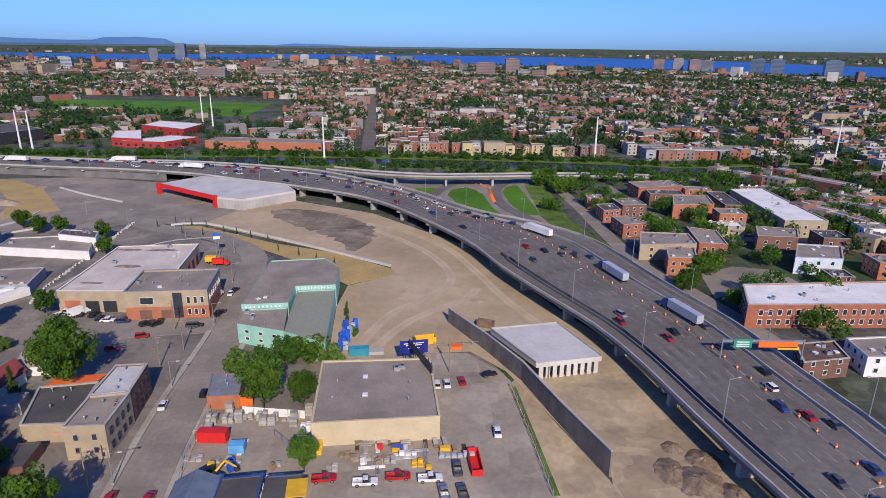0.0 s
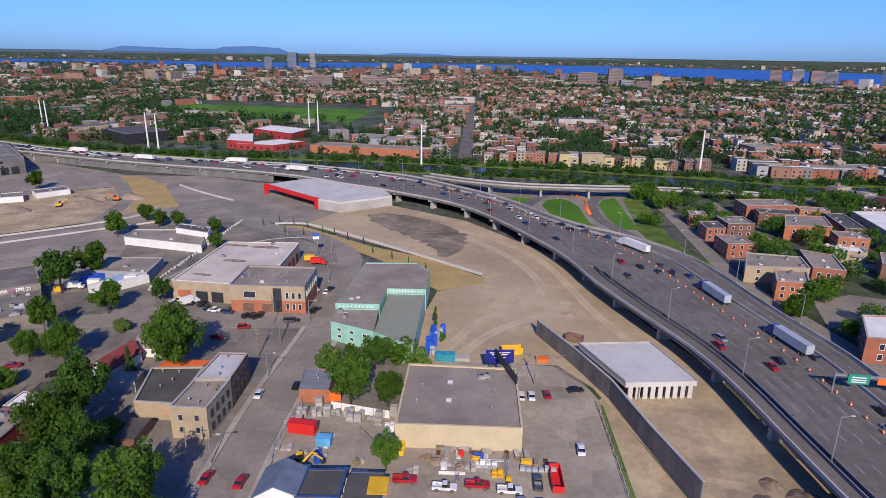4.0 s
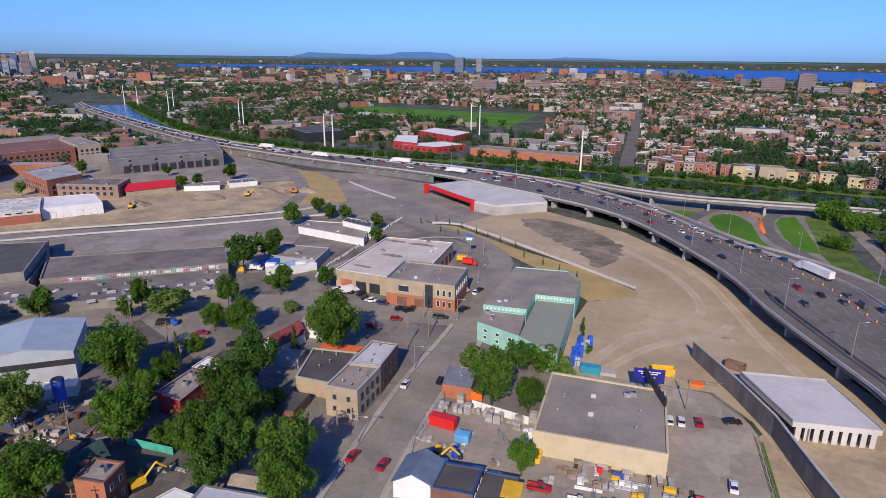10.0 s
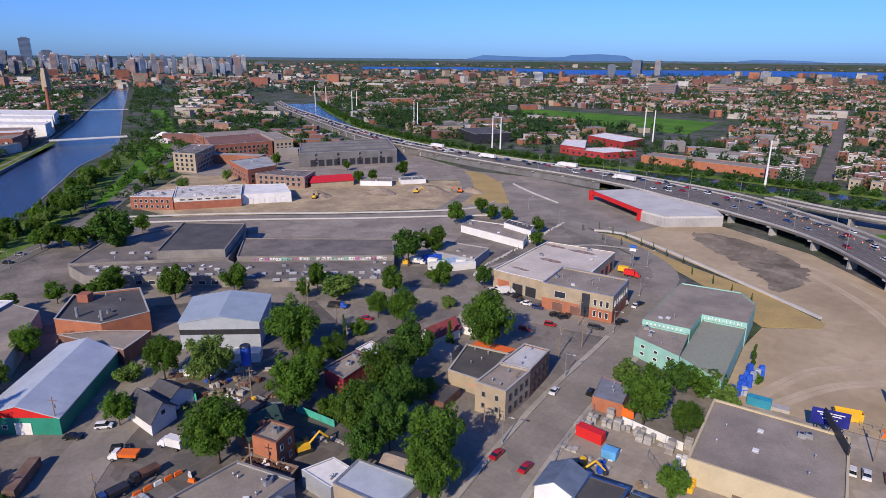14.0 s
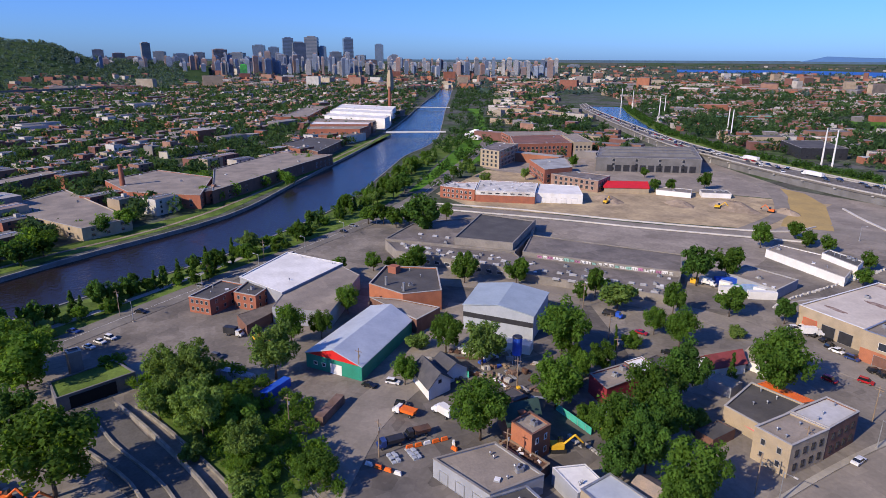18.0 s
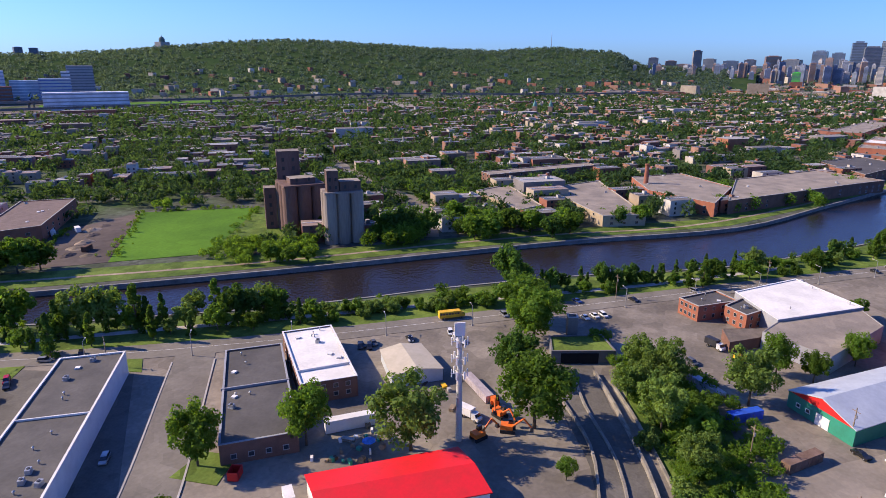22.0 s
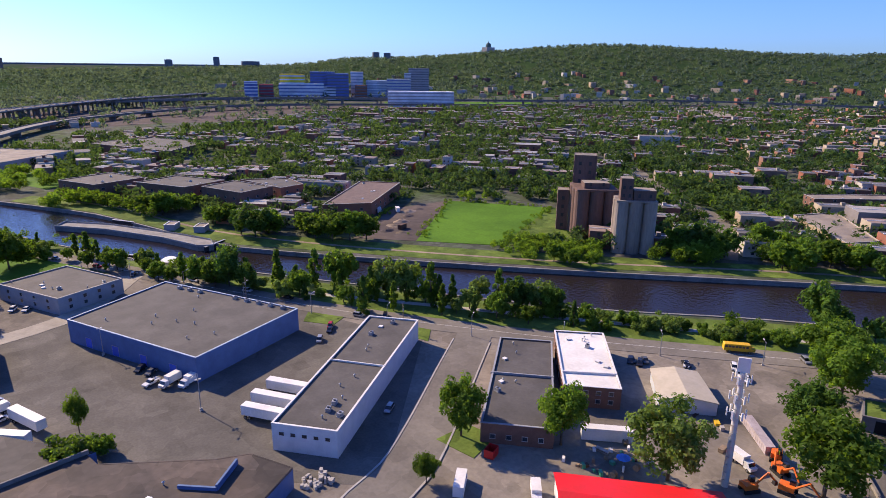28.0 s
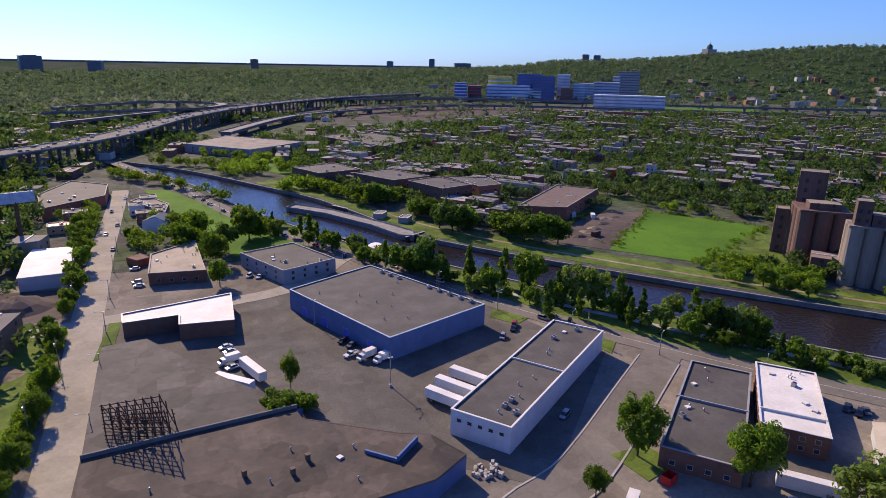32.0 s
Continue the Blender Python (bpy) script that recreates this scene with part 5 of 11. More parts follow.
def gabled(name, label, category, poly, eave, ridge, wall, roof, over=0.5, along_first=True, group="", gable=None):
    """A house or hall with a pitched roof over four corners; the ridge runs along side 0-1 or 1-2."""
    poly = ccw(poly)
    if not along_first:
        poly = poly[1:] + poly[:1]
    x, y = sum(p[0] for p in poly) / 4, sum(p[1] for p in poly) / 4
    t = thing(name, x, y, 0, label, category, group)
    A, B, C, D = [Vector((p[0] - x, p[1] - y)) for p in poly]
    m0, m1 = (A + D) / 2, (B + C) / 2
    mb = MB()
    mb.prism([tuple(A), tuple(B), tuple(C), tuple(D)], 0, eave)
    part("wall", mb, [wall], t)
    for p, q, m in ((D, A, m0), (B, C, m1)):
        mb = MB()
        off = (m0 - m1).normalized() * (-0.3 if m is m0 else 0.3)
        mb.solid([(*p, eave), (*q, eave), (*m, ridge - 0.05)], [(*(p + off), eave), (*(q + off), eave), (*(m + off), ridge - 0.05)])
        part("gable", mb, [gable or wall], t)
    e = (B - A).normalized() * over
    f = (D - A).normalized() * over
    s = (ridge - eave) / ((D - A).length / 2)
    for p, q, n0, n1 in ((A - e - f, B + e - f, m0 - e, m1 + e), (D - e + f, C + e + f, m0 - e, m1 + e)):
        mb = MB()
        lo = eave - s * over
        mb.solid([(*p, lo), (*q, lo), (*n1, ridge), (*n0, ridge)], [(*p, lo + 0.25), (*q, lo + 0.25), (*n1, ridge + 0.25), (*n0, ridge + 0.25)])
        part("roof", mb, [roof], t)
    return t


# beige warehouse with a yard
WH = [(-33, 154), (-3, 156.5), (0, 127.5), (-30, 124)]
t = building("warehouse", "beige panel warehouse with a flat grey gravel roof", "warehouse", WH, 6.4, BEIGE, GREYROOF, BEIGE, 0.35)
roof_things(t, [("hatch", -20, 146, 5), ("hatch", -19, 137, 5), ("pipe", -27, 143, 0), ("pipe", -27, 135, 0), ("pipe", -8, 143, 0), ("pipe", -8, 135, 0), ("unit", -12, 150, 5), ("unit", -10.5, 151, 5)], 6.05)
openings(t, WH, 1, 3, 3.2, 3.4, (0.1,), CORR, STEEL, "loading_door")
openings(t, WH, 0, 1, 1.2, 2.1, (0.1,), BEIGE, BEIGE, "door")

# teal building with painted parapets
TH = [(-68, 232), (-47, 236), (-40, 227), (-38, 207), (-52, 205), (-51, 190), (-66, 188)]
TLW = [(-66, 187.9), (-64, 177), (-48.2, 172), (-51.2, 189.9)]
TG = [(-51.4, 204.9), (-38.2, 206.8), (-34, 164), (-48, 171.9)]
t = building("workshop", "pale teal two-level workshop with grey and green felt roofs", "building", TH, 8.5, TEAL, GREYROOF, None, 0.4)
block(t, TLW, 6.8, TEAL, GREYROOF, None, 0.4)
block(t, TG, 6.8, TEAL, GREENROOF, None, 0.4)
for k, (n, e) in enumerate(((3, 0), (3, 2))):
    openings(t, TLW if k == 0 else TG, 1 if k == 0 else 2, n, 1.4, 1.1, (1.6, 4.0))
scatter_roof(t, TLW, 6.4, 5, 3)
scatter_roof(t, TH, 8.1, 4, 4)
o = t.location
# faded lettering on the parapet, as plain strokes
mb = MB()
rng = random.Random(4)
for i in range(11):
    k = 0.08 + i * 0.08
    x, y = -52 + 14 * k, 205 + 2 * k
    mb.box(x - o.x, y - 0.12 - o.y, 7.05, 0.22, 0.06, 1.1, 8)
    if i % 2:
        mb.box(x + 0.35 - o.x, y - 0.1 - o.y, 7.4 + 0.3 * rng.random(), 0.7, 0.06, 0.2, 8)
for i in range(9):
    k = 0.1 + i * 0.09
    x, y = -66 + 15 * k, 188 + 2 * k
    mb.box(x - o.x, y - 0.12 - o.y, 7.15, 0.5, 0.06, 0.6, 8)
tagged(part("graffiti", mb, [WHITEP], t), "faded dark and white graffiti strokes", "", "", "stuff")

# brown and beige garage building
BF = [(-110, 214), (-83, 217), (-80, 196), (-107, 193)]
BR = [(-137, 249), (-105, 254), (-100, 216), (-110.2, 214.8), (-108.2, 199.5), (-133.5, 199)]
t = building("garage_building", "beige and orange brick garage building with a grey flat roof", "building", BF, 10.4, BRICKBEIGE, GREYROOF, STEEL, 0.5, band=(0, 4.6, BRICKORANGE))
block(t, BR, 8.0, BRICKBEIGE, mat("cream_roof", (0.56, 0.5, 0.42), 0.9, (0.46, 0.4, 0.33), 0.1, 0.8, 0.3), WHITEP, 0.4)
openings(t, BF, 0, 3, 1.0, 2.3, (1.3, 5.6), span=(0.72, 0.97))
openings(t, BF, 0, 2, 4.0, 3.4, (0.1,), BRICKBROWN, STEEL, "garage_door", (0.1, 0.62))
openings(t, BF, 0, 1, 4.2, 2.4, (5.6,), span=(0.1, 0.42))
openings(t, BF, 0, 1, 2.8, 9.0, (0.4,), GLASS, DARKMET, "glass_entrance", (0.54, 0.72))
openings(t, BF, 1, 6, 1.2, 2.0, (5.8,))
openings(t, BR, 0, 1, 5.0, 4.2, (0.1,), BRICKORANGE, REDP, "garage_door", (0.08, 0.3))
# dark panels on the wall stand for the shade inside two open bays
openings(t, BR, 0, 2, 4.6, 4.2, (0.1,), DARKMET, STEEL, "open_bay", (0.34, 0.82), "bay with a dark panel for its shaded interior")
openings(t, BR, 3, 5, 3.4, 4.5, (0.2,), DARKMET, REDP, "garage_door", (0.1, 0.95))
scatter_roof(t, BF, 9.9, 11, 5)
scatter_roof(t, BR, 7.6, 4, 6)
o = t.location
for x, y, rx, ry in ((-131, 246, 6.5, 1.6), (-122, 226, 5.5, 1.8), (-117, 246, 7.5, 1.8), (-126, 208, 4.5, 1.3)):
    mb, rng = MB(), random.Random(int(x))
    mb.prism([(x - o.x + rx * math.cos(a * 0.35) * rng.uniform(0.75, 1.15), y - o.y + ry * math.sin(a * 0.35) * rng.uniform(0.7, 1.2)) for a in range(18)], 7.55, 7.606)
    part("roof_stain", mb, [mat("roof_rust_stain", (0.2, 0.12, 0.09), 0.9, (0.36, 0.28, 0.22), 0.5, 1.5, 0.4)], t, "dark rusty stain on the roof felt")

# two-storey beige brick row by the street
B1, B2 = [(-84, 118), (-75, 119), (-76, 133), (-85, 131)], [(-85, 131.2), (-76.1, 133.2), (-78, 147), (-86, 146)]
t = building("row_building", "two-storey beige brick building with a grey and a white roof", "building", B1, 8.7, BRICKBEIGE, GREYROOF, CONCRETE, 0.4)
block(t, B2, 8.9, BRICKBROWN, mat("pale_membrane", (0.5, 0.49, 0.47), 0.8, (0.4, 0.39, 0.37), 0.15, 1, 0.2), CONCRETE, 0.4)
openings(t, B1, 0, 2, 1.1, 1.7, (1.6, 5.0), frame_mat=CONCRETE)
openings(t, B1, 1, 4, 1.1, 1.8, (1.4, 5.0), frame_mat=DARKMET)
openings(t, B2, 1, 4, 1.1, 1.8, (1.4, 5.0), frame_mat=DARKMET)
scatter_roof(t, B1, 8.3, 3, 7, ("pipe",))
scatter_roof(t, B2, 8.5, 3, 8, ("pipe", "hatch"))
P = [(-98, 124), (-104, 141), (-90, 144), (-86.5, 125)]
t = building("annex_house", "low beige house with a grey roof and a pink awning", "house", P, 5.0, BRICKBEIGE, BLACKROOF, CONCRETE, 0.3)
openings(t, P, 0, 2, 1.2, 1.3, (1.2,))
scatter_roof(t, P, 4.7, 4, 9)
mb = MB()
mb.solid([(3, -9, 2.6), (7, -9, 2.6), (7, -7.6, 3.2), (3, -7.6, 3.2)], [(3, -9, 2.7), (7, -9, 2.7), (7, -7.6, 3.3), (3, -7.6, 3.3)])
part("awning", mb, [mat("pink_canvas", (0.6, 0.2, 0.18), 0.8)], t, "faded pink awning")
P = [(-104, 142), (-92, 145), (-91, 150), (-104, 148)]
building("lean_to", "low lean-to with an orange metal roof", "shed", P, 4.0, BRICKBROWN, ORANGEP, None, 0.1)
P = [(-125, 101), (-126, 114), (-118, 114), (-116, 100)]
# the red is darkened to put the wall's shade into its colour
t = building("town_house", "red painted town house darkened for shade, with a grey flat roof", "house", P, 6.0, mat("shaded_red_paint", (0.33, 0.035, 0.04), 0.8, (0.26, 0.03, 0.035), 0.4, 3, 0.3), GREYROOF, DULLWALL, 0.3)
openings(t, P, 2, 2, 1.0, 1.4, (1.2, 3.8))
scatter_roof(t, P, 5.7, 3, 10)
P = [(-127, 115), (-127.5, 122), (-120.5, 122), (-119.5, 115.2)]
t = building("town_house", "brick town house with a white membrane roof", "house", P, 6.0, BRICKBROWN, WHITEROOF, None, 0.3)
openings(t, P, 1, 2, 1.0, 1.4, (3.6,))
scatter_roof(t, P, 5.7, 2, 11)
t = gabled("cottage", "small white cottage with a red and grey gabled roof", "house", [(-123, 141), (-122, 155), (-115, 152), (-116.5, 139)], 3.6, 6.2, WHITEP, mat("red_shingle", (0.24, 0.05, 0.05), 0.9), 0.4)
openings(t, [(-123, 141), (-122, 155), (-115, 152), (-116.5, 139)], 3, 2, 0.9, 1.2, (1.2,), frame_mat=GREYWALL)
t = gabled("cottage", "small cottage with a pale grey roof", "house", quad(-116, 160, 8, 10, 10), 3.2, 5.2, WHITEP, GREYROOF, 0.4)
openings(t, quad(-116, 160, 8, 10, 10), 0, 2, 0.9, 1.2, (1.2,), frame_mat=GREYWALL)
P = [(-60, 139), (-63, 151), (-54, 151), (-52, 140)]
t = building("corner_shop", "low shop with a bright orange front wall and grey roof", "house", P, 4.0, BRICKORANGE, mat("slate_blue_roof", (0.2, 0.21, 0.24), 0.9), None, 0.2)
scatter_roof(t, P, 3.8, 3, 12, ("pipe",))
mb = MB()
mb.box(4.5, -5.1, 0.5, 8, 0.2, 3.2, 7)
part("painted_wall", mb, [ORANGEP], t, "orange painted wall")
# house at the yard's edge
P = [(-53, 97), (-54, 106), (-46, 107.5), (-45, 99)]
t = gabled("yard_house", "white gabled house with a slate blue roof", "house", P, 4.2, 6.4, WHITEP, mat("slate_blue_shingle", (0.13, 0.17, 0.23), 0.8), 0.4)
openings(t, P, 0, 1, 0.8, 0.9, (3.0,), frame_mat=GREYWALL)
P = [(-45, 98.6), (-45.6, 107.5), (-37, 109), (-36, 100)]
t = building("yard_house_wing", "low house wing with a dark felt roof and blue trim", "house", P, 4.0, BRICKBROWN, BLACKROOF, mat("dark_blue_trim", (0.03, 0.08, 0.22), 0.6), 0.2)
openings(t, P, 0, 3, 1.2, 1.5, (1.2,))
P = [(-35.5, 100), (-36.5, 109), (-29, 110), (-28, 101)]
t = building("yard_shed", "flat shed with an ochre awning and felt roof", "shed", P, 3.6, BLUEWALL, BLACKROOF, None, 0.2)
mb = MB()
mb.box(3, 0.4, 3.55, 4.2, 5.5, 0.2, 8)
part("awning", mb, [YELLOWP], t, "ochre awning")

# houses and workshops among the trees
P = [(-108, 45), (-108, 61), (-93, 65), (-92, 51)]
t = building("workshop", "flat grey-roofed workshop with grey walls", "building", P, 5.0, GREYWALL, GREYROOF, DULLWALL, 0.4)
openings(t, P, 3, 3, 2.6, 3.0, (0.1,), GREYWALL, STEEL, "garage_door")
scatter_roof(t, P, 4.6, 7, 13)
P = [(-92, 48), (-92, 60), (-78, 62), (-77, 46)]
t = building("workshop", "flat dark-roofed grey workshop building", "building", P, 4.4, GREYWALL, BLACKROOF, STEEL, 0.3)
scatter_roof(t, P, 4.1, 6, 14)
P = [(-95, 68.5), (-93, 76), (-85.5, 76), (-85.5, 68.5)]
t = building("workshop", "low workshop with a white roof", "building", P, 4.6, GREYWALL, WHITEROOF, None, 0.3)
scatter_roof(t, P, 4.3, 2, 15)
P = [(-85.2, 69), (-87, 78), (-71, 81), (-70, 71)]
t = building("workshop", "pale grey metal-roofed workshop", "building", P, 5.6, BRICKBEIGE, BLUEROOF, STEEL, 0.15)
openings(t, P, 0, 3, 1.2, 1.4, (1.4,))
P = [(-110, 66.5), (-112, 73), (-105, 74.5), (-103, 68)]
t = building("town_house", "orange brick house of two storeys with a flat roof", "house", P, 8.0, BRICKORANGE, GREYROOF, BRICKBROWN, 0.3)
openings(t, P, 0, 2, 0.9, 1.5, (1.4, 4.9))
openings(t, P, 1, 2, 0.9, 1.5, (1.4, 4.9))
roof_things(t, [("unit", -107, 71, 10)], 7.7)
t = gabled("town_house", "brick house with a dark green gabled roof and dormer", "house", [(-121, 69), (-120, 78.5), (-112.4, 76.5), (-112, 67)], 5.4, 8.4, BRICKBROWN, mat("green_shingle", (0.035, 0.075, 0.06), 0.9), 0.5)
mb = MB()
mb.box(2.6, -1.0, 5.6, 2.0, 1.8, 1.8)
part("dormer", mb, [BRICKORANGE], t, "small wooden dormer")
P = [(-109.5, 63.2), (-110.5, 66), (-98, 70), (-96.5, 66.3)]
t = building("roof_terrace", "low shed with scrap heaped on its roof", "shed", P, 3.0, BRICKBROWN, RUST, WOOD, 0.4)
o = t.location
rng = random.Random(7)
mb = MB()
for _ in range(40):
    k = rng.random()
    mb.box(-7 + 12 * k * 0.95 + rng.uniform(-0.8, 0.8), -2.0 + 3.6 * k + rng.uniform(-0.9, 0.9), 2.6, rng.uniform(0.3, 1.2), rng.uniform(0.3, 0.9), rng.uniform(0.2, 0.7), rng.uniform(0, 90), rng.choice((0, 0, 0, 1)))
part("scrap", mb, [RUST, WHITEP], t, "heaped rusty scrap")
P = [(-152, 57), (-151.5, 64), (-142, 65), (-139, 57)]
t = gabled("villa", "white house with a black gabled roof and arched window", "house", P, 4.0, 7.2, WHITEP, SHINGLE, 0.6, False)
openings(t, P, 0, 1, 1.0, 1.0, (4.0,), frame_mat=DARKMET)
openings(t, P, 1, 1, 1.0, 1.2, (1.6,), frame_mat=DARKMET)
t = gabled("villa_wing", "house wing with a black gabled roof", "house", quad(-150, 68, 8, 8, 8), 3.6, 6.2, WHITEP, SHINGLE, 0.5)
P = quad(-159, 83, 10, 6, 30)
t = building("shed", "white shed with a flat roof among the trees", "shed", P, 3.8, WHITEP, GREYROOF, None, 0.2)

t = gabled("shack", "small tan house with a rusty tin roof under the trees", "house", quad(-80, 85, 9, 7, 12), 3.2, 5.0, BRICKBEIGE, mat("old_tin_roof", (0.24, 0.2, 0.17), 0.8, (0.33, 0.25, 0.19), 0.5, 3, 0.4), 0.4)
openings(t, quad(-80, 85, 9, 7, 12), 0, 2, 0.9, 1.1, (1.2,))
for x, y, w, d, rot, h, wm, rm, lb in ((-116, 104, 6, 5, 8, 3.0, WOOD, BLACKROOF, "low timber shed with a felt roof"), (-111, 97, 7, 4, 8, 2.8, GREYWALL, BLUEROOF, "low grey shed with a tin roof"), (-97, 131, 6, 5, 10, 3.0, GREYWALL, BLUEROOF, "grey lean-to with a tin roof"), (-126, 129, 8, 6, 12, 3.4, BRICKBROWN, BLACKROOF, "brown garage with a felt roof"), (-110, 138, 7, 6, 12, 3.2, GREYWALL, GREYROOF, "grey garage with a gravel roof"), (-93, 116, 5, 9, 8, 3.0, BRICKBROWN, BLACKROOF, "long dark shed beside the row building"), (-157, 96, 10, 5, 45, 3.2, WHITEP, CORR, "white store shed with a tin roof"), (-134, 98, 7, 6, 30, 3.4, BRICKBROWN, BLACKROOF, "brown shed with a felt roof"), (-128, 78, 6, 5, 10, 3.2, BRICKBROWN, SHINGLE, "dark shed among the salvage")):
    building("shed", lb, "shed", quad(x, y, w, d, rot), h, wm, rm, None, 0.15)

# grey hangar, red and green hangar, brick works
P = [(-179, 87), (-196, 102), (-177, 121), (-160, 104)]
t = gabled("hangar", "pale blue-grey metal hangar with a low gabled roof", "hangar", P, 9.2, 11.2, CORR, mat("hangar_metal_roof", (0.36, 0.42, 0.45), 0.5, (0.31, 0.365, 0.395), 0.2, 1.2, 0.15, metal=0.1), 0.3, True)
o = t.location
mb = MB()
a, b = Vector((-179 - o.x, 87 - o.y)), Vector((-160 - o.x, 104 - o.y))
d = (b - a).normalized()
nrm = Vector((d.y, -d.x)) * 0.08
for lo, hi in ((5.0, 6.8),):
    p, q = a + nrm, b + nrm
    mb.solid([(*p, lo), (*q, lo), (*(q - nrm), lo), (*(p - nrm), lo)], [(*p, hi), (*q, hi), (*(q - nrm), hi), (*(p - nrm), hi)])
part("window_band", mb, [DARKMET], t, "dark band across the gable wall")
P = [(-173, 30), (-157, 43), (-183, 69), (-201, 60)]
t = gabled("hangar", "white metal-roofed hangar with red and green gable wall", "hangar", P, 4.8, 8.0, GREENP, BLUEROOF, 0.3, False, gable=REDP)
openings(t, P, 0, 1, 4.0, 3.2, (0.1,), WHITEP, WHITEP, "garage_door", (0.45, 0.65))
openings(t, P, 0, 2, 1.2, 1.2, (1.6,), span=(0.1, 0.4))
WR = [(-247, 19), (-273, 43), (-247, 62), (-222, 31.5)]
t = building("warehouse", "white-roofed warehouse by the canal road", "warehouse", WR, 7.0, GREYWALL, WHITEROOF, WHITEP, 0.2)
block(t, [(-223, 32), (-246, 61.5), (-232, 65), (-198, 44), (-211, 26)], 6.3, GREYWALL, GREYROOF, None, 0.2)
scatter_roof(t, WR, 6.8, 3, 21, ("pipe",))
P = [(-234, -1), (-248, 12), (-239, 20), (-227, 6)]
t = building("brick_office", "two-storey red brick office with a dark flat roof", "building", P, 6.2, BRICKRED, BLACKROOF, CONCRETE, 0.4)
for e in (0, 1, 2, 3):
    openings(t, P, e, 4, 1.0, 1.4, (1.0, 3.9), frame_mat=CONCRETE)
scatter_roof(t, P, 5.8, 3, 22)
P = [(-231.5, 15), (-244, 22.5), (-236, 31), (-224, 22)]
t = building("brick_office", "small red brick block with a grey roof", "building", P, 6.4, BRICKRED, BLACKROOF, CONCRETE, 0.4)
for e in (0, 3):
    openings(t, P, e, 3, 1.0, 1.4, (1.0, 3.9), frame_mat=CONCRETE)
scatter_roof(t, P, 6.0, 2, 23)
P = [(-214, 14), (-222, 30.8), (-211, 25.5), (-203, 16)]
building("loading_shed", "brown-roofed open loading shed", "shed", P, 4.0, BRICKBROWN, mat("brown_roof", (0.16, 0.13, 0.1), 0.9), None, 0.1)
P = [(-216, 64), (-234, 77), (-223, 96), (-198, 87), (-200, 72)]
t = building("brick_works", "orange brick works with a grey flat roof", "building", P, 8.0, BRICKORANGE, BLACKROOF, CONCRETE, 0.5)
block(t, [(-208, 61.5), (-201.2, 71.2), (-188, 82), (-181, 70)], 5.6, BRICKBROWN, GREYROOF, CONCRETE, 0.3)
scatter_roof(t, P, 7.5, 4, 24)
mb = MB()
o = t.location
for x, y in ((-204, 74), (-213, 70)):
    mb.tube((x - o.x, y - o.y, 4), (x - o.x, y - o.y, 11), 0.5, n=10)
part("chimney", mb, [STEEL], t, "pair of steel stacks")
mb = MB()
mb.box(-226 - o.x, 78 - o.y, 7.4, 4, 3.4, 3, 35)
part("roof_house", mb, [BRICKRED], t)

WORKROOF = mat("worn_gravel_roof", (0.19, 0.165, 0.14), 0.92, (0.125, 0.11, 0.096), 0.08, 1.2, 0.4, bump=0.3, mend=0.16)
# long low works with graffiti
WORNWHITE = mat("worn_white_membrane", (0.6, 0.575, 0.52), 0.8, (0.42, 0.4, 0.36), 0.15, 1.5, 0.4, mend=0.12)
P = [(-281, 93), (-303, 116), (-303, 149), (-287, 185), (-258, 164), (-237, 142)]
t = building("long_works", "long low grey works with flat gravel roofs", "building", P, 5.6, DULLWALL, WORKROOF, DULLWALL, 0.3)
block(t, [(-297, 155), (-271, 174), (-239, 142), (-259, 121)], 9.0, DULLWALL, BLACKROOF, DULLWALL, 0.4, z0=5.2)
block(t, [(-281, 92.8), (-237.2, 141.6), (-231, 140.8), (-217, 129.5), (-262, 92)], 4.8, DULLWALL, WORKROOF, DULLWALL, 0.3)
block(t, [(-258.2, 164.4), (-202, 211), (-183, 192), (-235, 145)], 5.6, DULLWALL, WORKROOF, DULLWALL, 0.3)
block(t, [(-212, 133), (-231, 141.4), (-235, 144.8), (-183, 191.8), (-166, 172)], 3.6, DULLWALL, WORKROOF, DULLWALL, 0.3)
openings(t, [(-281, 92.8), (-237.2, 141.6), (-231, 140.8), (-217, 129.5), (-262, 92)], 0, 10, 2.6, 1.5, (1.2,))
scatter_roof(t, [(-276, 94), (-237, 140), (-219, 129.5), (-262, 93)], 4.5, 16, 25, ("unit", "hatch"))
scatter_roof(t, [(-207, 127), (-235, 144), (-183, 191), (-168, 172)], 3.3, 16, 26, ("unit", "hatch"))
scatter_roof(t, P, 5.7, 8, 27)
o = t.location
rng = random.Random(9)
mb = MB()
for i in range(24):
    k = 0.12 + 0.86 * i / 24
    x, y = -235 + 52 * k + 0.14, 144.9 + 46.9 * k - 0.16
    w = rng.uniform(1.6, 2.6)
    mb.box(x - o.x, y - o.y, 3.75 + 0.2 * rng.random(), w, 0.12, rng.uniform(0.9, 1.4), 42, rng.choice((0, 0, 0, 0, 1, 3)))
    for q in range(3):
        f = (q - 1) * w * 0.3
        mb.box(x + f * 0.74 + 0.06 - o.x, y + f * 0.67 - 0.07 - o.y, 3.9 + 0.25 * rng.random(), 0.25, 0.06, rng.uniform(0.5, 0.9), 42, 2)
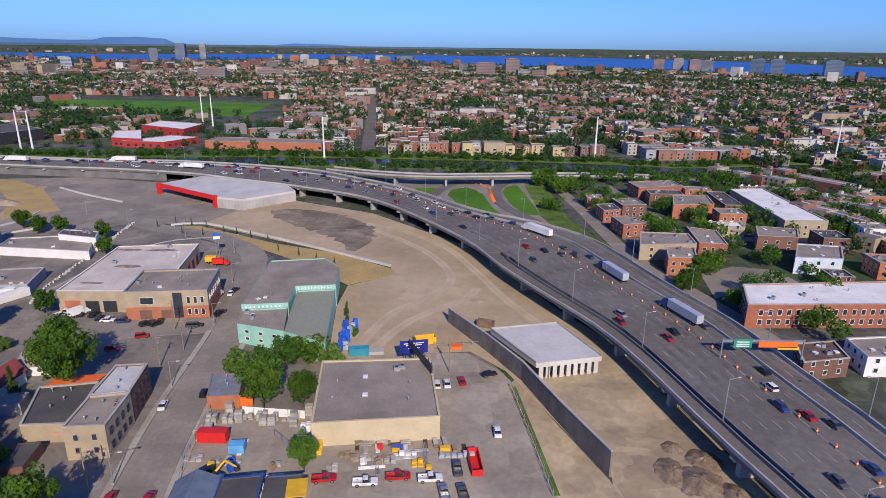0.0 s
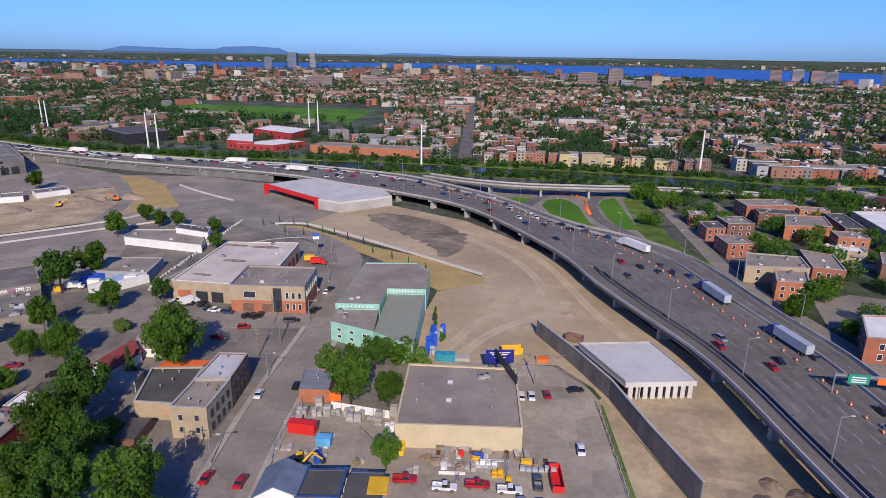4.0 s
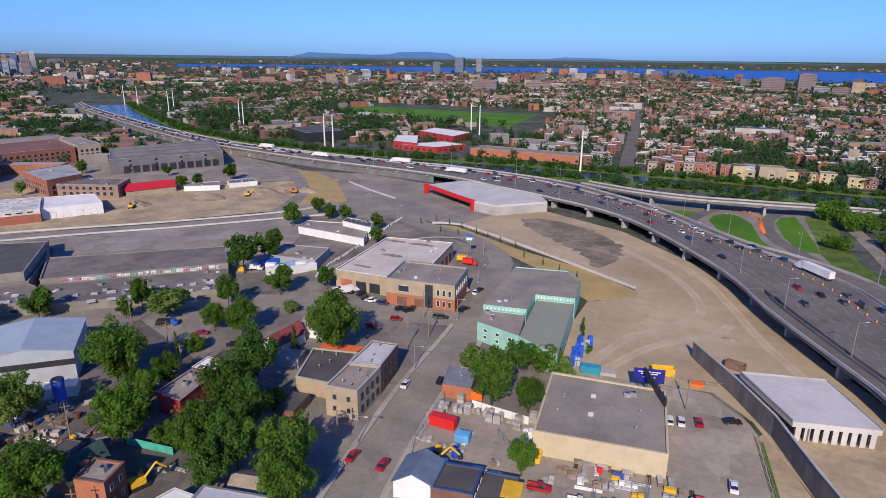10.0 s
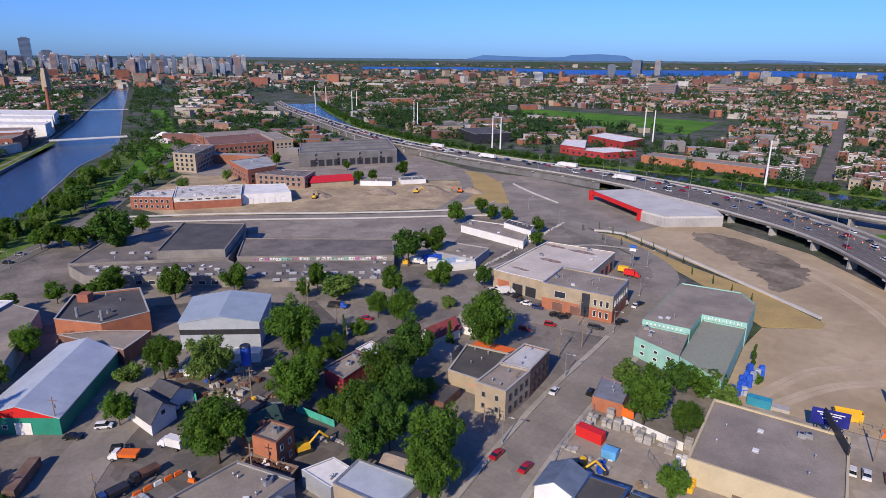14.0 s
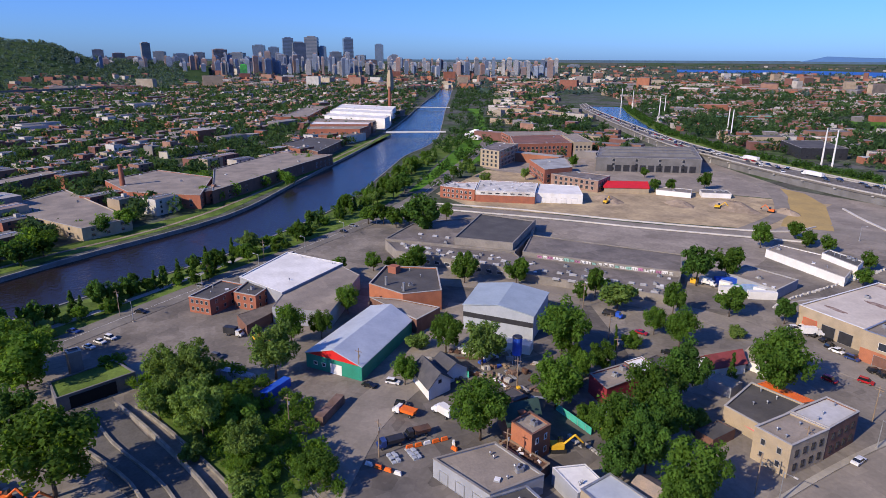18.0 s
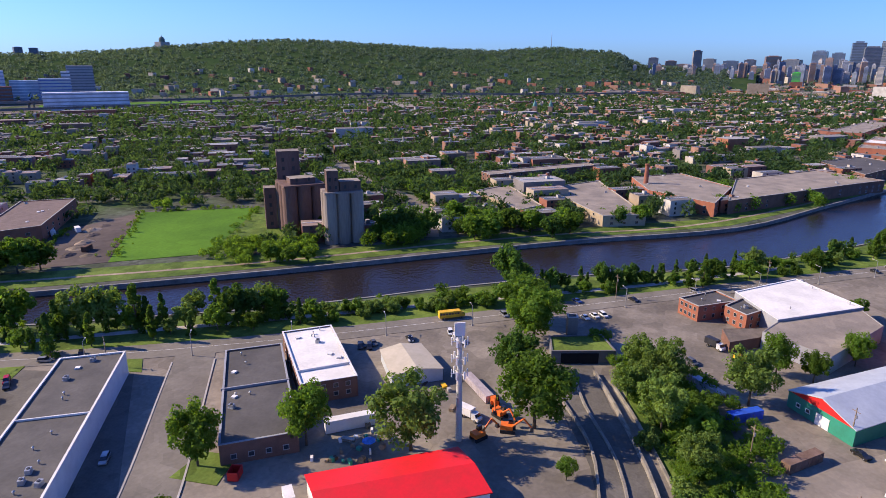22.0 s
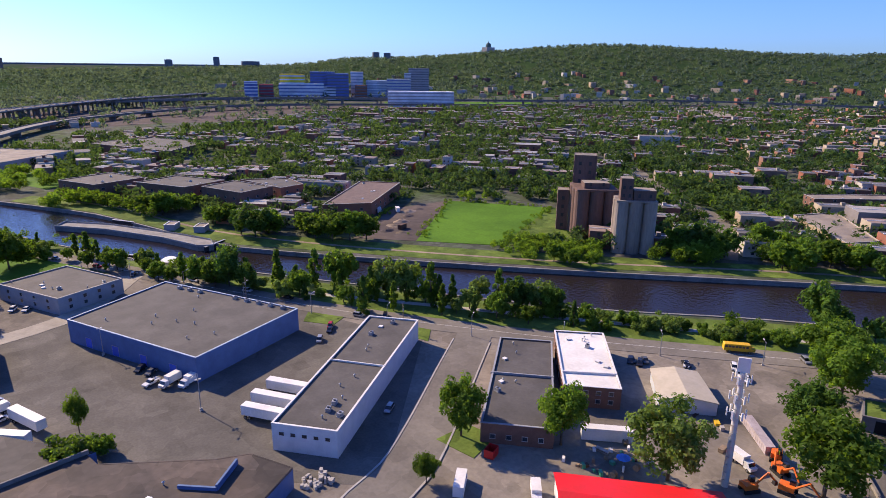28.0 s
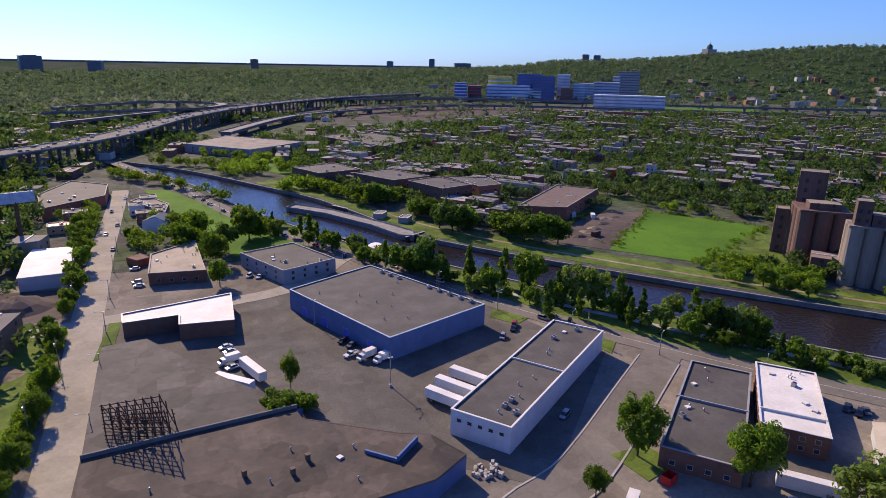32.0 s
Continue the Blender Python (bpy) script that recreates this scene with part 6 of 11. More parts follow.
for ax, ay, bx, by, n, z in ((-214, 141, -174, 177, 9, 3.3), (-205, 138, -170, 171, 7, 3.3), (-274, 97, -226, 133, 9, 4.5), (-262, 98, -222, 128, 7, 4.5), (-285, 110, -262, 130, 4, 5.3)):
    for i in range(n):
        k = (i + 0.5 + rng.uniform(-0.2, 0.2)) / n
        sk = MB()
        sk.box(ax + (bx - ax) * k - o.x, ay + (by - ay) * k - o.y, z, rng.uniform(2.2, 3.4), 1.5, 0.7, 42, 0, 1, taper=0.92)
        part("skylight", sk, [GREYWALL, WORNWHITE], t)
tagged(part("graffiti", mb, [WHITEP, TEAL, DARKMET, mat("pink_paint", (0.5, 0.2, 0.35), 0.8)], t), "bright graffiti band along the upper wall", "", "", "stuff")
P = [(-383, 168), (-393, 182), (-383, 197), (-362, 184)]
t = building("brick_office", "red brick office of two storeys with white cornice", "building", P, 8.0, BRICKRED, WORNWHITE, WHITEP, 0.3)
for e in range(4):
    openings(t, P, e, 7, 1.5, 1.9, (1.0, 4.4))
scatter_roof(t, P, 7.7, 8, 33)
P = [(-361, 184.2), (-393, 204), (-367, 237), (-339, 217)]
t = building("brick_hall", "long red brick hall with a pale sawtooth roof", "building", P, 7.6, BRICKRED, WORNWHITE, WHITEP, 0.2, band=(4.9, 7.5, WORNWHITE))
for e in range(4):
    openings(t, P, e, 7, 2.8, 0.9, (5.7,), DARKMET, WHITEP)
scatter_roof(t, P, 7.4, 14, 31, ("hatch", "unit", "pipe"))
block(t, [(-342.8, 219.9), (-369.5, 240), (-352, 261), (-326, 246)], 6.6, WHITEP, WHITEROOF, None, 0.2)
openings(t, [(-342.8, 219.9), (-369.5, 240), (-352, 261), (-326, 246)], 3, 4, 3.4, 3.6, (0.1,), WHITEP, STEEL, "garage_door")
openings(t, [(-342.8, 219.9), (-369.5, 240), (-352, 261), (-326, 246)], 0, 3, 3.2, 3.6, (0.1,), WHITEP, STEEL, "garage_door")
OLDTAR = mat("old_tar_roof", (0.13, 0.115, 0.105), 0.9, (0.2, 0.17, 0.15), 0.12, 1.0, 0.4, mend=0.2)
RUSTROOF = mat("red_primed_roof", (0.22, 0.095, 0.065), 0.9, (0.15, 0.085, 0.065), 0.1, 1.0, 0.4, mend=0.15)
PALEROOF = mat("pale_old_roof", (0.34, 0.35, 0.34), 0.85, (0.25, 0.25, 0.24), 0.1, 1.0, 0.3, mend=0.12)
gabled("low_building", "long low brick shed with a bright red metal roof", "building", [(-351, 283), (-336, 311), (-357, 325), (-372, 299)], 3.8, 6.2, BRICKBEIGE, REDP, 0.6)
for nm, lb, P, h, w_, r_ in (
        ("old_factory", "weathered beige factory ruin of four storeys with empty windows", [(-489, 254), (-469, 262), (-506, 303), (-523, 289)], 15.5, BRICKBEIGE, OLDTAR),
        ("old_factory", "large old red brick factory of four storeys", [(-515, 304), (-503, 362), (-562, 388), (-576, 334)], 14, BRICKRED, RUSTROOF),
        ("old_factory", "beige brick factory wing with tall windows", [(-502.5, 364), (-497, 382), (-555, 406), (-561.5, 390)], 14.5, BRICKBEIGE, GREYROOF),
        ("old_factory", "long red brick mill behind the old factory", [(-585, 338), (-570, 404), (-602, 416), (-620, 348)], 13, BRICKRED, GREYROOF),
        ("old_factory", "old brick mill with a pale roof", [(-440, 275), (-394, 260), (-395, 286), (-439, 309)], 11.5, BRICKRED, PALEROOF),
        ("old_factory", "derelict grey and pink brick works with broken windows", [(-391, 264), (-353, 279), (-366, 300), (-392, 288)], 8.5, OLDBRICK, OLDTAR),
        ("long_shed", "long dark foundry shed with a grey metal roof", [(-428, 334), (-383, 409), (-445, 462), (-480, 378)], 12, DARKCON, mat("grey_tin_roof", (0.17, 0.165, 0.165), 0.8, (0.12, 0.115, 0.11), 0.08, 0.6, 0.3)),
        ("low_building", "low white sheds beside the earth lot", [(-331, 313), (-312, 327), (-322, 338), (-340, 322)], 3.6, WHITEP, GREYROOF),
        ("low_building", "low white shed with a blue front", [(-311, 336), (-300, 352), (-311, 360), (-321, 344)], 3.4, WHITEP, DARKCON),
        ("low_building", "long low white building", [(-196, 259), (-199, 272), (-164, 279), (-153, 254)], 4.0, WHITEP, GREYROOF),
        ("low_building", "white two-storey block with flat roof", [(-176, 271), (-178, 279), (-160, 276), (-156, 266)], 6.4, WHITEP, BLACKROOF),
        ("low_building", "grey-roofed low building beside the trees", [(-178, 212), (-182, 229), (-159, 233), (-154, 214)], 4.2, GREYWALL, GREYROOF)):
    t = building(nm, lb, "building", P, h, w_, r_, CONCRETE, 0.3)
    if nm == "old_factory" or h > 5.5:
        for e in range(4):
            openings(t, P, e, max(3, int(math.dist(ccw(P)[e], ccw(P)[(e + 1) % 4]) / 4.6)) if nm == "old_factory" else 4, 2.2, 2.3, tuple(1.4 + 3.6 * i for i in range(max(1, int((h - 1) / 3.6)))), frame_mat=CONCRETE)
    if nm == "long_shed":
        # the shed's open bays are dark panels in place of inner shade
        for e in (0, 1, 2, 3):
            openings(t, P, e, 11, 5.2, 5.6, (0.2,), DARKMET, DARKCON, "bay_opening", (0.1, 0.96))
        o = t.location
        for k in (0.25, 0.5, 0.75):
            mb = MB()
            mb.box((-405 + (-462 + 405) * k) - o.x, (372 + (420 - 372) * k) - o.y, 11.6, 84, 7, 2.4, 60, taper=0.85)
            part("roof_monitor", mb, [DARKCON], t, "raised ridge vent of the shed")
    scatter_roof(t, P, h - 0.3, 4, int(h * 7))

# north yard: blue warehouse, long white workshop and their neighbours
LW = [(-106, -170), (-117, -156), (-59.5, -115), (-49, -128.5)]
t = building("workshop", "long white workshop with a dark tar roof and white edge", "building", LW, 7.6, mat("white_metal_cladding", (0.6, 0.61, 0.62), 0.6, (0.52, 0.53, 0.55), 0.3, 2, 0.12), BLACKROOF, WHITEP, 0.35)
openings(t, LW, 0, 5, 1.0, 0.8, (4.6,), frame_mat=DARKMET)
openings(t, LW, 2, 6, 1.0, 0.8, (4.6,), frame_mat=DARKMET)
roof_things(t, [("pipe", -60, -123, 0), ("unit", -63, -125, 40), ("unit", -66, -127, 40), ("pipe", -69, -128, 0), ("unit", -64, -121, 20), ("pipe", -72, -134, 0), ("pipe", -78, -136, 0), ("unit", -98, -157, 30), ("hatch", -104, -160, 35), ("unit", -109, -160, 30), ("pipe", -92, -150, 0), ("pipe", -90, -148, 0)], 7.25)
o = t.location
mb = MB()
mb.box(-83 - o.x, -142.5 - o.y, 7.3, 0.35, 17.2, 0.5, 36)
part("parapet", mb, [WHITEP], t)
BL = [(-24, -230), (-62, -249), (-89, -190), (-47, -174)]
t = building("warehouse", "large blue warehouse with a dark tar roof", "warehouse", BL, 8.3, BLUEWALL, BLACKROOF, mat("pale_blue_trim", (0.4, 0.5, 0.6), 0.6), 0.3)
spots = [("unit", -64 - 2.2 * i, -238 + 4.6 * i, 25) for i in range(3)] + [("unit", -76 - 2.3 * i, -214 + 5.0 * i, 25) for i in range(5)] + [("pipe", x, y, 0) for x, y in ((-48, -215), (-45, -209), (-52, -206), (-56, -200), (-50, -190), (-58, -188), (-34, -222), (-66, -224), (-60, -212))]
roof_things(t, spots, 8.0)
openings(t, BL, 3, 4, 3.0, 3.4, (0.3,), BLUEP, STEEL, "loading_door")
for nm, lb, P, h, w_, r_, cp in (
        ("workshop", "windowless brick workshop with a bright white roof", [(35, -231), (-3, -240), (-2, -212), (16, -214), (16, -223), (34, -222)], 6.0, BRICKBROWN, WHITEROOF, WHITEP),
        ("office_block", "grey-blue two-storey office block", [(-11, -292), (-37, -302), (-51, -269), (-26, -259)], 6.6, GREYWALL, BLACKROOF, CONCRETE),
        ("workshop", "low brick workshop with a stained tan roof", [(28, -307), (8, -325), (5, -274), (28, -277)], 5.6, BRICKBROWN, mat("tan_roof", (0.4, 0.34, 0.26), 0.9, (0.27, 0.22, 0.17), 0.1, 1, 0.3), CONCRETE),
        ("low_building", "red brick building at the street's end", [(101, -468), (88, -517), (62, -495), (60, -453), (91, -421)], 7, BRICKRED, BLACKROOF, CONCRETE),
        ("low_building", "small brick block with a pale roof", [(44, -435), (35, -450), (21, -418), (23, -395)], 6, BRICKBROWN, GREYROOF, CONCRETE),
        ("workshop", "brown brick workshop with a dark tar roof", [(-132, -131), (-143, -118), (-103, -84), (-91, -98)], 5.7, BRICKBROWN, BLACKROOF, GREYWALL),
        ("workshop", "two-storey brick building with a white membrane roof", [(-149, -122), (-160, -110), (-132, -84), (-121.5, -96)], 6.5, BRICKBROWN, WHITEROOF, WHITEP)):
    t = building(nm, lb, "building", P, h, w_, r_, cp, 0.35)
    for e in range(0 if "windowless" in lb else 4):
        openings(t, P, e, 4, 1.3, 1.4, (1.4, 4.0) if h > 6.2 else (1.4,), frame_mat=CONCRETE)
    scatter_roof(t, P, h - 0.35, 0 if "windowless" in lb else 8, int(h * 13 + P[0][0]), ("pipe", "pipe", "unit", "hatch"))
    for key, (ax, ay), (bx, by) in (("brown brick workshop", (-112, -115.5), (-124, -101.5)), ("membrane roof", (-127.5, -101.5), (-138.5, -90))):
        if key in lb:
            mb = MB()
            mb.box((ax + bx) / 2 - t.location.x, (ay + by) / 2 - t.location.y, h - 0.4, math.dist((ax, ay), (bx, by)), 0.4, 0.75, math.degrees(math.atan2(by - ay, bx - ax)))
            part("parapet", mb, [cp], t)
t = gabled("shed", "tan metal shed with pale blue walls", "shed", [(-154, -88), (-163, -78), (-150, -65), (-140, -77)], 3.8, 5.0, BLUEROOF, mat("tan_metal", (0.5, 0.44, 0.33), 0.7, (0.43, 0.38, 0.28), 0.2, 1, 0.15), 0.3, False)
t = gabled("hall", "long hall with a bright red metal roof", "hall", [(-90, -73), (-112, -46), (-100, -34), (-79, -62)], 5.2, 6.6, WHITEP, REDROOF, 0.4, True)
P = [(-58, -88), (-62, -83), (-52, -72), (-47, -78)]
t = gabled("hall", "small hall with a bright red metal roof", "hall", P, 4.4, 5.6, WHITEP, REDROOF, 0.4)
t = gabled("hangar", "white round-edged metal hangar", "hangar", [(77, -286), (79, -330), (63, -330), (58, -288)], 6.0, 8.0, CORR, WHITEROOF, 0.3, False)
t = gabled("house", "blue-roofed old house beside the street", "house", quad(26, -376, 12, 14, 70), 6, 9, WHITEP, mat("blue_shingle", (0.08, 0.12, 0.2), 0.8), 0.4)
P = [(39, -313), (33, -318), (28.4, -310), (34, -306)]
building("shed", "small dark red shed", "shed", P, 3.4, BRICKRED, BRICKBROWN, None, 0.1)
# derelict roof with the sign frame
FR = [(39, -206), (26, -208), (5, -173), (-14, -147), (37, -142)]
t = building("old_depot", "derelict depot with a patched dark tar roof", "building", FR, 5.0, BLUEWALL, mat("patched_tar", (0.054, 0.049, 0.046), 0.85, (0.096, 0.086, 0.077), 0.06, 0.6, 0.4, mend=0.3), None, 0.02)
BD = [(37, -141.5), (-12, -146.5), (-13, -141), (-34, -126), (-41, -123), (-46, -112), (-36, -106), (-14, -104), (2, -96), (37, -90)]
t2 = building("old_depot", "old blue-walled depot with a brown tar roof", "building", BD, 5.6, DEPOTWALL, mat("brown_tar", (0.088, 0.068, 0.055), 0.88, (0.045, 0.038, 0.035), 0.07, 0.6, 0.45, mend=0.3), None, 0.05, band=(0.0, 5.0, BLUEWALL))
o = t2.location
roof_things(t2, [("pipe", -8, -128, 0), ("pipe", -2, -118, 0), ("pipe", 22, -124, 0), ("pipe", -20, -112, 0), ("hatch", -18, -121, 30), ("hatch", 24, -104, 10), ("pipe", -22, -124, 0)], 5.55)
STUBM = mat("roof_stub", (0.1, 0.07, 0.05), 0.9, (0.15, 0.1, 0.07), 0.6, 3, 0.3)
for x, y in ((3, -122), (-7, -119), (-11, -123), (14, -112), (28, -118)):
    mb = MB()
    mb.box(x - o.x, y - o.y, 5.5, 1.0, 0.9, 1.5, 12)
    mb.box(x - o.x, y - o.y, 7.0, 1.2, 1.1, 0.2, 12)
    part("roof_stub", mb, [STUBM], t2, "dark brick roof stub with a cap")
for (x0, y0), (x1, y1), h_, m_ in (((37, -141.6), (-12.5, -146.6), 1.1, DARKCON), ((-24, -121), (-30, -115), 0.9, BLUEWALL), ((-30, -115), (-37, -121), 1.5, BLUEWALL), ((-8, -110), (14, -101), 0.4, RUST)):
    mb = MB()
    mb.box((x0 + x1) / 2 - o.x, (y0 + y1) / 2 - o.y, 5.5, math.dist((x0, y0), (x1, y1)), 0.5, h_, math.degrees(math.atan2(y1 - y0, x1 - x0)))
    part("parapet", mb, [m_], t2, "blue-painted roof upstand" if m_ is BLUEWALL else "")


def sign_frame(x, y, z, w, h, d, rot):
    """A rusty lattice left from an old roof sign: two rows of posts, rails and struts, climbing towards one end."""
    t = thing("rooftop_billboard", x, y, z, "rusty steel lattice frame of an old roof sign", "billboard", rot=rot)
    for i in range(8):
        u = -w / 2 + w * i / 7
        top = h * (0.72 + 0.28 * i / 7)
        for v, k in ((0, 1.0), (d * 0.5, 0.75), (d, 0.45)):
            mb = MB()
            mb.tube((u, v, 0), (u, v * 0.8, top * k), 0.15, n=6)
            part("post", mb, [RUST], t)
        mb = MB()
        mb.tube((u, d, 0), (u, 0.1, top * 0.95), 0.12, n=6)
        mb.tube((u, d * 0.5, 0), (u, 0, top * 0.5), 0.1, n=6)
        part("strut", mb, [RUST], t)
    for k in range(9):
        q = (k + 0.6) / 9
        mb = MB()
        mb.tube((-w / 2 - 0.4, 0, h * 0.72 * q), (w / 2 + 0.4, 0, h * q), 0.13, n=6)
        part("rail", mb, [RUST], t)
        if k < 6:
            mb = MB()
            mb.tube((-w / 2, d * 0.48, h * 0.54 * q), (w / 2, d * 0.48, h * 0.75 * q), 0.1, n=6)
            part("rail", mb, [RUST], t)
    for k in range(7):
        mb = MB()
        u = -w / 2 + w * k / 7
        mb.tube((u, 0, h * (0.3 if k % 2 else 0.65)), (u + w / 7, 0, h * (0.7 if k % 2 else 0.32)), 0.09, n=6)
        mb.tube((u, d, 0.1), (u + w / 7, d, h * 0.3), 0.09, n=6)
        part("brace", mb, [RUST], t)
    for u, zz, m in ((1.2, 1.4, DIRT), (-1.6, 2.2, RUST), (2.6, 4.2, RUST)):
        mb = MB()
        mb.box(u, 0.25, zz, 1.8, 0.15, 1.0, 3)
        part("sheet", mb, [m], t, "torn remains of the sign's sheets")
    return t


sign_frame(26, -147, 4.95, 14.5, 12.5, 6, 155)

# silos across the canal
def silo_block(label, a, b, n, h, depth_rows, material, head):
    t = thing("grain_silo", a[0], a[1], 0, label, "silo")
    A, B = Vector(a), Vector(b)
    u = (B - A).normalized()
    w = Vector((u.y, -u.x))
    if w.dot(A) < 0:
        w = -w
    r = (B - A).length / n / 2
    for j in range(depth_rows):
        for i in range(n):
            mb = MB()
            c = u * (r + 2 * r * i) + w * (r + 2 * r * j)
            mb.tube((c.x, c.y, 0), (c.x, c.y, h), r * 1.02, n=18)
            part("silo_tube", mb, [material], t)
    mb = MB()
    c = u * (r * n) + w * (r * depth_rows)
    ang = math.degrees(math.atan2(u.y, u.x))
    mb.box(c.x, c.y, h, 2 * r * n * 0.96, 2 * r * depth_rows * 0.96, 0.9, ang)
    part("silo_cap", mb, [material], t)
    for fx, fy, sx, sy, z0, z1, m in head:
        mb = MB()
        p = u * (2 * r * n * fx) + w * (2 * r * depth_rows * fy)
        mb.box(p.x, p.y, z0, sx, sy, z1 - z0, ang, 0, 1)
        part("head_house", mb, [m, GREYROOF], t, "ruined head house with empty openings")
        # dark boxes on the wall stand for shade behind the empty windows
        mw = MB()
        for k in range(max(1, int((z1 - z0) / 4.5))):
            for q in (-0.25, 0.25):
                e = p + u * (sx * q) - w * (sy / 2 + 0.03)
                mw.box(e.x, e.y, z0 + 1.4 + 4.2 * k, 1.2, 0.15, 1.8, ang)
        part("opening", mw, [DARKMET], t, "dark boxes for the shade in empty windows")
    return t


silo_block("dark brown clay-tile grain silos, derelict", (-268, -206), (-286, -190), 3, 27, 3, SILOBRICK, [(0.5, 0.4, 14, 10, 27.9, 31, SILOBRICK)])
silo_block("pale weathered concrete grain silos with a ruined head house", (-261, -176), (-275, -160), 3, 27, 2, SILO, [(0.25, 0.4, 6, 7, 27.9, 39, SILOBRICK), (0.68, 0.5, 11, 9, 27.9, 33, SILOBRICK)])
P = [(-285, -222), (-293, -212), (-302, -219), (-294, -229)]
t = building("silo_tower", "tall dark ruined silo tower", "silo", P, 44, SILOBRICK, GREYROOF, None, 0.2)
# tower openings are dark panels for the shade inside
for e in range(4):
    openings(t, P, e, 2, 1.4, 2.2, tuple(8 + 5 * i for i in range(7)), DARKMET, SILOBRICK, "opening")
P = [(-277, -226), (-281, -221), (-288, -227), (-284, -232)]
t = building("silo_tower", "dark ruined conveyor tower", "silo", P, 24, SILOBRICK, GREYROOF, None, 0.2)
# same dark panels for the shade in the conveyor tower
for e in range(4):
    openings(t, P, e, 1, 1.6, 2.2, (2, 8, 13, 18), DARKMET, SILOBRICK, "opening")

# works along the far bank
for lb, P, h, w_, r_ in (
        ("low tan works with a grey flat roof", [(-404, -142), (-435, -128), (-375, -88), (-357, -98)], 6, BRICKBEIGE, GREYROOF),
        ("low brick works with a grey gravel roof", [(-427, -98), (-473, -67), (-370, -24), (-356, -47)], 7, BRICKBEIGE, GREYROOF),
        ("long brick apartment block with a white gable", [(-460, -157), (-542, -87), (-528, -78), (-448, -146)], 10, BRICKBROWN, GREYROOF),
        ("brick factory with a tall chimney", [(-487, -44), (-520, -10), (-472, 26), (-409, 14), (-438, -28)], 9, BRICKRED, GREYROOF),
        ("wide grey-roofed works by the canal", [(-420, 22), (-522, 111), (-546, 134), (-580, 93), (-508, 30)], 9, BRICKBROWN, GREYROOF),
        ("dark wide works by the canal", [(-645, 105), (-695, 148), (-655, 174), (-578, 128)], 8, BRICKBROWN, BLACKROOF),
        ("brown-roofed brick hall beside the yard", [(-246, -388), (-266, -365), (-209, -319), (-182, -333)], 9, BRICKRED, mat("brown_gravel", (0.17, 0.12, 0.1), 0.9)),
        ("brick condominium block of four storeys", [(-109, -458), (-140, -470), (-160, -430), (-128, -420)], 13, BRICKBROWN, BLACKROOF),
        ("brick condominium block with balconies", [(-138, -416), (-165, -425), (-176, -388), (-150, -380)], 13, BRICKBROWN, BLACKROOF),
        ("brick condominium block behind the trees", [(-172, -432), (-202, -416), (-199, -388), (-180, -385)], 12, BRICKRED, BLACKROOF),
        ("brick condominium block near the lock", [(-70, -505), (-107, -518), (-120, -480), (-85, -470)], 12, BRICKBROWN, BLACKROOF),
        ("wide low school building", [(9, -710), (-38, -779), (-116, -698), (-51, -644)], 9, GREYWALL, GREYROOF),
        ("wide low brick building near the interchange", [(-142, -749), (-204, -786), (-246, -692), (-188, -637)], 9, BRICKBROWN, BLACKROOF),
        ("red brick loft building with pale balconies", [(-731, 151), (-760, 160), (-737, 228), (-707, 208)], 13, BRICKRED, GREYROOF),
        ("red brick loft building behind the courtyard", [(-768, 163), (-800, 174), (-765, 240), (-741, 229)], 14.5, BRICKRED, WHITEROOF),
        ("long red brick loft building with a pale roof", [(-806, 176), (-851, 191), (-794, 256), (-770, 244)], 13.5, BRICKBROWN, GREYROOF),
        ("white terraced apartment row with balconies", [(-880, 208), (-920, 224), (-836, 290), (-801, 271)], 15, WHITEP, WHITEROOF),
        ("white terraced apartment row with set-back roofs", [(-930, 229), (-975, 247), (-890, 312), (-848, 296)], 17, WHITEP, WHITEROOF),
        ("white terraced apartment row near the chimney", [(-986, 252), (-1062, 283), (-976, 350), (-904, 318)], 17, WHITEP, WHITEROOF),
        ("long red brick mill behind the apartment rows", [(-900, 150), (-1090, 232), (-1080, 262), (-890, 186)], 13, BRICKRED, GREYROOF),
        ("orange market hall beside the canal", [(-1740, 660), (-1850, 720), (-1870, 790), (-1760, 740)], 16, BRICKORANGE, BRICKRED),
        ("long cream brick building", [(-1310, -700), (-1130, -560), (-1160, -520), (-1340, -660)], 9, BRICKBEIGE, GREYROOF)):
    t = building("works" if "works" in lb else "block", lb, "building", P, h, w_, r_, CONCRETE, 0.4, "buildings along the far bank")
    n_f = max(1, int(h / 3.3))
    for e in range(len(P)):
        q = ccw(P)
        el = math.dist(q[e], q[(e + 1) % len(P)])
        nx, ny = q[(e + 1) % len(P)][1] - q[e][1], q[e][0] - q[(e + 1) % len(P)][0]
        if nx * -q[e][0] + ny * -q[e][1] > 0:
            openings(t, P, e, min(6, max(2, int(el / 8))), 1.8, 1.6, tuple(1.4 + 3.1 * i for i in range(min(n_f, 3))), frame_mat=CONCRETE)
    scatter_roof(t, P, h - 0.4, 5, int(h * 17 - P[0][0]))
t = thing("chimney", -466, -32, 0, "round red brick factory chimney", "chimney")
mb = MB()
mb.tube((0, 0, 0), (0, 0, 22), 2.0, 1.4, 14)
mb.tube((0, 0, 22), (0, 0, 22.8), 1.7, 1.7, 14)
part("shaft", mb, [BRICKRED], t)
t = thing("chimney", -1040, 362, 0, "tall red brick factory chimney", "chimney")
mb = MB()
mb.tube((0, 0, 0), (0, 0, 44), 3.0, 2.1, 14)
part("shaft", mb, [BRICKRED], t)
mb = MB()
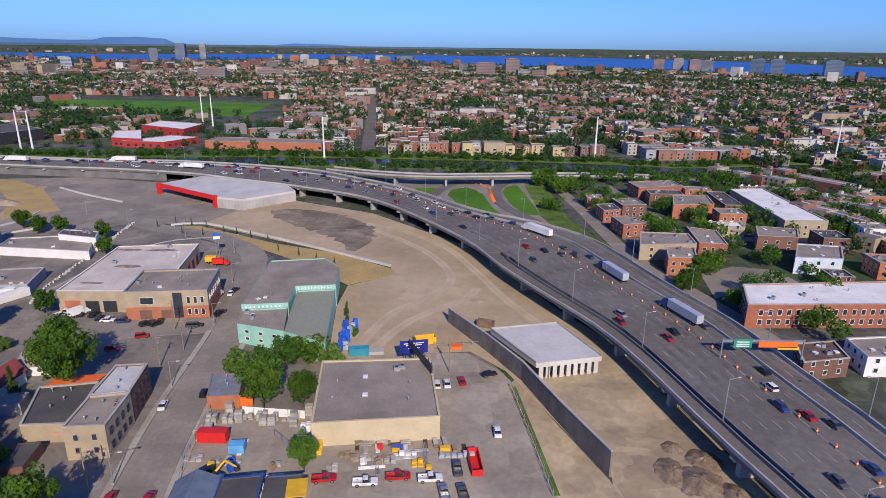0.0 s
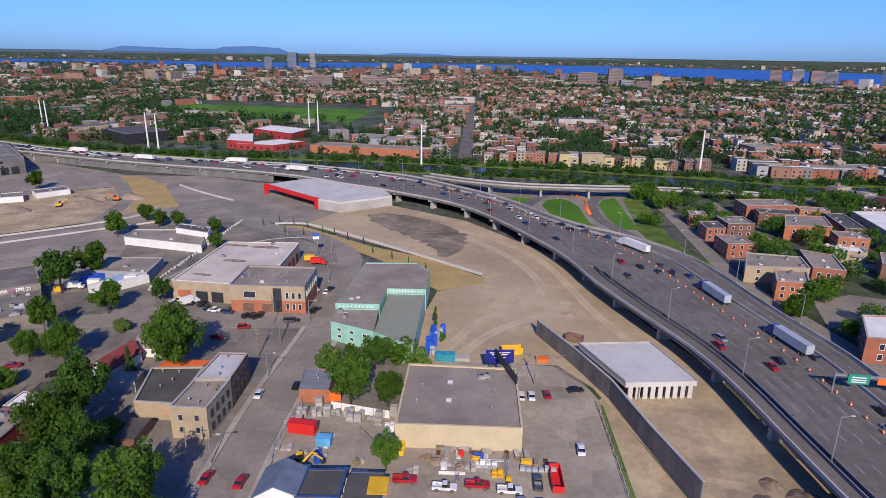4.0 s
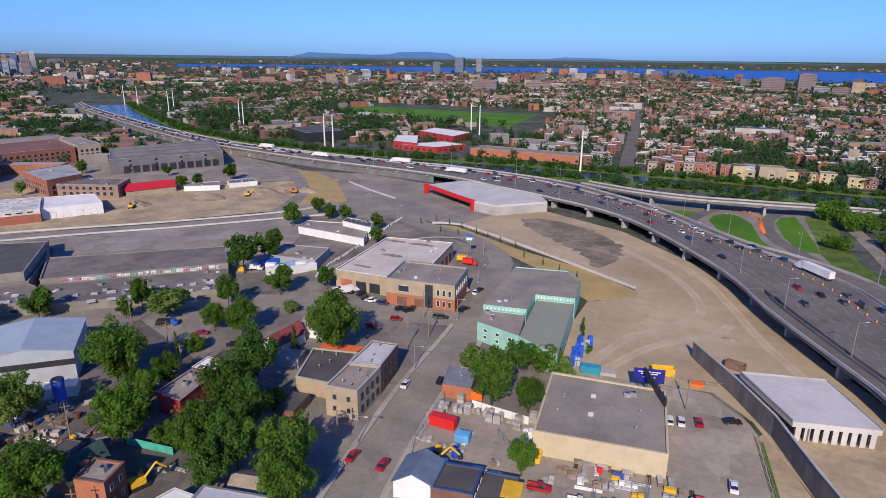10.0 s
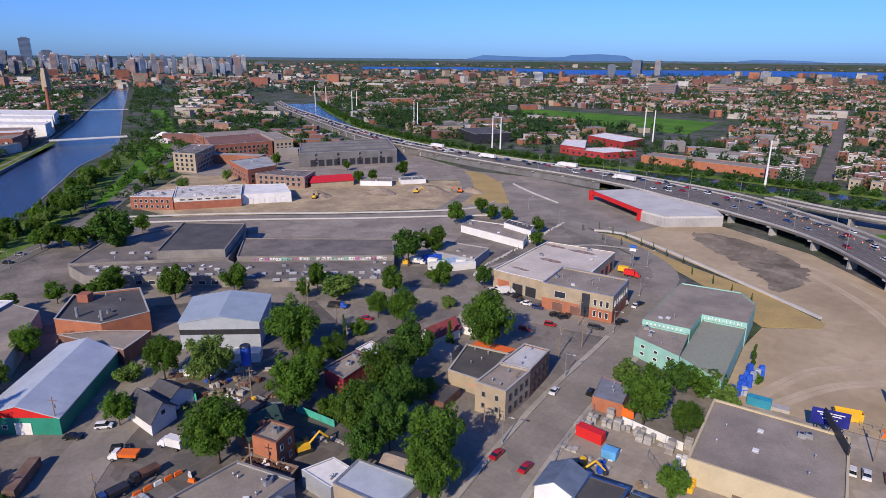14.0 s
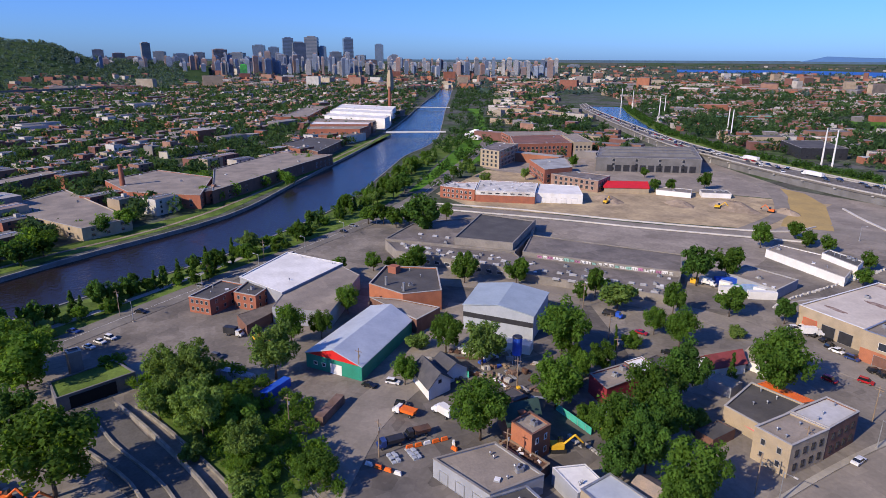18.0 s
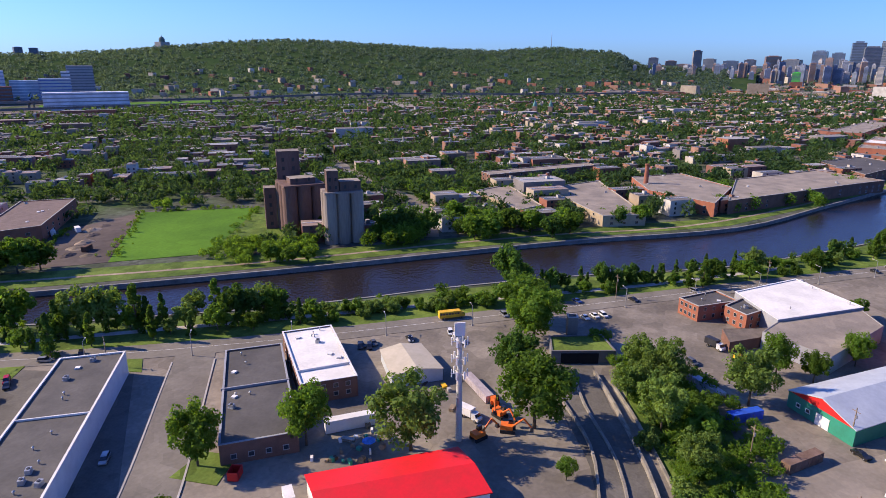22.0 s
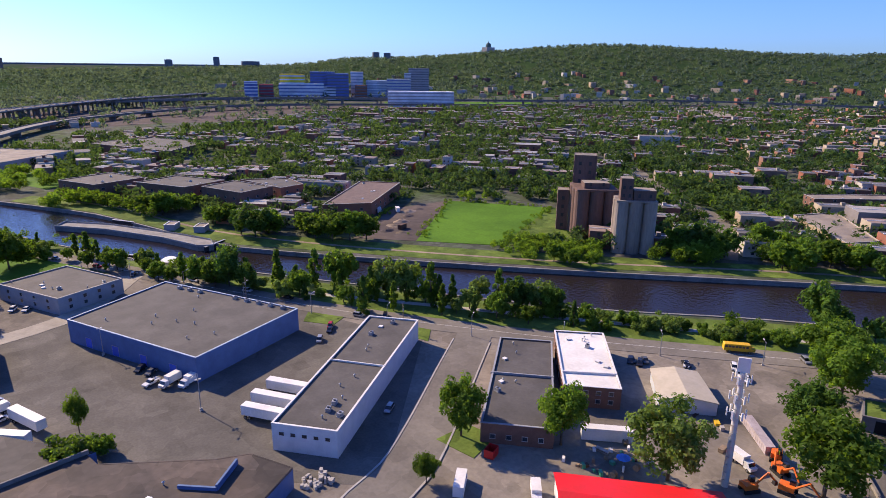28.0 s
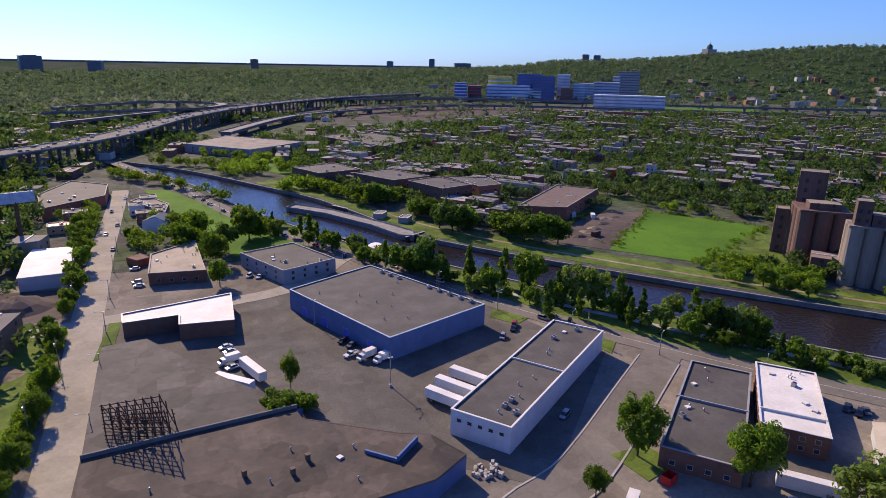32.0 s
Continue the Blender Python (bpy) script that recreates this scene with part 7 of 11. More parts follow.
mb.tube((0, 0, 44), (0, 0, 46), 2.5, 2.5, 14)
part("rim", mb, [BRICKBROWN], t, "darker brick rim")
t = thing("clock_tower", -1649, 577, 0, "tall cream stone market tower with a pointed roof", "tower")
mb = MB()
mb.box(0, 0, 0, 14, 14, 52, 28, taper=0.85)
part("wall", mb, [BRICKBEIGE], t)
mb = MB()
mb.box(0, 0, 52, 10, 10, 10, 28, taper=0.8)
part("belfry", mb, [BRICKBEIGE], t)
mb = MB()
mb.box(0, 0, 62, 8, 8, 14, 28, taper=0.08)
part("spire", mb, [DARKMET], t, "dark pointed roof")

# across the expressway
for lb, P, h, w_, r_ in (
        ("red brick school with a pale flat roof", [(103, 192), (110, 211), (172, 216), (158, 194)], 8.8, BRICKRED, WHITEROOF),
        ("brown brick house with a brown roof", [(107, 169), (120, 171), (118, 160), (103, 157)], 6, BRICKBROWN, mat("brown_felt", (0.14, 0.085, 0.06), 0.9)),
        ("pale brick house with a grey roof", [(124, 172), (140, 174), (138, 160), (123, 160)], 6.5, WHITEP, GREYROOF),
        ("grey and white triplex with balconies", [(94, 282), (116, 280), (114, 264), (88, 262)], 7.5, BRICKBEIGE, GREYROOF),
        ("orange brick triplex with flat roof", [(98, 258), (110, 257), (106, 243), (94, 243)], 8, BRICKORANGE, GREYROOF),
        ("red brick triplex with white trim", [(119, 290), (131, 284), (127, 262), (115, 264)], 8, BRICKRED, GREYROOF),
        ("brick triplex behind the street", [(154, 293), (172, 288), (165, 274), (147, 276)], 8, BRICKBROWN, GREYROOF),
        ("pale blue-painted house with a mural", [(160, 266), (178, 263), (168, 245), (149, 247)], 7.5, mat("pale_blue_mural", (0.42, 0.52, 0.62), 0.8, (0.6, 0.62, 0.62), 0.3, 2, 0.3), GREYROOF),
        ("brick house by the slip road", [(88, 312), (98, 313), (104, 300), (90, 296)], 7, BRICKRED, GREYROOF),
        ("long brick block with a white roof", [(176, 372), (198, 376), (194, 300), (172, 300)], 9, BRICKBEIGE, WHITEROOF),
        ("orange brick apartment block with flat roof", [(136, 358), (157, 360), (152, 337), (128, 334)], 8, BRICKORANGE, GREYROOF),
        ("brick apartment block with a red sign band", [(120, 395), (150, 402), (152, 385), (122, 378)], 8, BRICKRED, GREYROOF),
        ("dark brick duplex with flat roof", [(98, 350), (112, 352), (114, 336), (100, 334)], 7.5, BRICKBROWN, GREYROOF),
        ("small gabled-looking brick duplex", [(86, 338), (96, 340), (97, 326), (87, 324)], 7, BRICKRED, BLACKROOF)):
    t = building("apartment_house" if "house" not in lb else "house", lb, "house", P, h, w_, r_, CONCRETE, 0.35, "houses beyond the expressway")
    for e in range(4):
        openings(t, P, e, (15 if e % 2 else 5) if "school" in lb else 3, 1.5 if "school" in lb else 1.3, 2.1 if "school" in lb else 1.6, (1.3, 4.4) if h < 8.5 else (1.3, 4.8), frame_mat=WHITEP)
    scatter_roof(t, P, h - 0.35, 5, int(P[0][0] * 3 + P[0][1]))
QUARTER = [("red brick duplex with a flat grey roof", BRICKRED, GREYROOF), ("brown brick triplex with a dark flat roof", BRICKBROWN, BLACKROOF), ("orange brick triplex with a grey roof", BRICKORANGE, GREYROOF), ("beige brick block with a pale roof", BRICKBEIGE, WHITEROOF), ("white-fronted duplex with a grey roof", WHITEP, GREYROOF)]
for k, (x, y, w, d, h, q) in enumerate(((135, 369, 20, 12, 7.5, 1), (97, 350, 9, 10, 7, 0), (100, 322, 10, 10, 7, 0), (90, 360, 9, 10, 6.5, 0), (164, 352, 10, 34, 8, 1), (144, 305, 18, 9, 5.5, 3), (154, 322, 14, 12, 8, 2), (183, 280, 12, 14, 8, 1), (213, 344, 16, 12, 7.5, 0), (217, 327, 14, 12, 7.5, 2),
                                          (238, 340, 16, 12, 7.5, 4), (215, 298, 14, 12, 7.5, 4), (245, 365, 18, 12, 7, 1), (160, 383, 16, 9, 7, 2), (201, 396, 16, 8, 5, 0), (210, 271, 14, 12, 7.5, 0), (263, 368, 14, 10, 7.5, 2), (224, 381, 16, 10, 7.5, 1), (216, 312, 14, 11, 7, 1), (240, 322, 14, 12, 7, 2), (238, 300, 14, 11, 8, 0), (232, 275, 12, 12, 7, 1), (262, 345, 14, 12, 7, 0), (264, 318, 14, 12, 7.5, 1), (188, 246, 14, 12, 7.5, 2), (206, 244, 12, 12, 7, 4), (158, 232, 9, 9, 6, 1))):
    P = quad(x, y, w, d, -5)
    if any(inside(*p, F) for p in P + [(x, y)] for F in FOOT):
        continue
    lb, wm, rm = QUARTER[q]
    t = building("apartment_house", lb, "house", P, h, wm, rm, CONCRETE, 0.35, "houses beyond the expressway")
    for e in range(4):
        openings(t, P, e, 3 if w > 12 else 2, 1.3, 1.6, (1.3, 4.4), frame_mat=WHITEP)
    for sx in (-0.25, 0.25):
        mb = MB()
        mb.box(sx * w, -d / 2 - 0.7, 3.2, w * 0.3, 1.4, 0.15, -5)
        mb.box(sx * w, -d / 2 - 1.35, 3.35, w * 0.3, 0.08, 0.9, -5)
        part("balcony", mb, [STEEL], t)
    scatter_roof(t, P, h - 0.35, 4, k + 300)
DEPOTRED = mat("depot_red", (0.36, 0.035, 0.03), 0.7, (0.28, 0.03, 0.03), 0.3, 2, 0.2)
# red depot, black plant and low shops across the aqueduct
for lb, P, h, w_, r_ in (("red fire depot with a white roof", [(-303, 567), (-322, 612), (-300, 620), (-272, 560)], 8, DEPOTRED, WHITEROOF), ("red depot hall with white roof lights", [(-319, 662), (-316, 700), (-259, 676), (-262, 630)], 8, DEPOTRED, WHITEROOF),
                         ("low red depot wing", [(-290, 560), (-262, 600), (-232, 590), (-250, 556)], 6, DEPOTRED, WHITEROOF), ("black metal plant building", [(-455, 595), (-437, 632), (-385, 600), (-405, 560)], 11, DARKMET, BLACKROOF),
                         ("long orange brick shops by the water", [(-215, 560), (-212, 585), (-90, 572), (-92, 552)], 7, BRICKORANGE, GREYROOF), ("grey slab-walled low warehouse", [(-190, 620), (-190, 660), (-100, 650), (-100, 612)], 7, GREYWALL, GREYROOF),
                         ("large brick church hall", [(190, 640), (215, 650), (222, 625), (197, 615)], 12, OLDBRICK, GREENROOF), ("long glass-fronted sports hall", [(215, 560), (275, 560), (275, 535), (215, 535)], 8, GREYWALL, GREYROOF)):
    t = building("depot", lb, "building", P, h, w_, r_, CONCRETE, 0.3)
    openings(t, P, 0, 5, 2.4, 2.0, (1.5,), frame_mat=DARKMET)
    openings(t, P, 3, 5, 2.4, 2.0, (1.5,), frame_mat=DARKMET)
# a front row of houses facing the water
rng = random.Random(31)
FRONT = [("pale stone row house", BRICKBEIGE), ("red brick row house", BRICKRED), ("grey row house with a mansard", GREYWALL), ("yellow brick row house", mat("yellow_brick", (0.5, 0.4, 0.2), 0.9, None, 0.3, 4, 0.3)), ("brown brick row house", BRICKBROWN), ("blue-painted row house", mat("blue_render", (0.12, 0.2, 0.45), 0.8))]
x = -48.0
k = 0
while x < 135:
    lb, m = FRONT[(k * 5 + k // 3) % 5] if k != 17 else FRONT[5]
    w = rng.uniform(7, 12)
    P = quad(x + w / 2, 554 - abs(x - 20) * 0.12, w, 12, -2)
    h = rng.uniform(7.5, 10)
    t = building("row_house", lb + " with a flat roof", "house", P, h, m, GREYROOF, CONCRETE, 0.3, "row houses facing the aqueduct")
    openings(t, P, 0, 2, 1.6, 1.7, (1.2, 4.4) if h < 9 else (1.2, 4.2, 7.0))
    x += w + (rng.uniform(3, 8) if rng.random() < 0.4 else 0.1)
    k += 1
# nearest houses of the town as things
rng = random.Random(77)
for (x, y, w, dep, h, hd, q) in singles:
    lb, m = FRONT[int(q * 5)]
    P = quad(x, y, w, dep, hd)
    t = building("row_house", lb + " with a flat grey roof", "house", P, h, m, (GREYROOF, BLACKROOF, GREYROOF, WHITEROOF)[int(q * 97) % 4], None, 0.3, "houses of the town")
    for e in range(4):
        (x0, y0), (x1, y1) = ccw(P)[e], ccw(P)[(e + 1) % 4]
        if (y1 - y0) * -x0 + (x0 - x1) * -y0 > 0:
            openings(t, P, e, 1, 3.2, 1.6, (1.3, 4.4))

# hospital and other landmarks
HB = mat("hospital_blue", (0.07, 0.14, 0.4), 0.4, None, 0.05, 0.5, 0.2)
HW = mat("hospital_white", (0.7, 0.73, 0.78), 0.6, None, 0.05, 0.5, 0.2)
HY = mat("hospital_yellow", (0.85, 0.6, 0.04), 0.6, None, 0.05, 0.5, 0.2)
HR = mat("hospital_red", (0.35, 0.04, 0.05), 0.6, None, 0.05, 0.5, 0.2)


def far_block(az, r, wdeg, low, high, depth, m1, label, bands=5, m2=None):
    w = r * radians(wdeg)
    z0, z1 = max(0.0, 90 + r * math.tan(radians(low))), 90 + r * math.tan(radians(high))
    x, y, _z = polar(az, r)
    t = thing("hospital_wing", x, y, 0, label, "hospital", "hospital wings", az)
    mb = MB()
    mb.box(0, 0, 0, w, depth, z1)
    part("wall", mb, [m1], t)
    for i in range(bands):
        mb = MB()
        z = z0 + (z1 - z0) * (i + 0.3) / bands
        mb.box(0, 0, z, w * 1.01, depth * 1.01, (z1 - z0) / bands * 0.32)
        part("window_band", mb, [m2 or TOWERGLASS], t)
    return t


HG = mat("hospital_grey_blue", (0.3, 0.4, 0.52), 0.5, None, 0.05, 0.5, 0.2)
for a in ((156.2, 1740, 1.1, -3.0, -1.36, 34, HB, "dark blue hospital wing with white bands", 6, HW), (154.95, 1760, 1.2, -2.95, -1.58, 34, HR, "dark red hospital wing with window bands", 5), (151.95, 1780, 3.8, -2.9, -1.5, 40, HW, "long white hospital wing with window bands", 5, HB),
          (152.7, 1805, 2.1, -1.6, -0.72, 40, HY, "yellow hospital upper floors", 3, HW), (150.1, 1815, 2.1, -1.7, -0.5, 50, HB, "dark blue hospital block with glass bands", 5), (148.8, 1800, 1.9, -2.7, -0.64, 44, HB, "tall blue glass hospital block", 8), (149.2, 1788, 2.6, -2.7, -1.75, 20, HW, "white hospital base with window bands", 4),
          (147.1, 1850, 1.1, -2.0, -0.48, 40, HW, "white hospital tower with window bands", 6, HG), (146.75, 1800, 1.05, -2.6, -1.62, 36, BRICKRED, "red brick hospital annex", 4), (145.2, 1840, 2.2, -2.5, -1.2, 40, HG, "pale blue glass hospital wing", 6, HW), (143.4, 1830, 2.1, -2.5, -1.06, 40, CORR, "grey hospital wing with window bands", 6, HB),
          (141.6, 2050, 1.8, -2.4, -0.13, 40, GREYWALL, "grey apartment tower behind the hospital", 11), (142.6, 2040, 0.6, -2.2, -0.55, 30, HW, "slim white stair tower behind the hospital", 6), (141.45, 1500, 5.9, -3.2, -2.1, 30, HW, "long low parking building", 4, GREYWALL)):
    far_block(*a)
# dome on the hill, mast, church towers
x, y, _z = polar(135.4, 3600)
t = thing("basilica", x, y, 170, "stone basilica with a green dome on the hill", "church")
mb = MB()
mb.box(0, 0, 0, 60, 40, 26)
part("wall", mb, [CONCRETE], t)
mb = MB()
rings = [(15, 26), (15, 36), (13.5, 42), (10, 47), (5, 51), (1.2, 53), (0.8, 62)]
for (r0, z0), (r1, z1) in zip(rings, rings[1:]):
    mb.tube((0, 0, z0), (0, 0, z1), r0, r1, 14)
part("dome", mb, [mat("copper_dome", (0.09, 0.16, 0.14), 0.8)], t)
x, y, _z = polar(102.6, 3600)
t = thing("mast", x, y, 185, "thin lattice mast on the hilltop", "mast")
mb = MB()
mb.tube((0, 0, 0), (0, 0, 75), 1.6, 0.6, 6)
part("shaft", mb, [STEEL], t)
for az_, dx in ((103.9, 0), (102.5, 0)):
    x, y, _z = polar(az_, 1180)
    t = thing("church_tower", x, y, 0, "church tower with a green copper spire", "church", "church towers")
    mb = MB()
    mb.box(0, 0, 0, 8, 8, 18)
    part("wall", mb, [OLDBRICK], t)
    mb = MB()
    mb.tube((0, 0, 18), (0, 0, 22), 4.2, 3.4, 8)
    mb.tube((0, 0, 22), (0, 0, 30), 3.2, 0.4, 8)
    part("spire", mb, [mat("copper_green", (0.1, 0.28, 0.24), 0.8)], t)


def tall_pole(x, y, h, label, r=0.9, antennas=False):
    t = thing("power_pylon", x, y, 0, label, "pylon", "white steel pylons")
    mb = MB()
    mb.tube((0, 0, 0), (0, 0, h), r, r * 0.55, 12)
    part("shaft", mb, [WHITEP], t)
    return t


for x, y, h in ((-357, 538, 34), (-372, 545, 34), (-100, 519, 34), (129, 526, 36), (330, 520, 36), (-265, 720, 36), (-280, 730, 36), (-560, 640, 34), (-575, 650, 34), (-800, 745, 36), (-815, 770, 36), (-930, 800, 38), (-1010, 840, 38)):
    tall_pole(x, y, h, "slim white steel power pylon")
t = thing("billboard", 89, -358, 0, "tall dark monopole billboard with a pale blue board", "billboard", rot=20)
mb = MB()
mb.tube((0, 0, 0), (0, 0, 24), 1.0, 0.9, 14)
part("pole", mb, [RUST], t, "rusty brown steel pole")
mb = MB()
mb.box(0, 0, 23, 17, 1.2, 0.6)
part("catwalk", mb, [DARKMET], t)
for k, m in ((-1, WHITEP), (1, mat("pale_blue_sheet", (0.35, 0.5, 0.65), 0.6))):
    mb = MB()
    mb.box(0, k * 0.7, 23.4, 17, 0.25, 5.4)
    part("board", mb, [m], t)

# telephone mast beside the red hall
t = thing("cell_tower", -122.5, -49.5, 0, "white monopole cell tower with ringed antennas", "cell tower")
mb = MB()
mb.tube((0, 0, 0), (0, 0, 29), 0.85, 0.6, 14)
part("shaft", mb, [PALECON], t)
for z in (19, 23, 27.5):
    for k in range(6):
        a = k * math.tau / 6
        mb = MB()
        mb.tube((0.5 * math.cos(a), 0.5 * math.sin(a), z), (1.9 * math.cos(a), 1.9 * math.sin(a), z), 0.08, n=5)
        mb.box(1.95 * math.cos(a), 1.95 * math.sin(a), z - 0.9, 0.25, 0.45, 2.0, math.degrees(a))
        part("antenna", mb, [WHITEP], t)
mb = MB()
mb.box(0, 0, 29, 0.4, 2.6, 3.4, 30)
part("sign_board", mb, [WHITEP, DARKMET], t, "pale sign board at the top")
for z in range(2, 28, 2):
    mb = MB()
    mb.box(0.85 - z * 0.008, 0, z, 0.5, 0.6, 0.1)
    part("rung", mb, [STEEL], t)


# ---- trees ----
def crown_mesh(name, seed, rx, rz, clumps, leaves, size, material, shape="round"):
    """A crown of leaf clumps round a lumpy form, with gaps and an uneven outline; its foot is at z = 0."""
    rng = np.random.default_rng(seed)
    C = []
    for i in range(clumps):
        if shape == "round":
            d = rng.normal(size=3)
            d /= np.linalg.norm(d)
            d[2] = d[2] * 0.9 + 0.12
            k = 0.3 + 0.68 * rng.random() ** 0.75
            c = d * k * (rx, rx, rz)
            c[2] += rz
            C.append((c, rx * rng.uniform(0.18, 0.4)))
        else:
            h = (i + 0.5) / clumps
            a = rng.uniform(0, math.tau)
            w = rx * (1.05 - h) * rng.uniform(0.3, 0.9) if shape == "cone" else rx * math.sin(math.pi * min(0.97, h * 0.85 + 0.12)) * rng.uniform(0.3, 0.85)
            C.append((np.array([w * math.cos(a), w * math.sin(a), 2 * rz * h]), rx * rng.uniform(0.3, 0.5) * (1.1 - 0.6 * h if shape == "cone" else 1)))
    V = []
    for c, r in C:
        d = rng.normal(size=(leaves, 3))
        d /= np.linalg.norm(d, axis=1, keepdims=True)
        p = c + d * r * (0.55 + 0.45 * rng.random((leaves, 1)))
        nrm = d + rng.normal(size=(leaves, 3)) * 0.45 + (0, 0, 0.3)
        nrm /= np.linalg.norm(nrm, axis=1, keepdims=True)
        u = np.cross(nrm, rng.normal(size=(leaves, 3)))
        u /= np.linalg.norm(u, axis=1, keepdims=True)
        w = np.cross(nrm, u)
        s = size * rng.uniform(0.6, 1.3, (leaves, 1))
        V.append(np.stack([p - u * s - w * s * 0.6, p + u * s - w * s * 0.6, p + w * s * 1.1], 1))
    V = np.concatenate(V).reshape(-1, 3)
    me = bpy.data.meshes.new(name)
    k = len(V) // 3
    me.vertices.add(len(V))
    me.vertices.foreach_set("co", V.ravel())
    me.loops.add(len(V))
    me.loops.foreach_set("vertex_index", np.arange(len(V), dtype=np.int32))
    me.polygons.add(k)
    me.polygons.foreach_set("loop_start", np.arange(k, dtype=np.int32) * 3)
    me.materials.append(material)
    me.update()
    me.validate()
    return me


def trunk_mesh(seed, h, r, spread):
    rng = random.Random(seed)
    mb = MB()
    mb.tube((0, 0, -0.2), (0, 0, h * 0.5), r, r * 0.75, 8)
    mb.tube((0, 0, h * 0.5), (rng.uniform(-0.3, 0.3), rng.uniform(-0.3, 0.3), h), r * 0.75, r * 0.3, 8)
    for i in range(6):
        a = i * math.tau / 6 + rng.uniform(-0.4, 0.4)
        z = h * rng.uniform(0.4, 0.65)
        mb.tube((0, 0, z), (spread * math.cos(a), spread * math.sin(a), z + h * rng.uniform(0.25, 0.5)), r * 0.4, r * 0.12, 6)
    return mb.mesh("trunk", [BARK], True)


TREES = {}
for kind, cnt, args in (("broad", 5, (6.8, 6.3, 40, 60, 0.62, LEAF)), ("dark", 2, (6.6, 6.4, 40, 60, 0.62, LEAFD)), ("pale", 3, (6.8, 6.5, 40, 60, 0.6, LEAFP))):
    TREES[kind] = [(trunk_mesh(i + 10, 9.5, 0.36, 3.4), crown_mesh("crown", 50 + i * 7 + len(kind), *args), 2.5) for i in range(cnt)]
TREES["slim"] = [(trunk_mesh(i + 30, 9, 0.26, 1.2), crown_mesh("crown", 90 + i, 2.4, 6.0, 26, 85, 0.36, LEAF, "poplar"), 1.8) for i in range(3)]
TREES["fir"] = [(trunk_mesh(i + 40, 9, 0.26, 0.8), crown_mesh("crown", 95 + i, 3.4, 6.6, 28, 85, 0.36, LEAFD, "cone"), 0.8) for i in range(2)]
TREES["bush"] = [(trunk_mesh(i + 50, 3.2, 0.16, 1.6), crown_mesh("crown", 120 + i, 4.6, 2.9, 26, 95, 0.38, LEAF if i % 2 else LEAFP), 0.5) for i in range(4)]
FINE = {}
for kind, cnt, args in (("broad", 4, (6.8, 6.4, 60, 108, 0.36, LEAF)), ("dark", 2, (6.6, 6.5, 60, 108, 0.36, LEAFD)), ("pale", 2, (6.8, 6.6, 60, 108, 0.345, LEAFP))):
    FINE[kind] = [(trunk_mesh(i + 60, 9.5, 0.36, 3.4), crown_mesh("crown", 250 + i * 7 + len(kind), *args), 2.5) for i in range(cnt)]
TREE_LABEL = {"broad": "broad leafy green tree with a rounded crown", "dark": "dark green leafy tree with a dense crown", "pale": "pale grey-green willow with a loose crown", "slim": "slim upright green poplar", "fir": "dark green conical conifer", "bush": "low spreading green bush"}
FULL = {"broad": 14.0, "dark": 14.0, "pale": 14.0, "slim": 14.0, "fir": 14.0, "bush": 6.2}
tree_rng = random.Random(21)


def tree(kind, x, y, h, wide=1.0, group="", z=0.0):
    tm, cm, lift = tree_rng.choice(FINE[kind] if kind in FINE and math.hypot(x, y) < 215 else TREES[kind])
    s = h / FULL[kind]
    if kind == "bush":                              # leafy down to the ground, with no stem in sight
        b = tagged(new("bush", cm), TREE_LABEL[kind], "bush", group)
        b.matrix_world = pose(x, y, z + lift * s, 0, 0, tree_rng.uniform(0, 360))
        b.scale = (s * wide, s * wide, s)
        return b
    t = thing("tree", x, y, z, TREE_LABEL[kind], "tree", group, tree_rng.uniform(0, 360))
    t.scale = (s * wide, s * wide, s)
    place(tm, "trunk", t, 0, 0, 0)
    place(cm, "crown", t, 0, 0, lift)
    return t


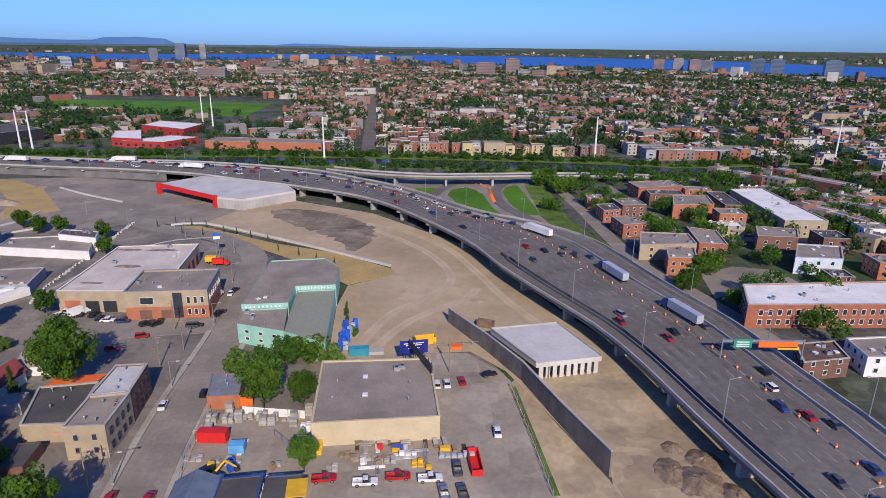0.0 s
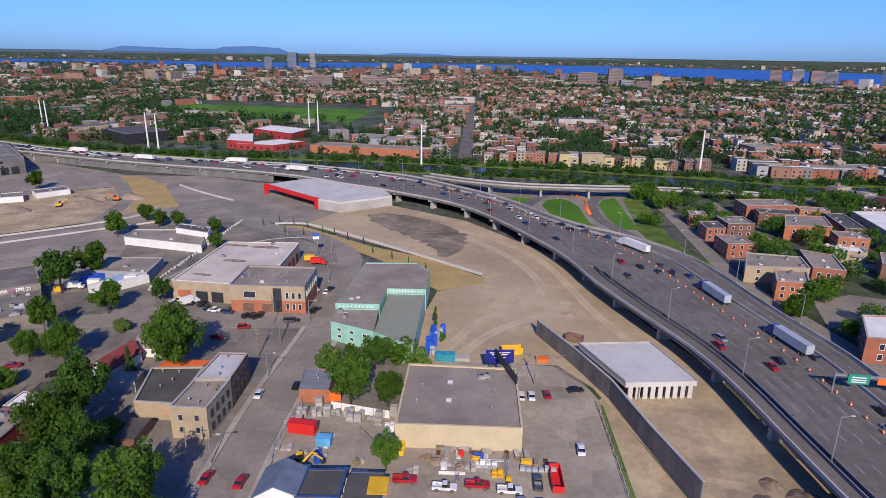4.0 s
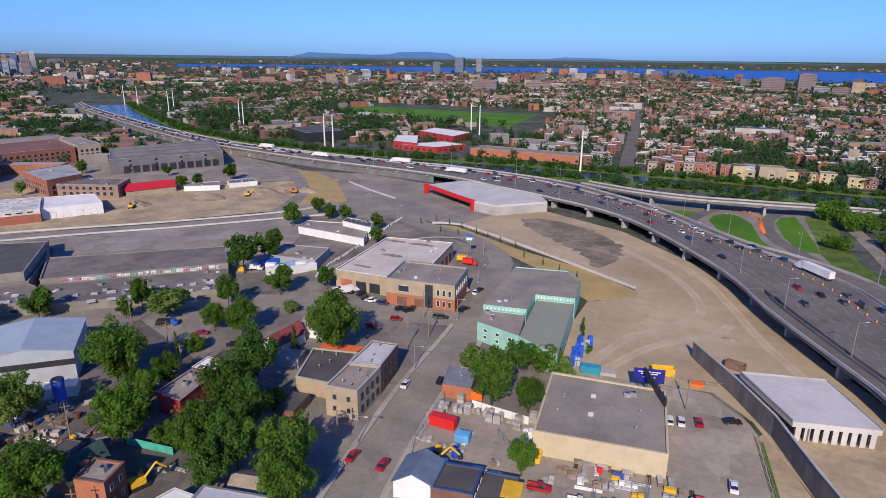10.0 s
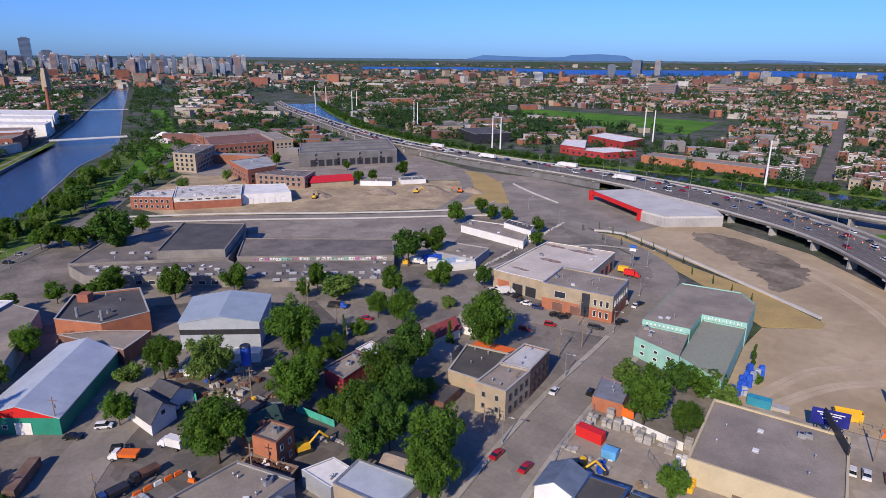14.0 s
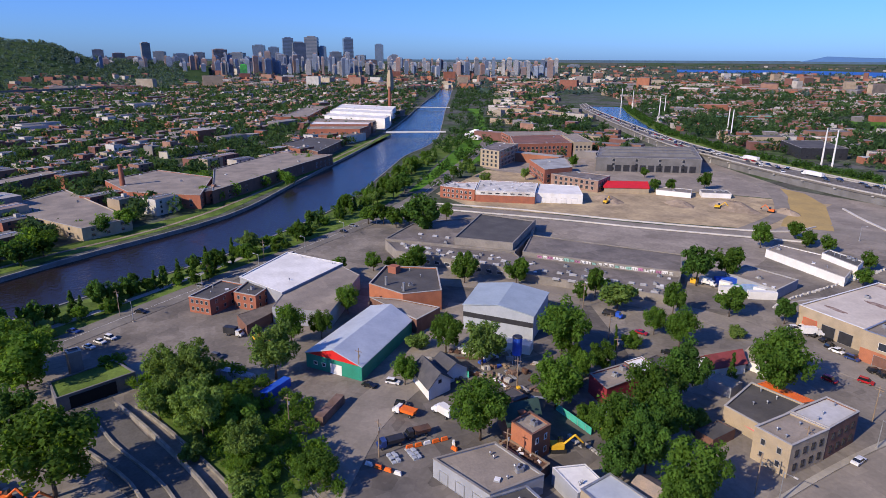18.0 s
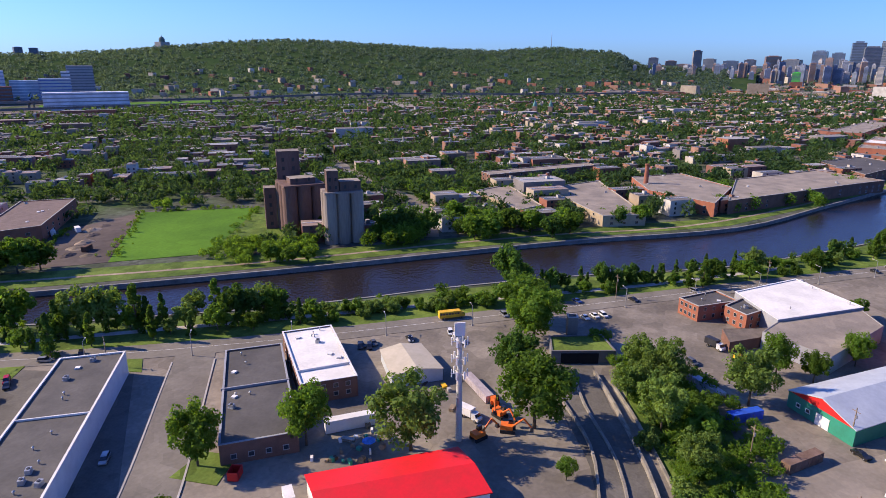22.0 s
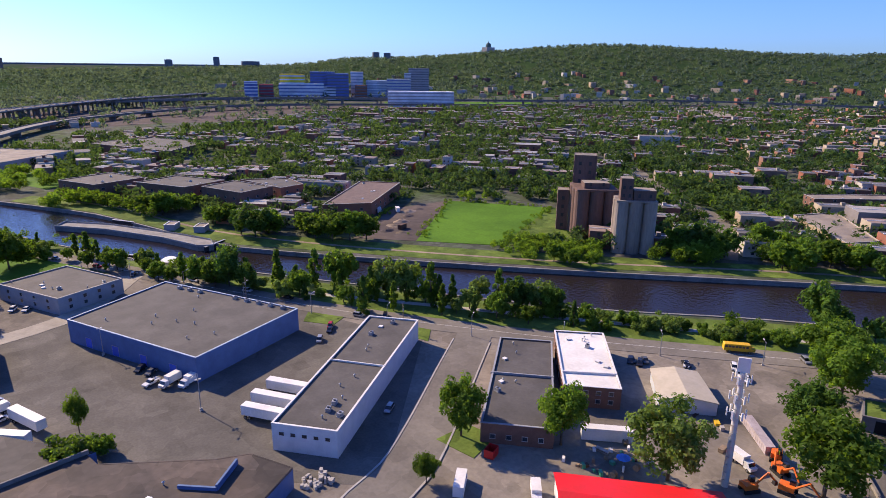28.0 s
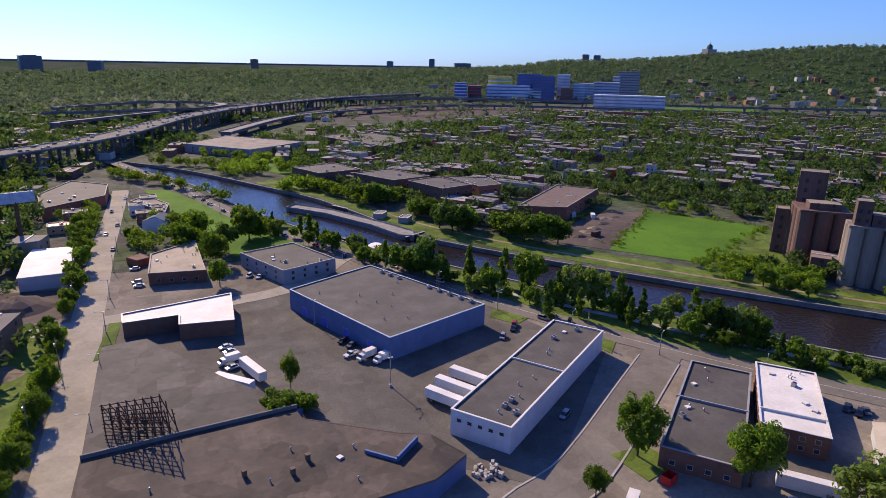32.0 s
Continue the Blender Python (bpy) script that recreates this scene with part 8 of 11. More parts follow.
G_NEAR = "trees of the industrial quarter"
for kind, x, y, h, w in (
        ("broad", -208, 270, 12, 1), ("broad", -199, 292, 8, 1.2), ("broad", -189, 294, 8, 1.1), ("broad", -163, 285, 8, 1), ("broad", -150, 262, 8, 1), ("broad", -318, 112, 11, 1), ("broad", -330, 127, 11, 1.1), ("broad", -324, 146, 10, 1), ("broad", -338, 318, 9, 1),
        ("broad", -334, 329, 9, 1), ("broad", -331, 359, 12, 1), ("broad", -452, 328, 10, 1), ("dark", -501, 318, 9, 1), ("pale", -415, 256, 9, 1), ("broad", -386, 351, 8, 1), ("pale", -463, 224, 9, 1.1), ("broad", -443, 206, 10, 1), ("pale", -443, 222, 10, 1),
        ("broad", -490, 241, 9, 1), ("pale", -407, 216, 9, 1), ("broad", -212, 301, 9, 1), ("bush", -205, 303, 5, 1), ("dark", -405, 150, 14, 1.1), ("broad", -395, 138, 12, 1.1), ("broad", -14, -167, 11, 0.55), ("bush", -9, -152, 7.5, 1.15), ("bush", -16, -153, 5, 1),
        ("broad", -19, -334, 17, 1.1), ("broad", 0, -299, 15, 1), ("broad", 5, -352, 14, 1.1), ("broad", 0, -266, 11, 1), ("broad", 14, -330, 13, 1.1), ("dark", -6, -318, 14, 1.1), ("broad", -22, -365, 11, 1.1), ("broad", 57, -310, 11, 1), ("broad", 55, -258, 8, 1),
        ("broad", 51, -190, 8, 0.9), ("broad", 51, -172, 9, 0.9), ("broad", 52, -146, 9, 1.1), ("broad", 53, -138, 8, 1.1), ("broad", 58, -290, 9, 1), ("broad", 54, -275, 9, 1), ("broad", 60, -330, 10, 1), ("broad", 62, -345, 10, 1), ("broad", 40, -354, 7, 1),
        ("broad", 66, -370, 9, 1), ("broad", 68, -390, 9, 1), ("broad", 55, -225, 7, 1), ("broad", -146, 106, 18, 1), ("broad", -121, 87, 14.5, 1), ("pale", -150, 79.5, 14, 1.1), ("broad", -164, 73.5, 12, 1), ("broad", -116.5, 61.5, 15.5, 1.05), ("broad", -150, 54, 8.7, 1),
        ("dark", -110, 121, 17, 0.87), ("broad", -106, 106, 15.9, 0.91), ("dark", -96, 103, 14.4, 0.83), ("broad", -98, 89, 15.1, 0.91), ("dark", -89, 90, 14.7, 0.87), ("broad", -74, 89, 16.7, 0.91), ("broad", -70, 83, 12.6, 1), ("dark", -89, 82, 11.9, 0.91), ("broad", -101, 147, 18.9, 0.95),
        ("fir", -114, 145, 8.8, 0.77), ("slim", -142, 124, 9.9, 0.5), ("broad", -133, 112, 9.3, 1), ("broad", -132, 104, 8.3, 1), ("broad", -141, 107, 6.5, 1), ("broad", -137, 147, 12.6, 0.95), ("broad", -158, 164, 12.8, 0.77), ("broad", -148, 146, 9.1, 0.91), ("broad", -149, 183, 10.6, 1.18),
        ("dark", -179, 197, 16.4, 1), ("broad", -179, 214, 14.4, 1), ("broad", -185, 149, 11.4, 0.77), ("pale", -170, 148, 10.1, 1.67), ("broad", -184, 141, 7.3, 1), ("broad", -221, 108, 13, 0.95), ("broad", -210, 127, 10.9, 1.05), ("broad", -244, 95, 11.1, 1), ("dark", -295, 120, 20.6, 1.05),
        ("dark", -136, 196, 9.3, 1), ("bush", -135, 171, 3.6, 1.43), ("broad", -46, 140, 15.3, 0.95), ("dark", -45, 161, 9.4, 0.95), ("broad", -36, 141, 9.2, 0.91), ("bush", -39, 167, 6.8, 1.25), ("bush", -33, 164, 4.9, 1.43), ("broad", -30, 115, 9, 0.83), ("bush", -59, 159, 6.2, 1.25),
        ("slim", -32, 193, 7.7, 0.71), ("bush", -29, 183, 3, 1.25), ("broad", -135, -33, 18.6, 1.2), ("broad", -187, -46, 17.8, 1.2), ("dark", -159, -45, 13.7, 1.2), ("pale", -168, -2, 15, 1), ("pale", -176, -10, 12, 1), ("pale", -159, -12, 10, 1), ("pale", -146, -2, 14, 1),
        ("bush", -137, -5, 5, 1), ("pale", -130, 7, 11, 1.0), ("bush", -119, 4, 5, 1.0), ("pale", -163, -9, 10, 1), ("pale", -169, 20, 16.1, 1), ("broad", -192, 29, 12.4, 0.95), ("broad", -191, 39, 9.5, 1), ("broad", -208, 53, 10.8, 0.87), ("broad", -237, 88, 10.6, 1.11),
        ("broad", -251, 77, 8.3, 1.11), ("broad", -254, 62, 7.3, 1.11), ("dark", -233, -68, 17.6, 0.87), ("broad", -200, -54, 18.3, 1.2), ("pale", -114, -59, 17.5, 1.18), ("broad", -117, -21, 5.6, 1), ("bush", -191, -25, 5.4, 1.33), ("broad", -89, -103, 15.1, 0.91),
        ("broad", -106, -84, 15.5, 0.95), ("broad", -70, -94, 7.4, 0.95)):
    tree(kind, x, y, h, w * 0.9, G_NEAR)
# young trees on the ochre verge
for x, y in ((-93, 287.5), (-83, 281.5), (-75, 269), (-102, 294), (-109.5, 297), (-121, 305), (-130.6, 310), (-140, 313), (-64, 262), (-55, 256), (-46, 250), (-146, 305), (-129, 294), (-118, 292)):
    tree("slim", x, y, 4.2, 0.5, "young street trees")
# hedge bank beside the old ramp
rng = random.Random(14)
for i in range(14):
    k = rng.random()
    x, y = -178 + 64 * k + rng.uniform(-3, 3), -15 + 26 * k + rng.uniform(0, 16)
    tree("bush" if rng.random() < 0.65 else "broad", x, y, rng.uniform(3, 5) if i % 3 else rng.uniform(6, 9), 1.15, "bushes on the green bank")
# tall poplars and firs between canal and road
for kind, x, y, h in (("broad", -124, -217, 16), ("fir", -127, -200, 14), ("pale", -133, -195, 15), ("pale", -138, -190, 14), ("slim", -141, -178, 18), ("fir", -142, -174, 14), ("fir", -146, -171, 14), ("pale", -158, -168, 10), ("slim", -163, -162, 15), ("dark", -164, -154, 13), ("dark", -166, -149, 11), ("pale", -170, -146, 11.5), ("broad", -172, -142, 10.5),
                      ("broad", -79, -262, 12), ("broad", -83, -253, 12), ("dark", -88, -250, 16), ("slim", -103, -234, 17), ("slim", -116, -226, 17), ("fir", -116, -189, 15), ("bush", -100, -223, 7), ("dark", -91, -240, 11)):
    tree(kind, x, y, h, 0.9, "tall trees beside the canal road")
# dark firs on the near bank
for x, y in ((-242, -63), (-240, -57), (-239, -51), (-240, -45), (-246, -40), (-251, -34), (-257, -28), (-261, -23), (-266, -14), (-271, -10), (-277, -5), (-285, 4), (-291, 9), (-303, 22)):
    tree(rng.choice(("fir", "fir", "dark", "slim")), x + rng.uniform(-1.5, 1.5), y + rng.uniform(-1.5, 1.5), rng.uniform(6.5, 10.5), rng.uniform(0.85, 1.1), "firs beside the canal")
# large trees on the far bank
for x, y, h in ((-155, -295, 13), (-160, -285, 15), (-168, -280, 14), (-176, -276, 12), (-157, -308, 12), (-127, -328, 13), (-131, -318, 15), (-141, -322, 12), (-124, -361, 10), (-131, -354, 11), (-100, -413, 12), (-108, -403, 13), (-118, -404, 11),
                (-288, -154, 14), (-288, -144, 15), (-286, -137, 13), (-297, -147, 14), (-300, -135, 13), (-318, -170, 9), (-324, -124, 15), (-303, -108, 12), (-309, -101, 13), (-324, -94, 12), (-326, -82, 12), (-321, -69, 11), (-335, -62, 11), (-228, -176, 8), (-234, -169, 7), (-227, -186, 8), (-364, -38, 10), (-373, -27, 10)):
    tree(rng.choice(("broad", "broad", "broad", "dark")), x, y, h * rng.uniform(0.95, 1.1), 1.15, "large trees on the far bank")
for x, y in ((-175, -119), (-185, -120), (-184, -111), (-190, -109), (-192, -103), (-198, -101), (-200, -94), (-202, -89), (-205, -86), (-207, -81), (-172, -124), (-211, -77), (-216, -70), (-221, -64), (-226, -57), (-231, -50)):
    tree("bush", x + rng.uniform(-1, 1), y + rng.uniform(-1, 1), rng.uniform(3.4, 4.6), 0.95, "planted shrubs of the canal park")
# canal park
park = smooth_line([(-20, -395), (-62, -308), (-106, -230), (-160, -155), (-206, -92), (-252, -30), (-300, 30), (-372, 100), (-450, 158), (-560, 235)], 6)
d = 0.0
while d < length(park):
    (x, y), hd = along(park, d)
    o = rng.uniform(-3, 11)
    x, y = x - math.sin(radians(hd)) * -o, y + math.cos(radians(hd)) * -o
    thin = -262 < x < -176 and y > -130
    if not (thin and rng.random() < 0.35):
        kind = "bush" if thin and rng.random() < 0.85 else rng.choice(("slim", "broad", "bush", "fir", "fir", "pale", "broad", "bush") if x < -230 else ("slim", "broad", "broad", "slim", "fir", "pale", "bush"))
        tree(kind, x, y, rng.uniform(3, 5.5) if kind == "bush" else rng.uniform(5, 11) + (2.5 if kind == "slim" else 0), rng.uniform(0.85, 1.15), "trees of the canal park")
    d += rng.uniform(2.4, 5.6)
# far bank
bank = []
for x, y, r_, n, hh in ((-232, -194, 16, 12, 6), (-219, -210, 10, 8, 5.5), (-247, -178, 9, 6, 6), (-285, -146, 13, 12, 12), (-300, -150, 8, 6, 11), (-325, -120, 14, 8, 12), (-310, -108, 10, 7, 10), (-345, -78, 16, 10, 10), (-376, -42, 10, 4, 10), (-139, -326, 9, 7, 11), (-165, -303, 14, 12, 10), (-120, -415, 14, 10, 11), (-133, -366, 10, 8, 9),
                       (-300, -318, 14, 7, 7), (-395, -150, 12, 7, 10), (-440, 30, 14, 7, 10), (-475, 70, 16, 8, 10), (-500, 20, 12, 5, 10), (-560, 110, 14, 6, 10), (-70, -470, 16, 12, 10), (-30, -560, 20, 14, 10), (-60, -600, 25, 14, 10), (-350, -270, 18, 8, 9), (-420, -190, 16, 8, 10), (-480, -120, 18, 8, 9), (80, 398, 9, 9, 11), (64, 350, 5, 5, 9), (95, 360, 12, 5, 9), (72, 420, 9, 9, 11), (110, 310, 8, 4, 9), (112, 245, 10, 5, 8), (98, 226, 5, 4, 8), (130, 300, 8, 4, 10), (110, 210, 3, 2, 7), (128, 205, 3, 2, 7)):
    for _ in range(n):
        a, q = rng.uniform(0, math.tau), math.sqrt(rng.random()) * r_
        u, w = x + q * math.cos(a), y + q * math.sin(a)
        if math.hypot(u, w) < 290 and rng.random() < 0.5:
            tree(rng.choice(("broad", "broad", "dark", "bush" if hh < 8 else "broad")), u, w, hh * rng.uniform(0.7, 1.15), 1.1, "trees beyond the water")
        else:
            bank.append((u, w, 0.6, hh * rng.uniform(0.34, 0.5)))
scatter_trees("bank_trees", bank, 9, 260, LEAF, "leafy trees beyond the water")
# gardens and street trees of the quarter beyond the expressway
quarter = []
QZ = [(88, 420), (100, 300), (108, 232), (122, 170), (190, 150), (330, 260), (330, 430), (200, 440), (120, 440)]
for _ in range(1500):
    x, y = rng.uniform(70, 330), rng.uniform(150, 440)
    if not inside(x, y, QZ) or grove(x * 2.2, y * 2.2) < 0.52 or any(inside(x, y, P) or min(math.dist((x, y), q) for q in P) < 3.5 for P in FOOT):
        continue
    if inside(x, y, [(107, 246), (127, 257), (148, 252), (150, 232), (121, 226), (102, 216)]) or any(abs(x - (120 - (yy - 300) * 0.06)) < 5 and 296 < y < 420 for yy in (y,)):
        continue
    if any(math.dist((x, y), q[:2]) < 5.5 for q in quarter) or x < 96 and y < 380:
        continue
    quarter.append((x, y, rng.uniform(0.5, 2.5), rng.uniform(2.6, 4.8)))
scatter_trees("quarter_trees", quarter, 19, 300, LEAFD, "leafy garden and street trees between brick houses")
# green belts in one piece
belt = []
for ln, o0, o1, n in ((c2n, 3, 14, 560), (c2f, -18, -2, 800)):
    for _ in range(n):
        (x, y), hd = along(ln, rng.random() * length(ln))
        o = rng.uniform(o0, o1)
        belt.append((x - math.sin(radians(hd)) * o, y + math.cos(radians(hd)) * o, 0, rng.uniform(1.6, 3.4)))
for _ in range(170):
    x, y = rng.uniform(-560, -380), rng.uniform(130, 330)
    if inside(x, y, [(-402, 150), (-560, 262), (-600, 300), (-560, 305), (-470, 240), (-410, 200)]):
        belt.append((x, y, 0, rng.uniform(2, 4)))
for _ in range(330):
    x, y = rng.uniform(-720, -560), rng.uniform(240, 520)
    if not inside(x, y, [(-560, 200), (-734, 318), (-740, 300)]) and rng.random() < 0.6 and y > -0.63 * (x + 560) + 225:
        belt.append((x, y, 0, rng.uniform(2, 4)))
for _ in range(800):
    x, y = rng.uniform(-560, -330), rng.uniform(-420, -60)
    if not inside(x, y, [(-200, -420), (-330, -420), (-345, -225), (-200, -180)]) and rng.random() < 0.5 and x < -330 + 0:
        belt.append((x, y, 0, rng.uniform(2.2, 4.2)))
scatter_trees("green_belts", belt, 6, 60, mat("belt_leaves", (0.055, 0.13, 0.022), 0.85, (0.035, 0.085, 0.016), 0.1, 0.6, 0.5, island=0.8, spec=0.15, thin=0.45), "thick green bushes and small trees along the banks")

# ---- vehicles ----
TYRE = mat("tyre_rubber", (0.02, 0.02, 0.02), 0.9)
RIM_M = mat("wheel_rim", (0.35, 0.35, 0.36), 0.4, metal=0.7)
CARGLASS = mat("car_glass", (0.015, 0.018, 0.022), 0.06, spec=0.9)
PAINTS = [("white", mat("car_white", (0.72, 0.72, 0.71), 0.25, spec=0.6)), ("black", mat("car_black", (0.018, 0.018, 0.02), 0.22, spec=0.6)), ("dark grey", mat("car_grey", (0.09, 0.095, 0.1), 0.25, spec=0.6)), ("silver", mat("car_silver", (0.4, 0.41, 0.42), 0.3, metal=0.5)), ("red", mat("car_red", (0.42, 0.015, 0.02), 0.25, spec=0.6)), ("blue", mat("car_blue", (0.03, 0.06, 0.2), 0.25, spec=0.6))]


def wheel_mesh(r, w, cache={}):
    if (r, w) not in cache:
        mb = MB()
        mb.tube((0, -w / 2, 0), (0, w / 2, 0), r, n=14)
        mb.tube((0, -w / 2 - 0.02, 0), (0, w / 2 + 0.02, 0), r * 0.6, n=10, k=1)
        cache[(r, w)] = mb.mesh("wheel", [TYRE, RIM_M])
    return cache[(r, w)]


def profile(mb, pts, half, k=0, tuck=1.0):
    """A side outline (x, z) drawn out across the width."""
    mb.solid([(x, -half, z) for x, z in pts], [(x, half, z) for x, z in pts], k)


def make_car(kind, paint):
    t = thing("car" if kind != "van" else "van", 0, 0, -200, f"{paint[0]} {'hatchback car' if kind == 'hatch' else 'saloon car' if kind == 'sedan' else 'delivery van'} with dark windows", "car" if kind != "van" else "van", "cars")
    L_c, H_c = (4.6, 1.45) if kind == "sedan" else (4.3, 1.65) if kind == "hatch" else (5.6, 2.4)
    b = MB()
    a = L_c / 2
    profile(b, [(-a, 0.35), (a - 0.1, 0.3), (a, 0.55), (a - 0.15, 0.78), (a - 1.1, 0.92), (-a + 0.5, 0.95), (-a, 0.8)], 0.88)
    g, r = MB(), MB()
    if kind == "sedan":
        lo, hi = (-1.55, 1.15), (-0.95, 0.45)
    elif kind == "hatch":
        lo, hi = (-2.0, 1.15), (-1.8, 0.5)
    else:
        lo, hi = (-2.75, 1.9), (-2.7, 1.2)
    z0, z1 = 0.93, H_c
    g.solid([(lo[0], -0.84, z0), (lo[1], -0.84, z0), (lo[1], 0.84, z0), (lo[0], 0.84, z0)], [(hi[0], -0.68, z1), (hi[1], -0.68, z1), (hi[1], 0.68, z1), (hi[0], 0.68, z1)])
    r.solid([(hi[0] - 0.05, -0.7, z1), (hi[1] + 0.05, -0.7, z1), (hi[1] + 0.05, 0.7, z1), (hi[0] - 0.05, 0.7, z1)], [(hi[0] + 0.05, -0.62, z1 + 0.06), (hi[1] - 0.1, -0.62, z1 + 0.06), (hi[1] - 0.1, 0.62, z1 + 0.06), (hi[0] + 0.05, 0.62, z1 + 0.06)])
    part("body", b, [paint[1]], t)
    part("cabin", g, [CARGLASS if kind != "van" else paint[1]], t, "dark glass cabin" if kind != "van" else "")
    part("roof_panel", r, [paint[1]], t)
    for x in (-a + 0.85, a - 0.9):
        for y in (-0.82, 0.82):
            place(wheel_mesh(0.33, 0.22), "wheel", t, x, y, 0.33)
    return t


STOCK = {}


def put(key, maker, x, y, z, rot):
    m = pose(x, y, z, 0, 0, rot)
    if key not in STOCK:
        STOCK[key] = maker()
        STOCK[key].matrix_basis = m
        return STOCK[key]
    return copy_thing(STOCK[key], m)


car_rng = random.Random(12)
FARCARS = MB()


def far_car(x, y, z, rot, p):
    """A distant car of the traffic, joined into one mesh."""
    c, sn = math.cos(radians(rot)), math.sin(radians(rot))
    def tr(pts):
        return [(x + a * c - b * sn, y + a * sn + b * c, z + h) for a, b, h in pts]
    FARCARS.solid(tr([(-2.2, -0.88, 0.3), (2.2, -0.88, 0.3), (2.2, 0.88, 0.3), (-2.2, 0.88, 0.3)]), tr([(-2.1, -0.85, 0.95), (2.1, -0.85, 0.85), (2.1, 0.85, 0.85), (-2.1, 0.85, 0.95)]), p)
    FARCARS.solid(tr([(-1.8, -0.8, 0.93), (1.1, -0.8, 0.9), (1.1, 0.8, 0.9), (-1.8, 0.8, 0.93)]), tr([(-1.3, -0.68, 1.5), (0.4, -0.68, 1.5), (0.4, 0.68, 1.5), (-1.3, 0.68, 1.5)]), 6, p)
    for a in (-1.4, 1.35):
        for b in (-0.8, 0.8):
            FARCARS.solid(tr([(a - 0.3, b - 0.1, 0), (a + 0.3, b - 0.1, 0), (a + 0.3, b + 0.1, 0), (a - 0.3, b + 0.1, 0)]), tr([(a - 0.3, b - 0.1, 0.6), (a + 0.3, b - 0.1, 0.6), (a + 0.3, b + 0.1, 0.6), (a - 0.3, b + 0.1, 0.6)]), 7)




def car(x, y, rot, z=0.15, color=None, kind=None):
    p = color if color is not None else car_rng.choice((0, 0, 1, 1, 2, 2, 3, 4, 5))
    if math.hypot(x, y) > 300:
        return far_car(x, y, z, rot, p)
    kd = kind or car_rng.choice(("sedan", "hatch", "hatch", "sedan", "sedan"))
    return put((kd, p), lambda: make_car(kd, PAINTS[p]), x, y, z, rot)


def make_semi(col, name, cabm):
    t = thing("semi_truck", 0, 0, 0, f"articulated lorry with a {name} box trailer", "truck", "trucks")
    b = MB()
    b.box(-2.5, 0, 1.25, 14.6, 2.6, 2.85)
    part("trailer_box", b, [col], t)
    b = MB()
    for i in range(12):
        b.box(-9.2 + i * 1.2, 0, 1.3, 0.08, 2.66, 2.75)
    part("ribs", b, [col], t)
    c = MB()
    profile(c, [(5.2, 0.7), (9.4, 0.6), (9.4, 1.7), (8.2, 1.9), (7.6, 2.9), (6.9, 3.7), (5.2, 3.9)], 1.2)
    part("cab", c, [cabm], t)
    g = MB()
    g.solid([(8.2, -1.05, 1.95), (8.25, 1.05, 1.95), (7.7, 1.0, 2.85), (7.65, -1.0, 2.85)], [(8.3, -1.05, 2.0), (8.33, 1.05, 2.0), (7.8, 1.0, 2.9), (7.75, -1.0, 2.9)])
    part("windscreen", g, [CARGLASS], t)
    c = MB()
    c.box(-1, 0, 0.85, 17, 1.0, 0.35)
    part("chassis", c, [DARKMET], t)
    for x in (-8.4, -7.1, 3.8, 5.1, 8.6):
        for y in (-1.1, 1.1):
            place(wheel_mesh(0.5, 0.4), "wheel", t, x, y, 0.5)
    return t


def make_trailer():
    t = thing("trailer", 0, 0, 0, "white box semi-trailer parked on its legs", "trailer", "parked trailers")
    b = MB()
    b.box(0, 0, 1.2, 13.5, 2.6, 2.8)
    part("trailer_box", b, [WHITEP], t)
    b = MB()
    for i in range(11):
        b.box(-6.2 + i * 1.24, 0, 1.25, 0.07, 2.66, 2.7)
    part("ribs", b, [WHITEP], t)
    b = MB()
    b.box(0, 0, 0.9, 13, 1.0, 0.3)
    b.box(3.6, -0.8, 0, 0.15, 0.15, 1.0)
    b.box(3.6, 0.8, 0, 0.15, 0.15, 1.0)
    part("chassis", b, [DARKMET], t)
    for x in (-5.6, -4.3):
        for y in (-1.05, 1.05):
            place(wheel_mesh(0.5, 0.4), "wheel", t, x, y, 0.5)
    return t


def make_lorry(body, bname, cabm, tipper=False):
    t = thing("lorry", 0, 0, 0, f"small {bname} lorry parked in the yard", "truck", "lorries")
    b = MB()
    if tipper:
        b.solid([(-3.4, -1.1, 1.1), (0.6, -1.1, 1.1), (0.6, 1.1, 1.1), (-3.4, 1.1, 1.1)], [(-3.7, -1.25, 2.1), (0.7, -1.25, 2.1), (0.7, 1.25, 2.1), (-3.7, 1.25, 2.1)])
    else:
        b.box(-1.5, 0, 1.0, 4.6, 2.2, 2.2)
    part("load_bed", b, [body], t)
    c = MB()
    profile(c, [(1.0, 0.6), (3.2, 0.55), (3.25, 1.3), (2.6, 1.5), (2.2, 2.3), (1.0, 2.4)], 1.05)
    part("cab", c, [cabm], t)
    g = MB()
    g.solid([(2.62, -0.95, 1.52), (2.62, 0.95, 1.52), (2.25, 0.92, 2.22), (2.25, -0.92, 2.22)], [(2.7, -0.95, 1.55), (2.7, 0.95, 1.55), (2.33, 0.92, 2.25), (2.33, -0.92, 2.25)])
    part("windscreen", g, [CARGLASS], t)
    c = MB()
    c.box(-0.3, 0, 0.65, 6.4, 0.9, 0.3)
    part("chassis", c, [DARKMET], t)
    for x in (-2.4, 2.2):
        for y in (-0.95, 0.95):
            place(wheel_mesh(0.42, 0.3), "wheel", t, x, y, 0.42)
    return t


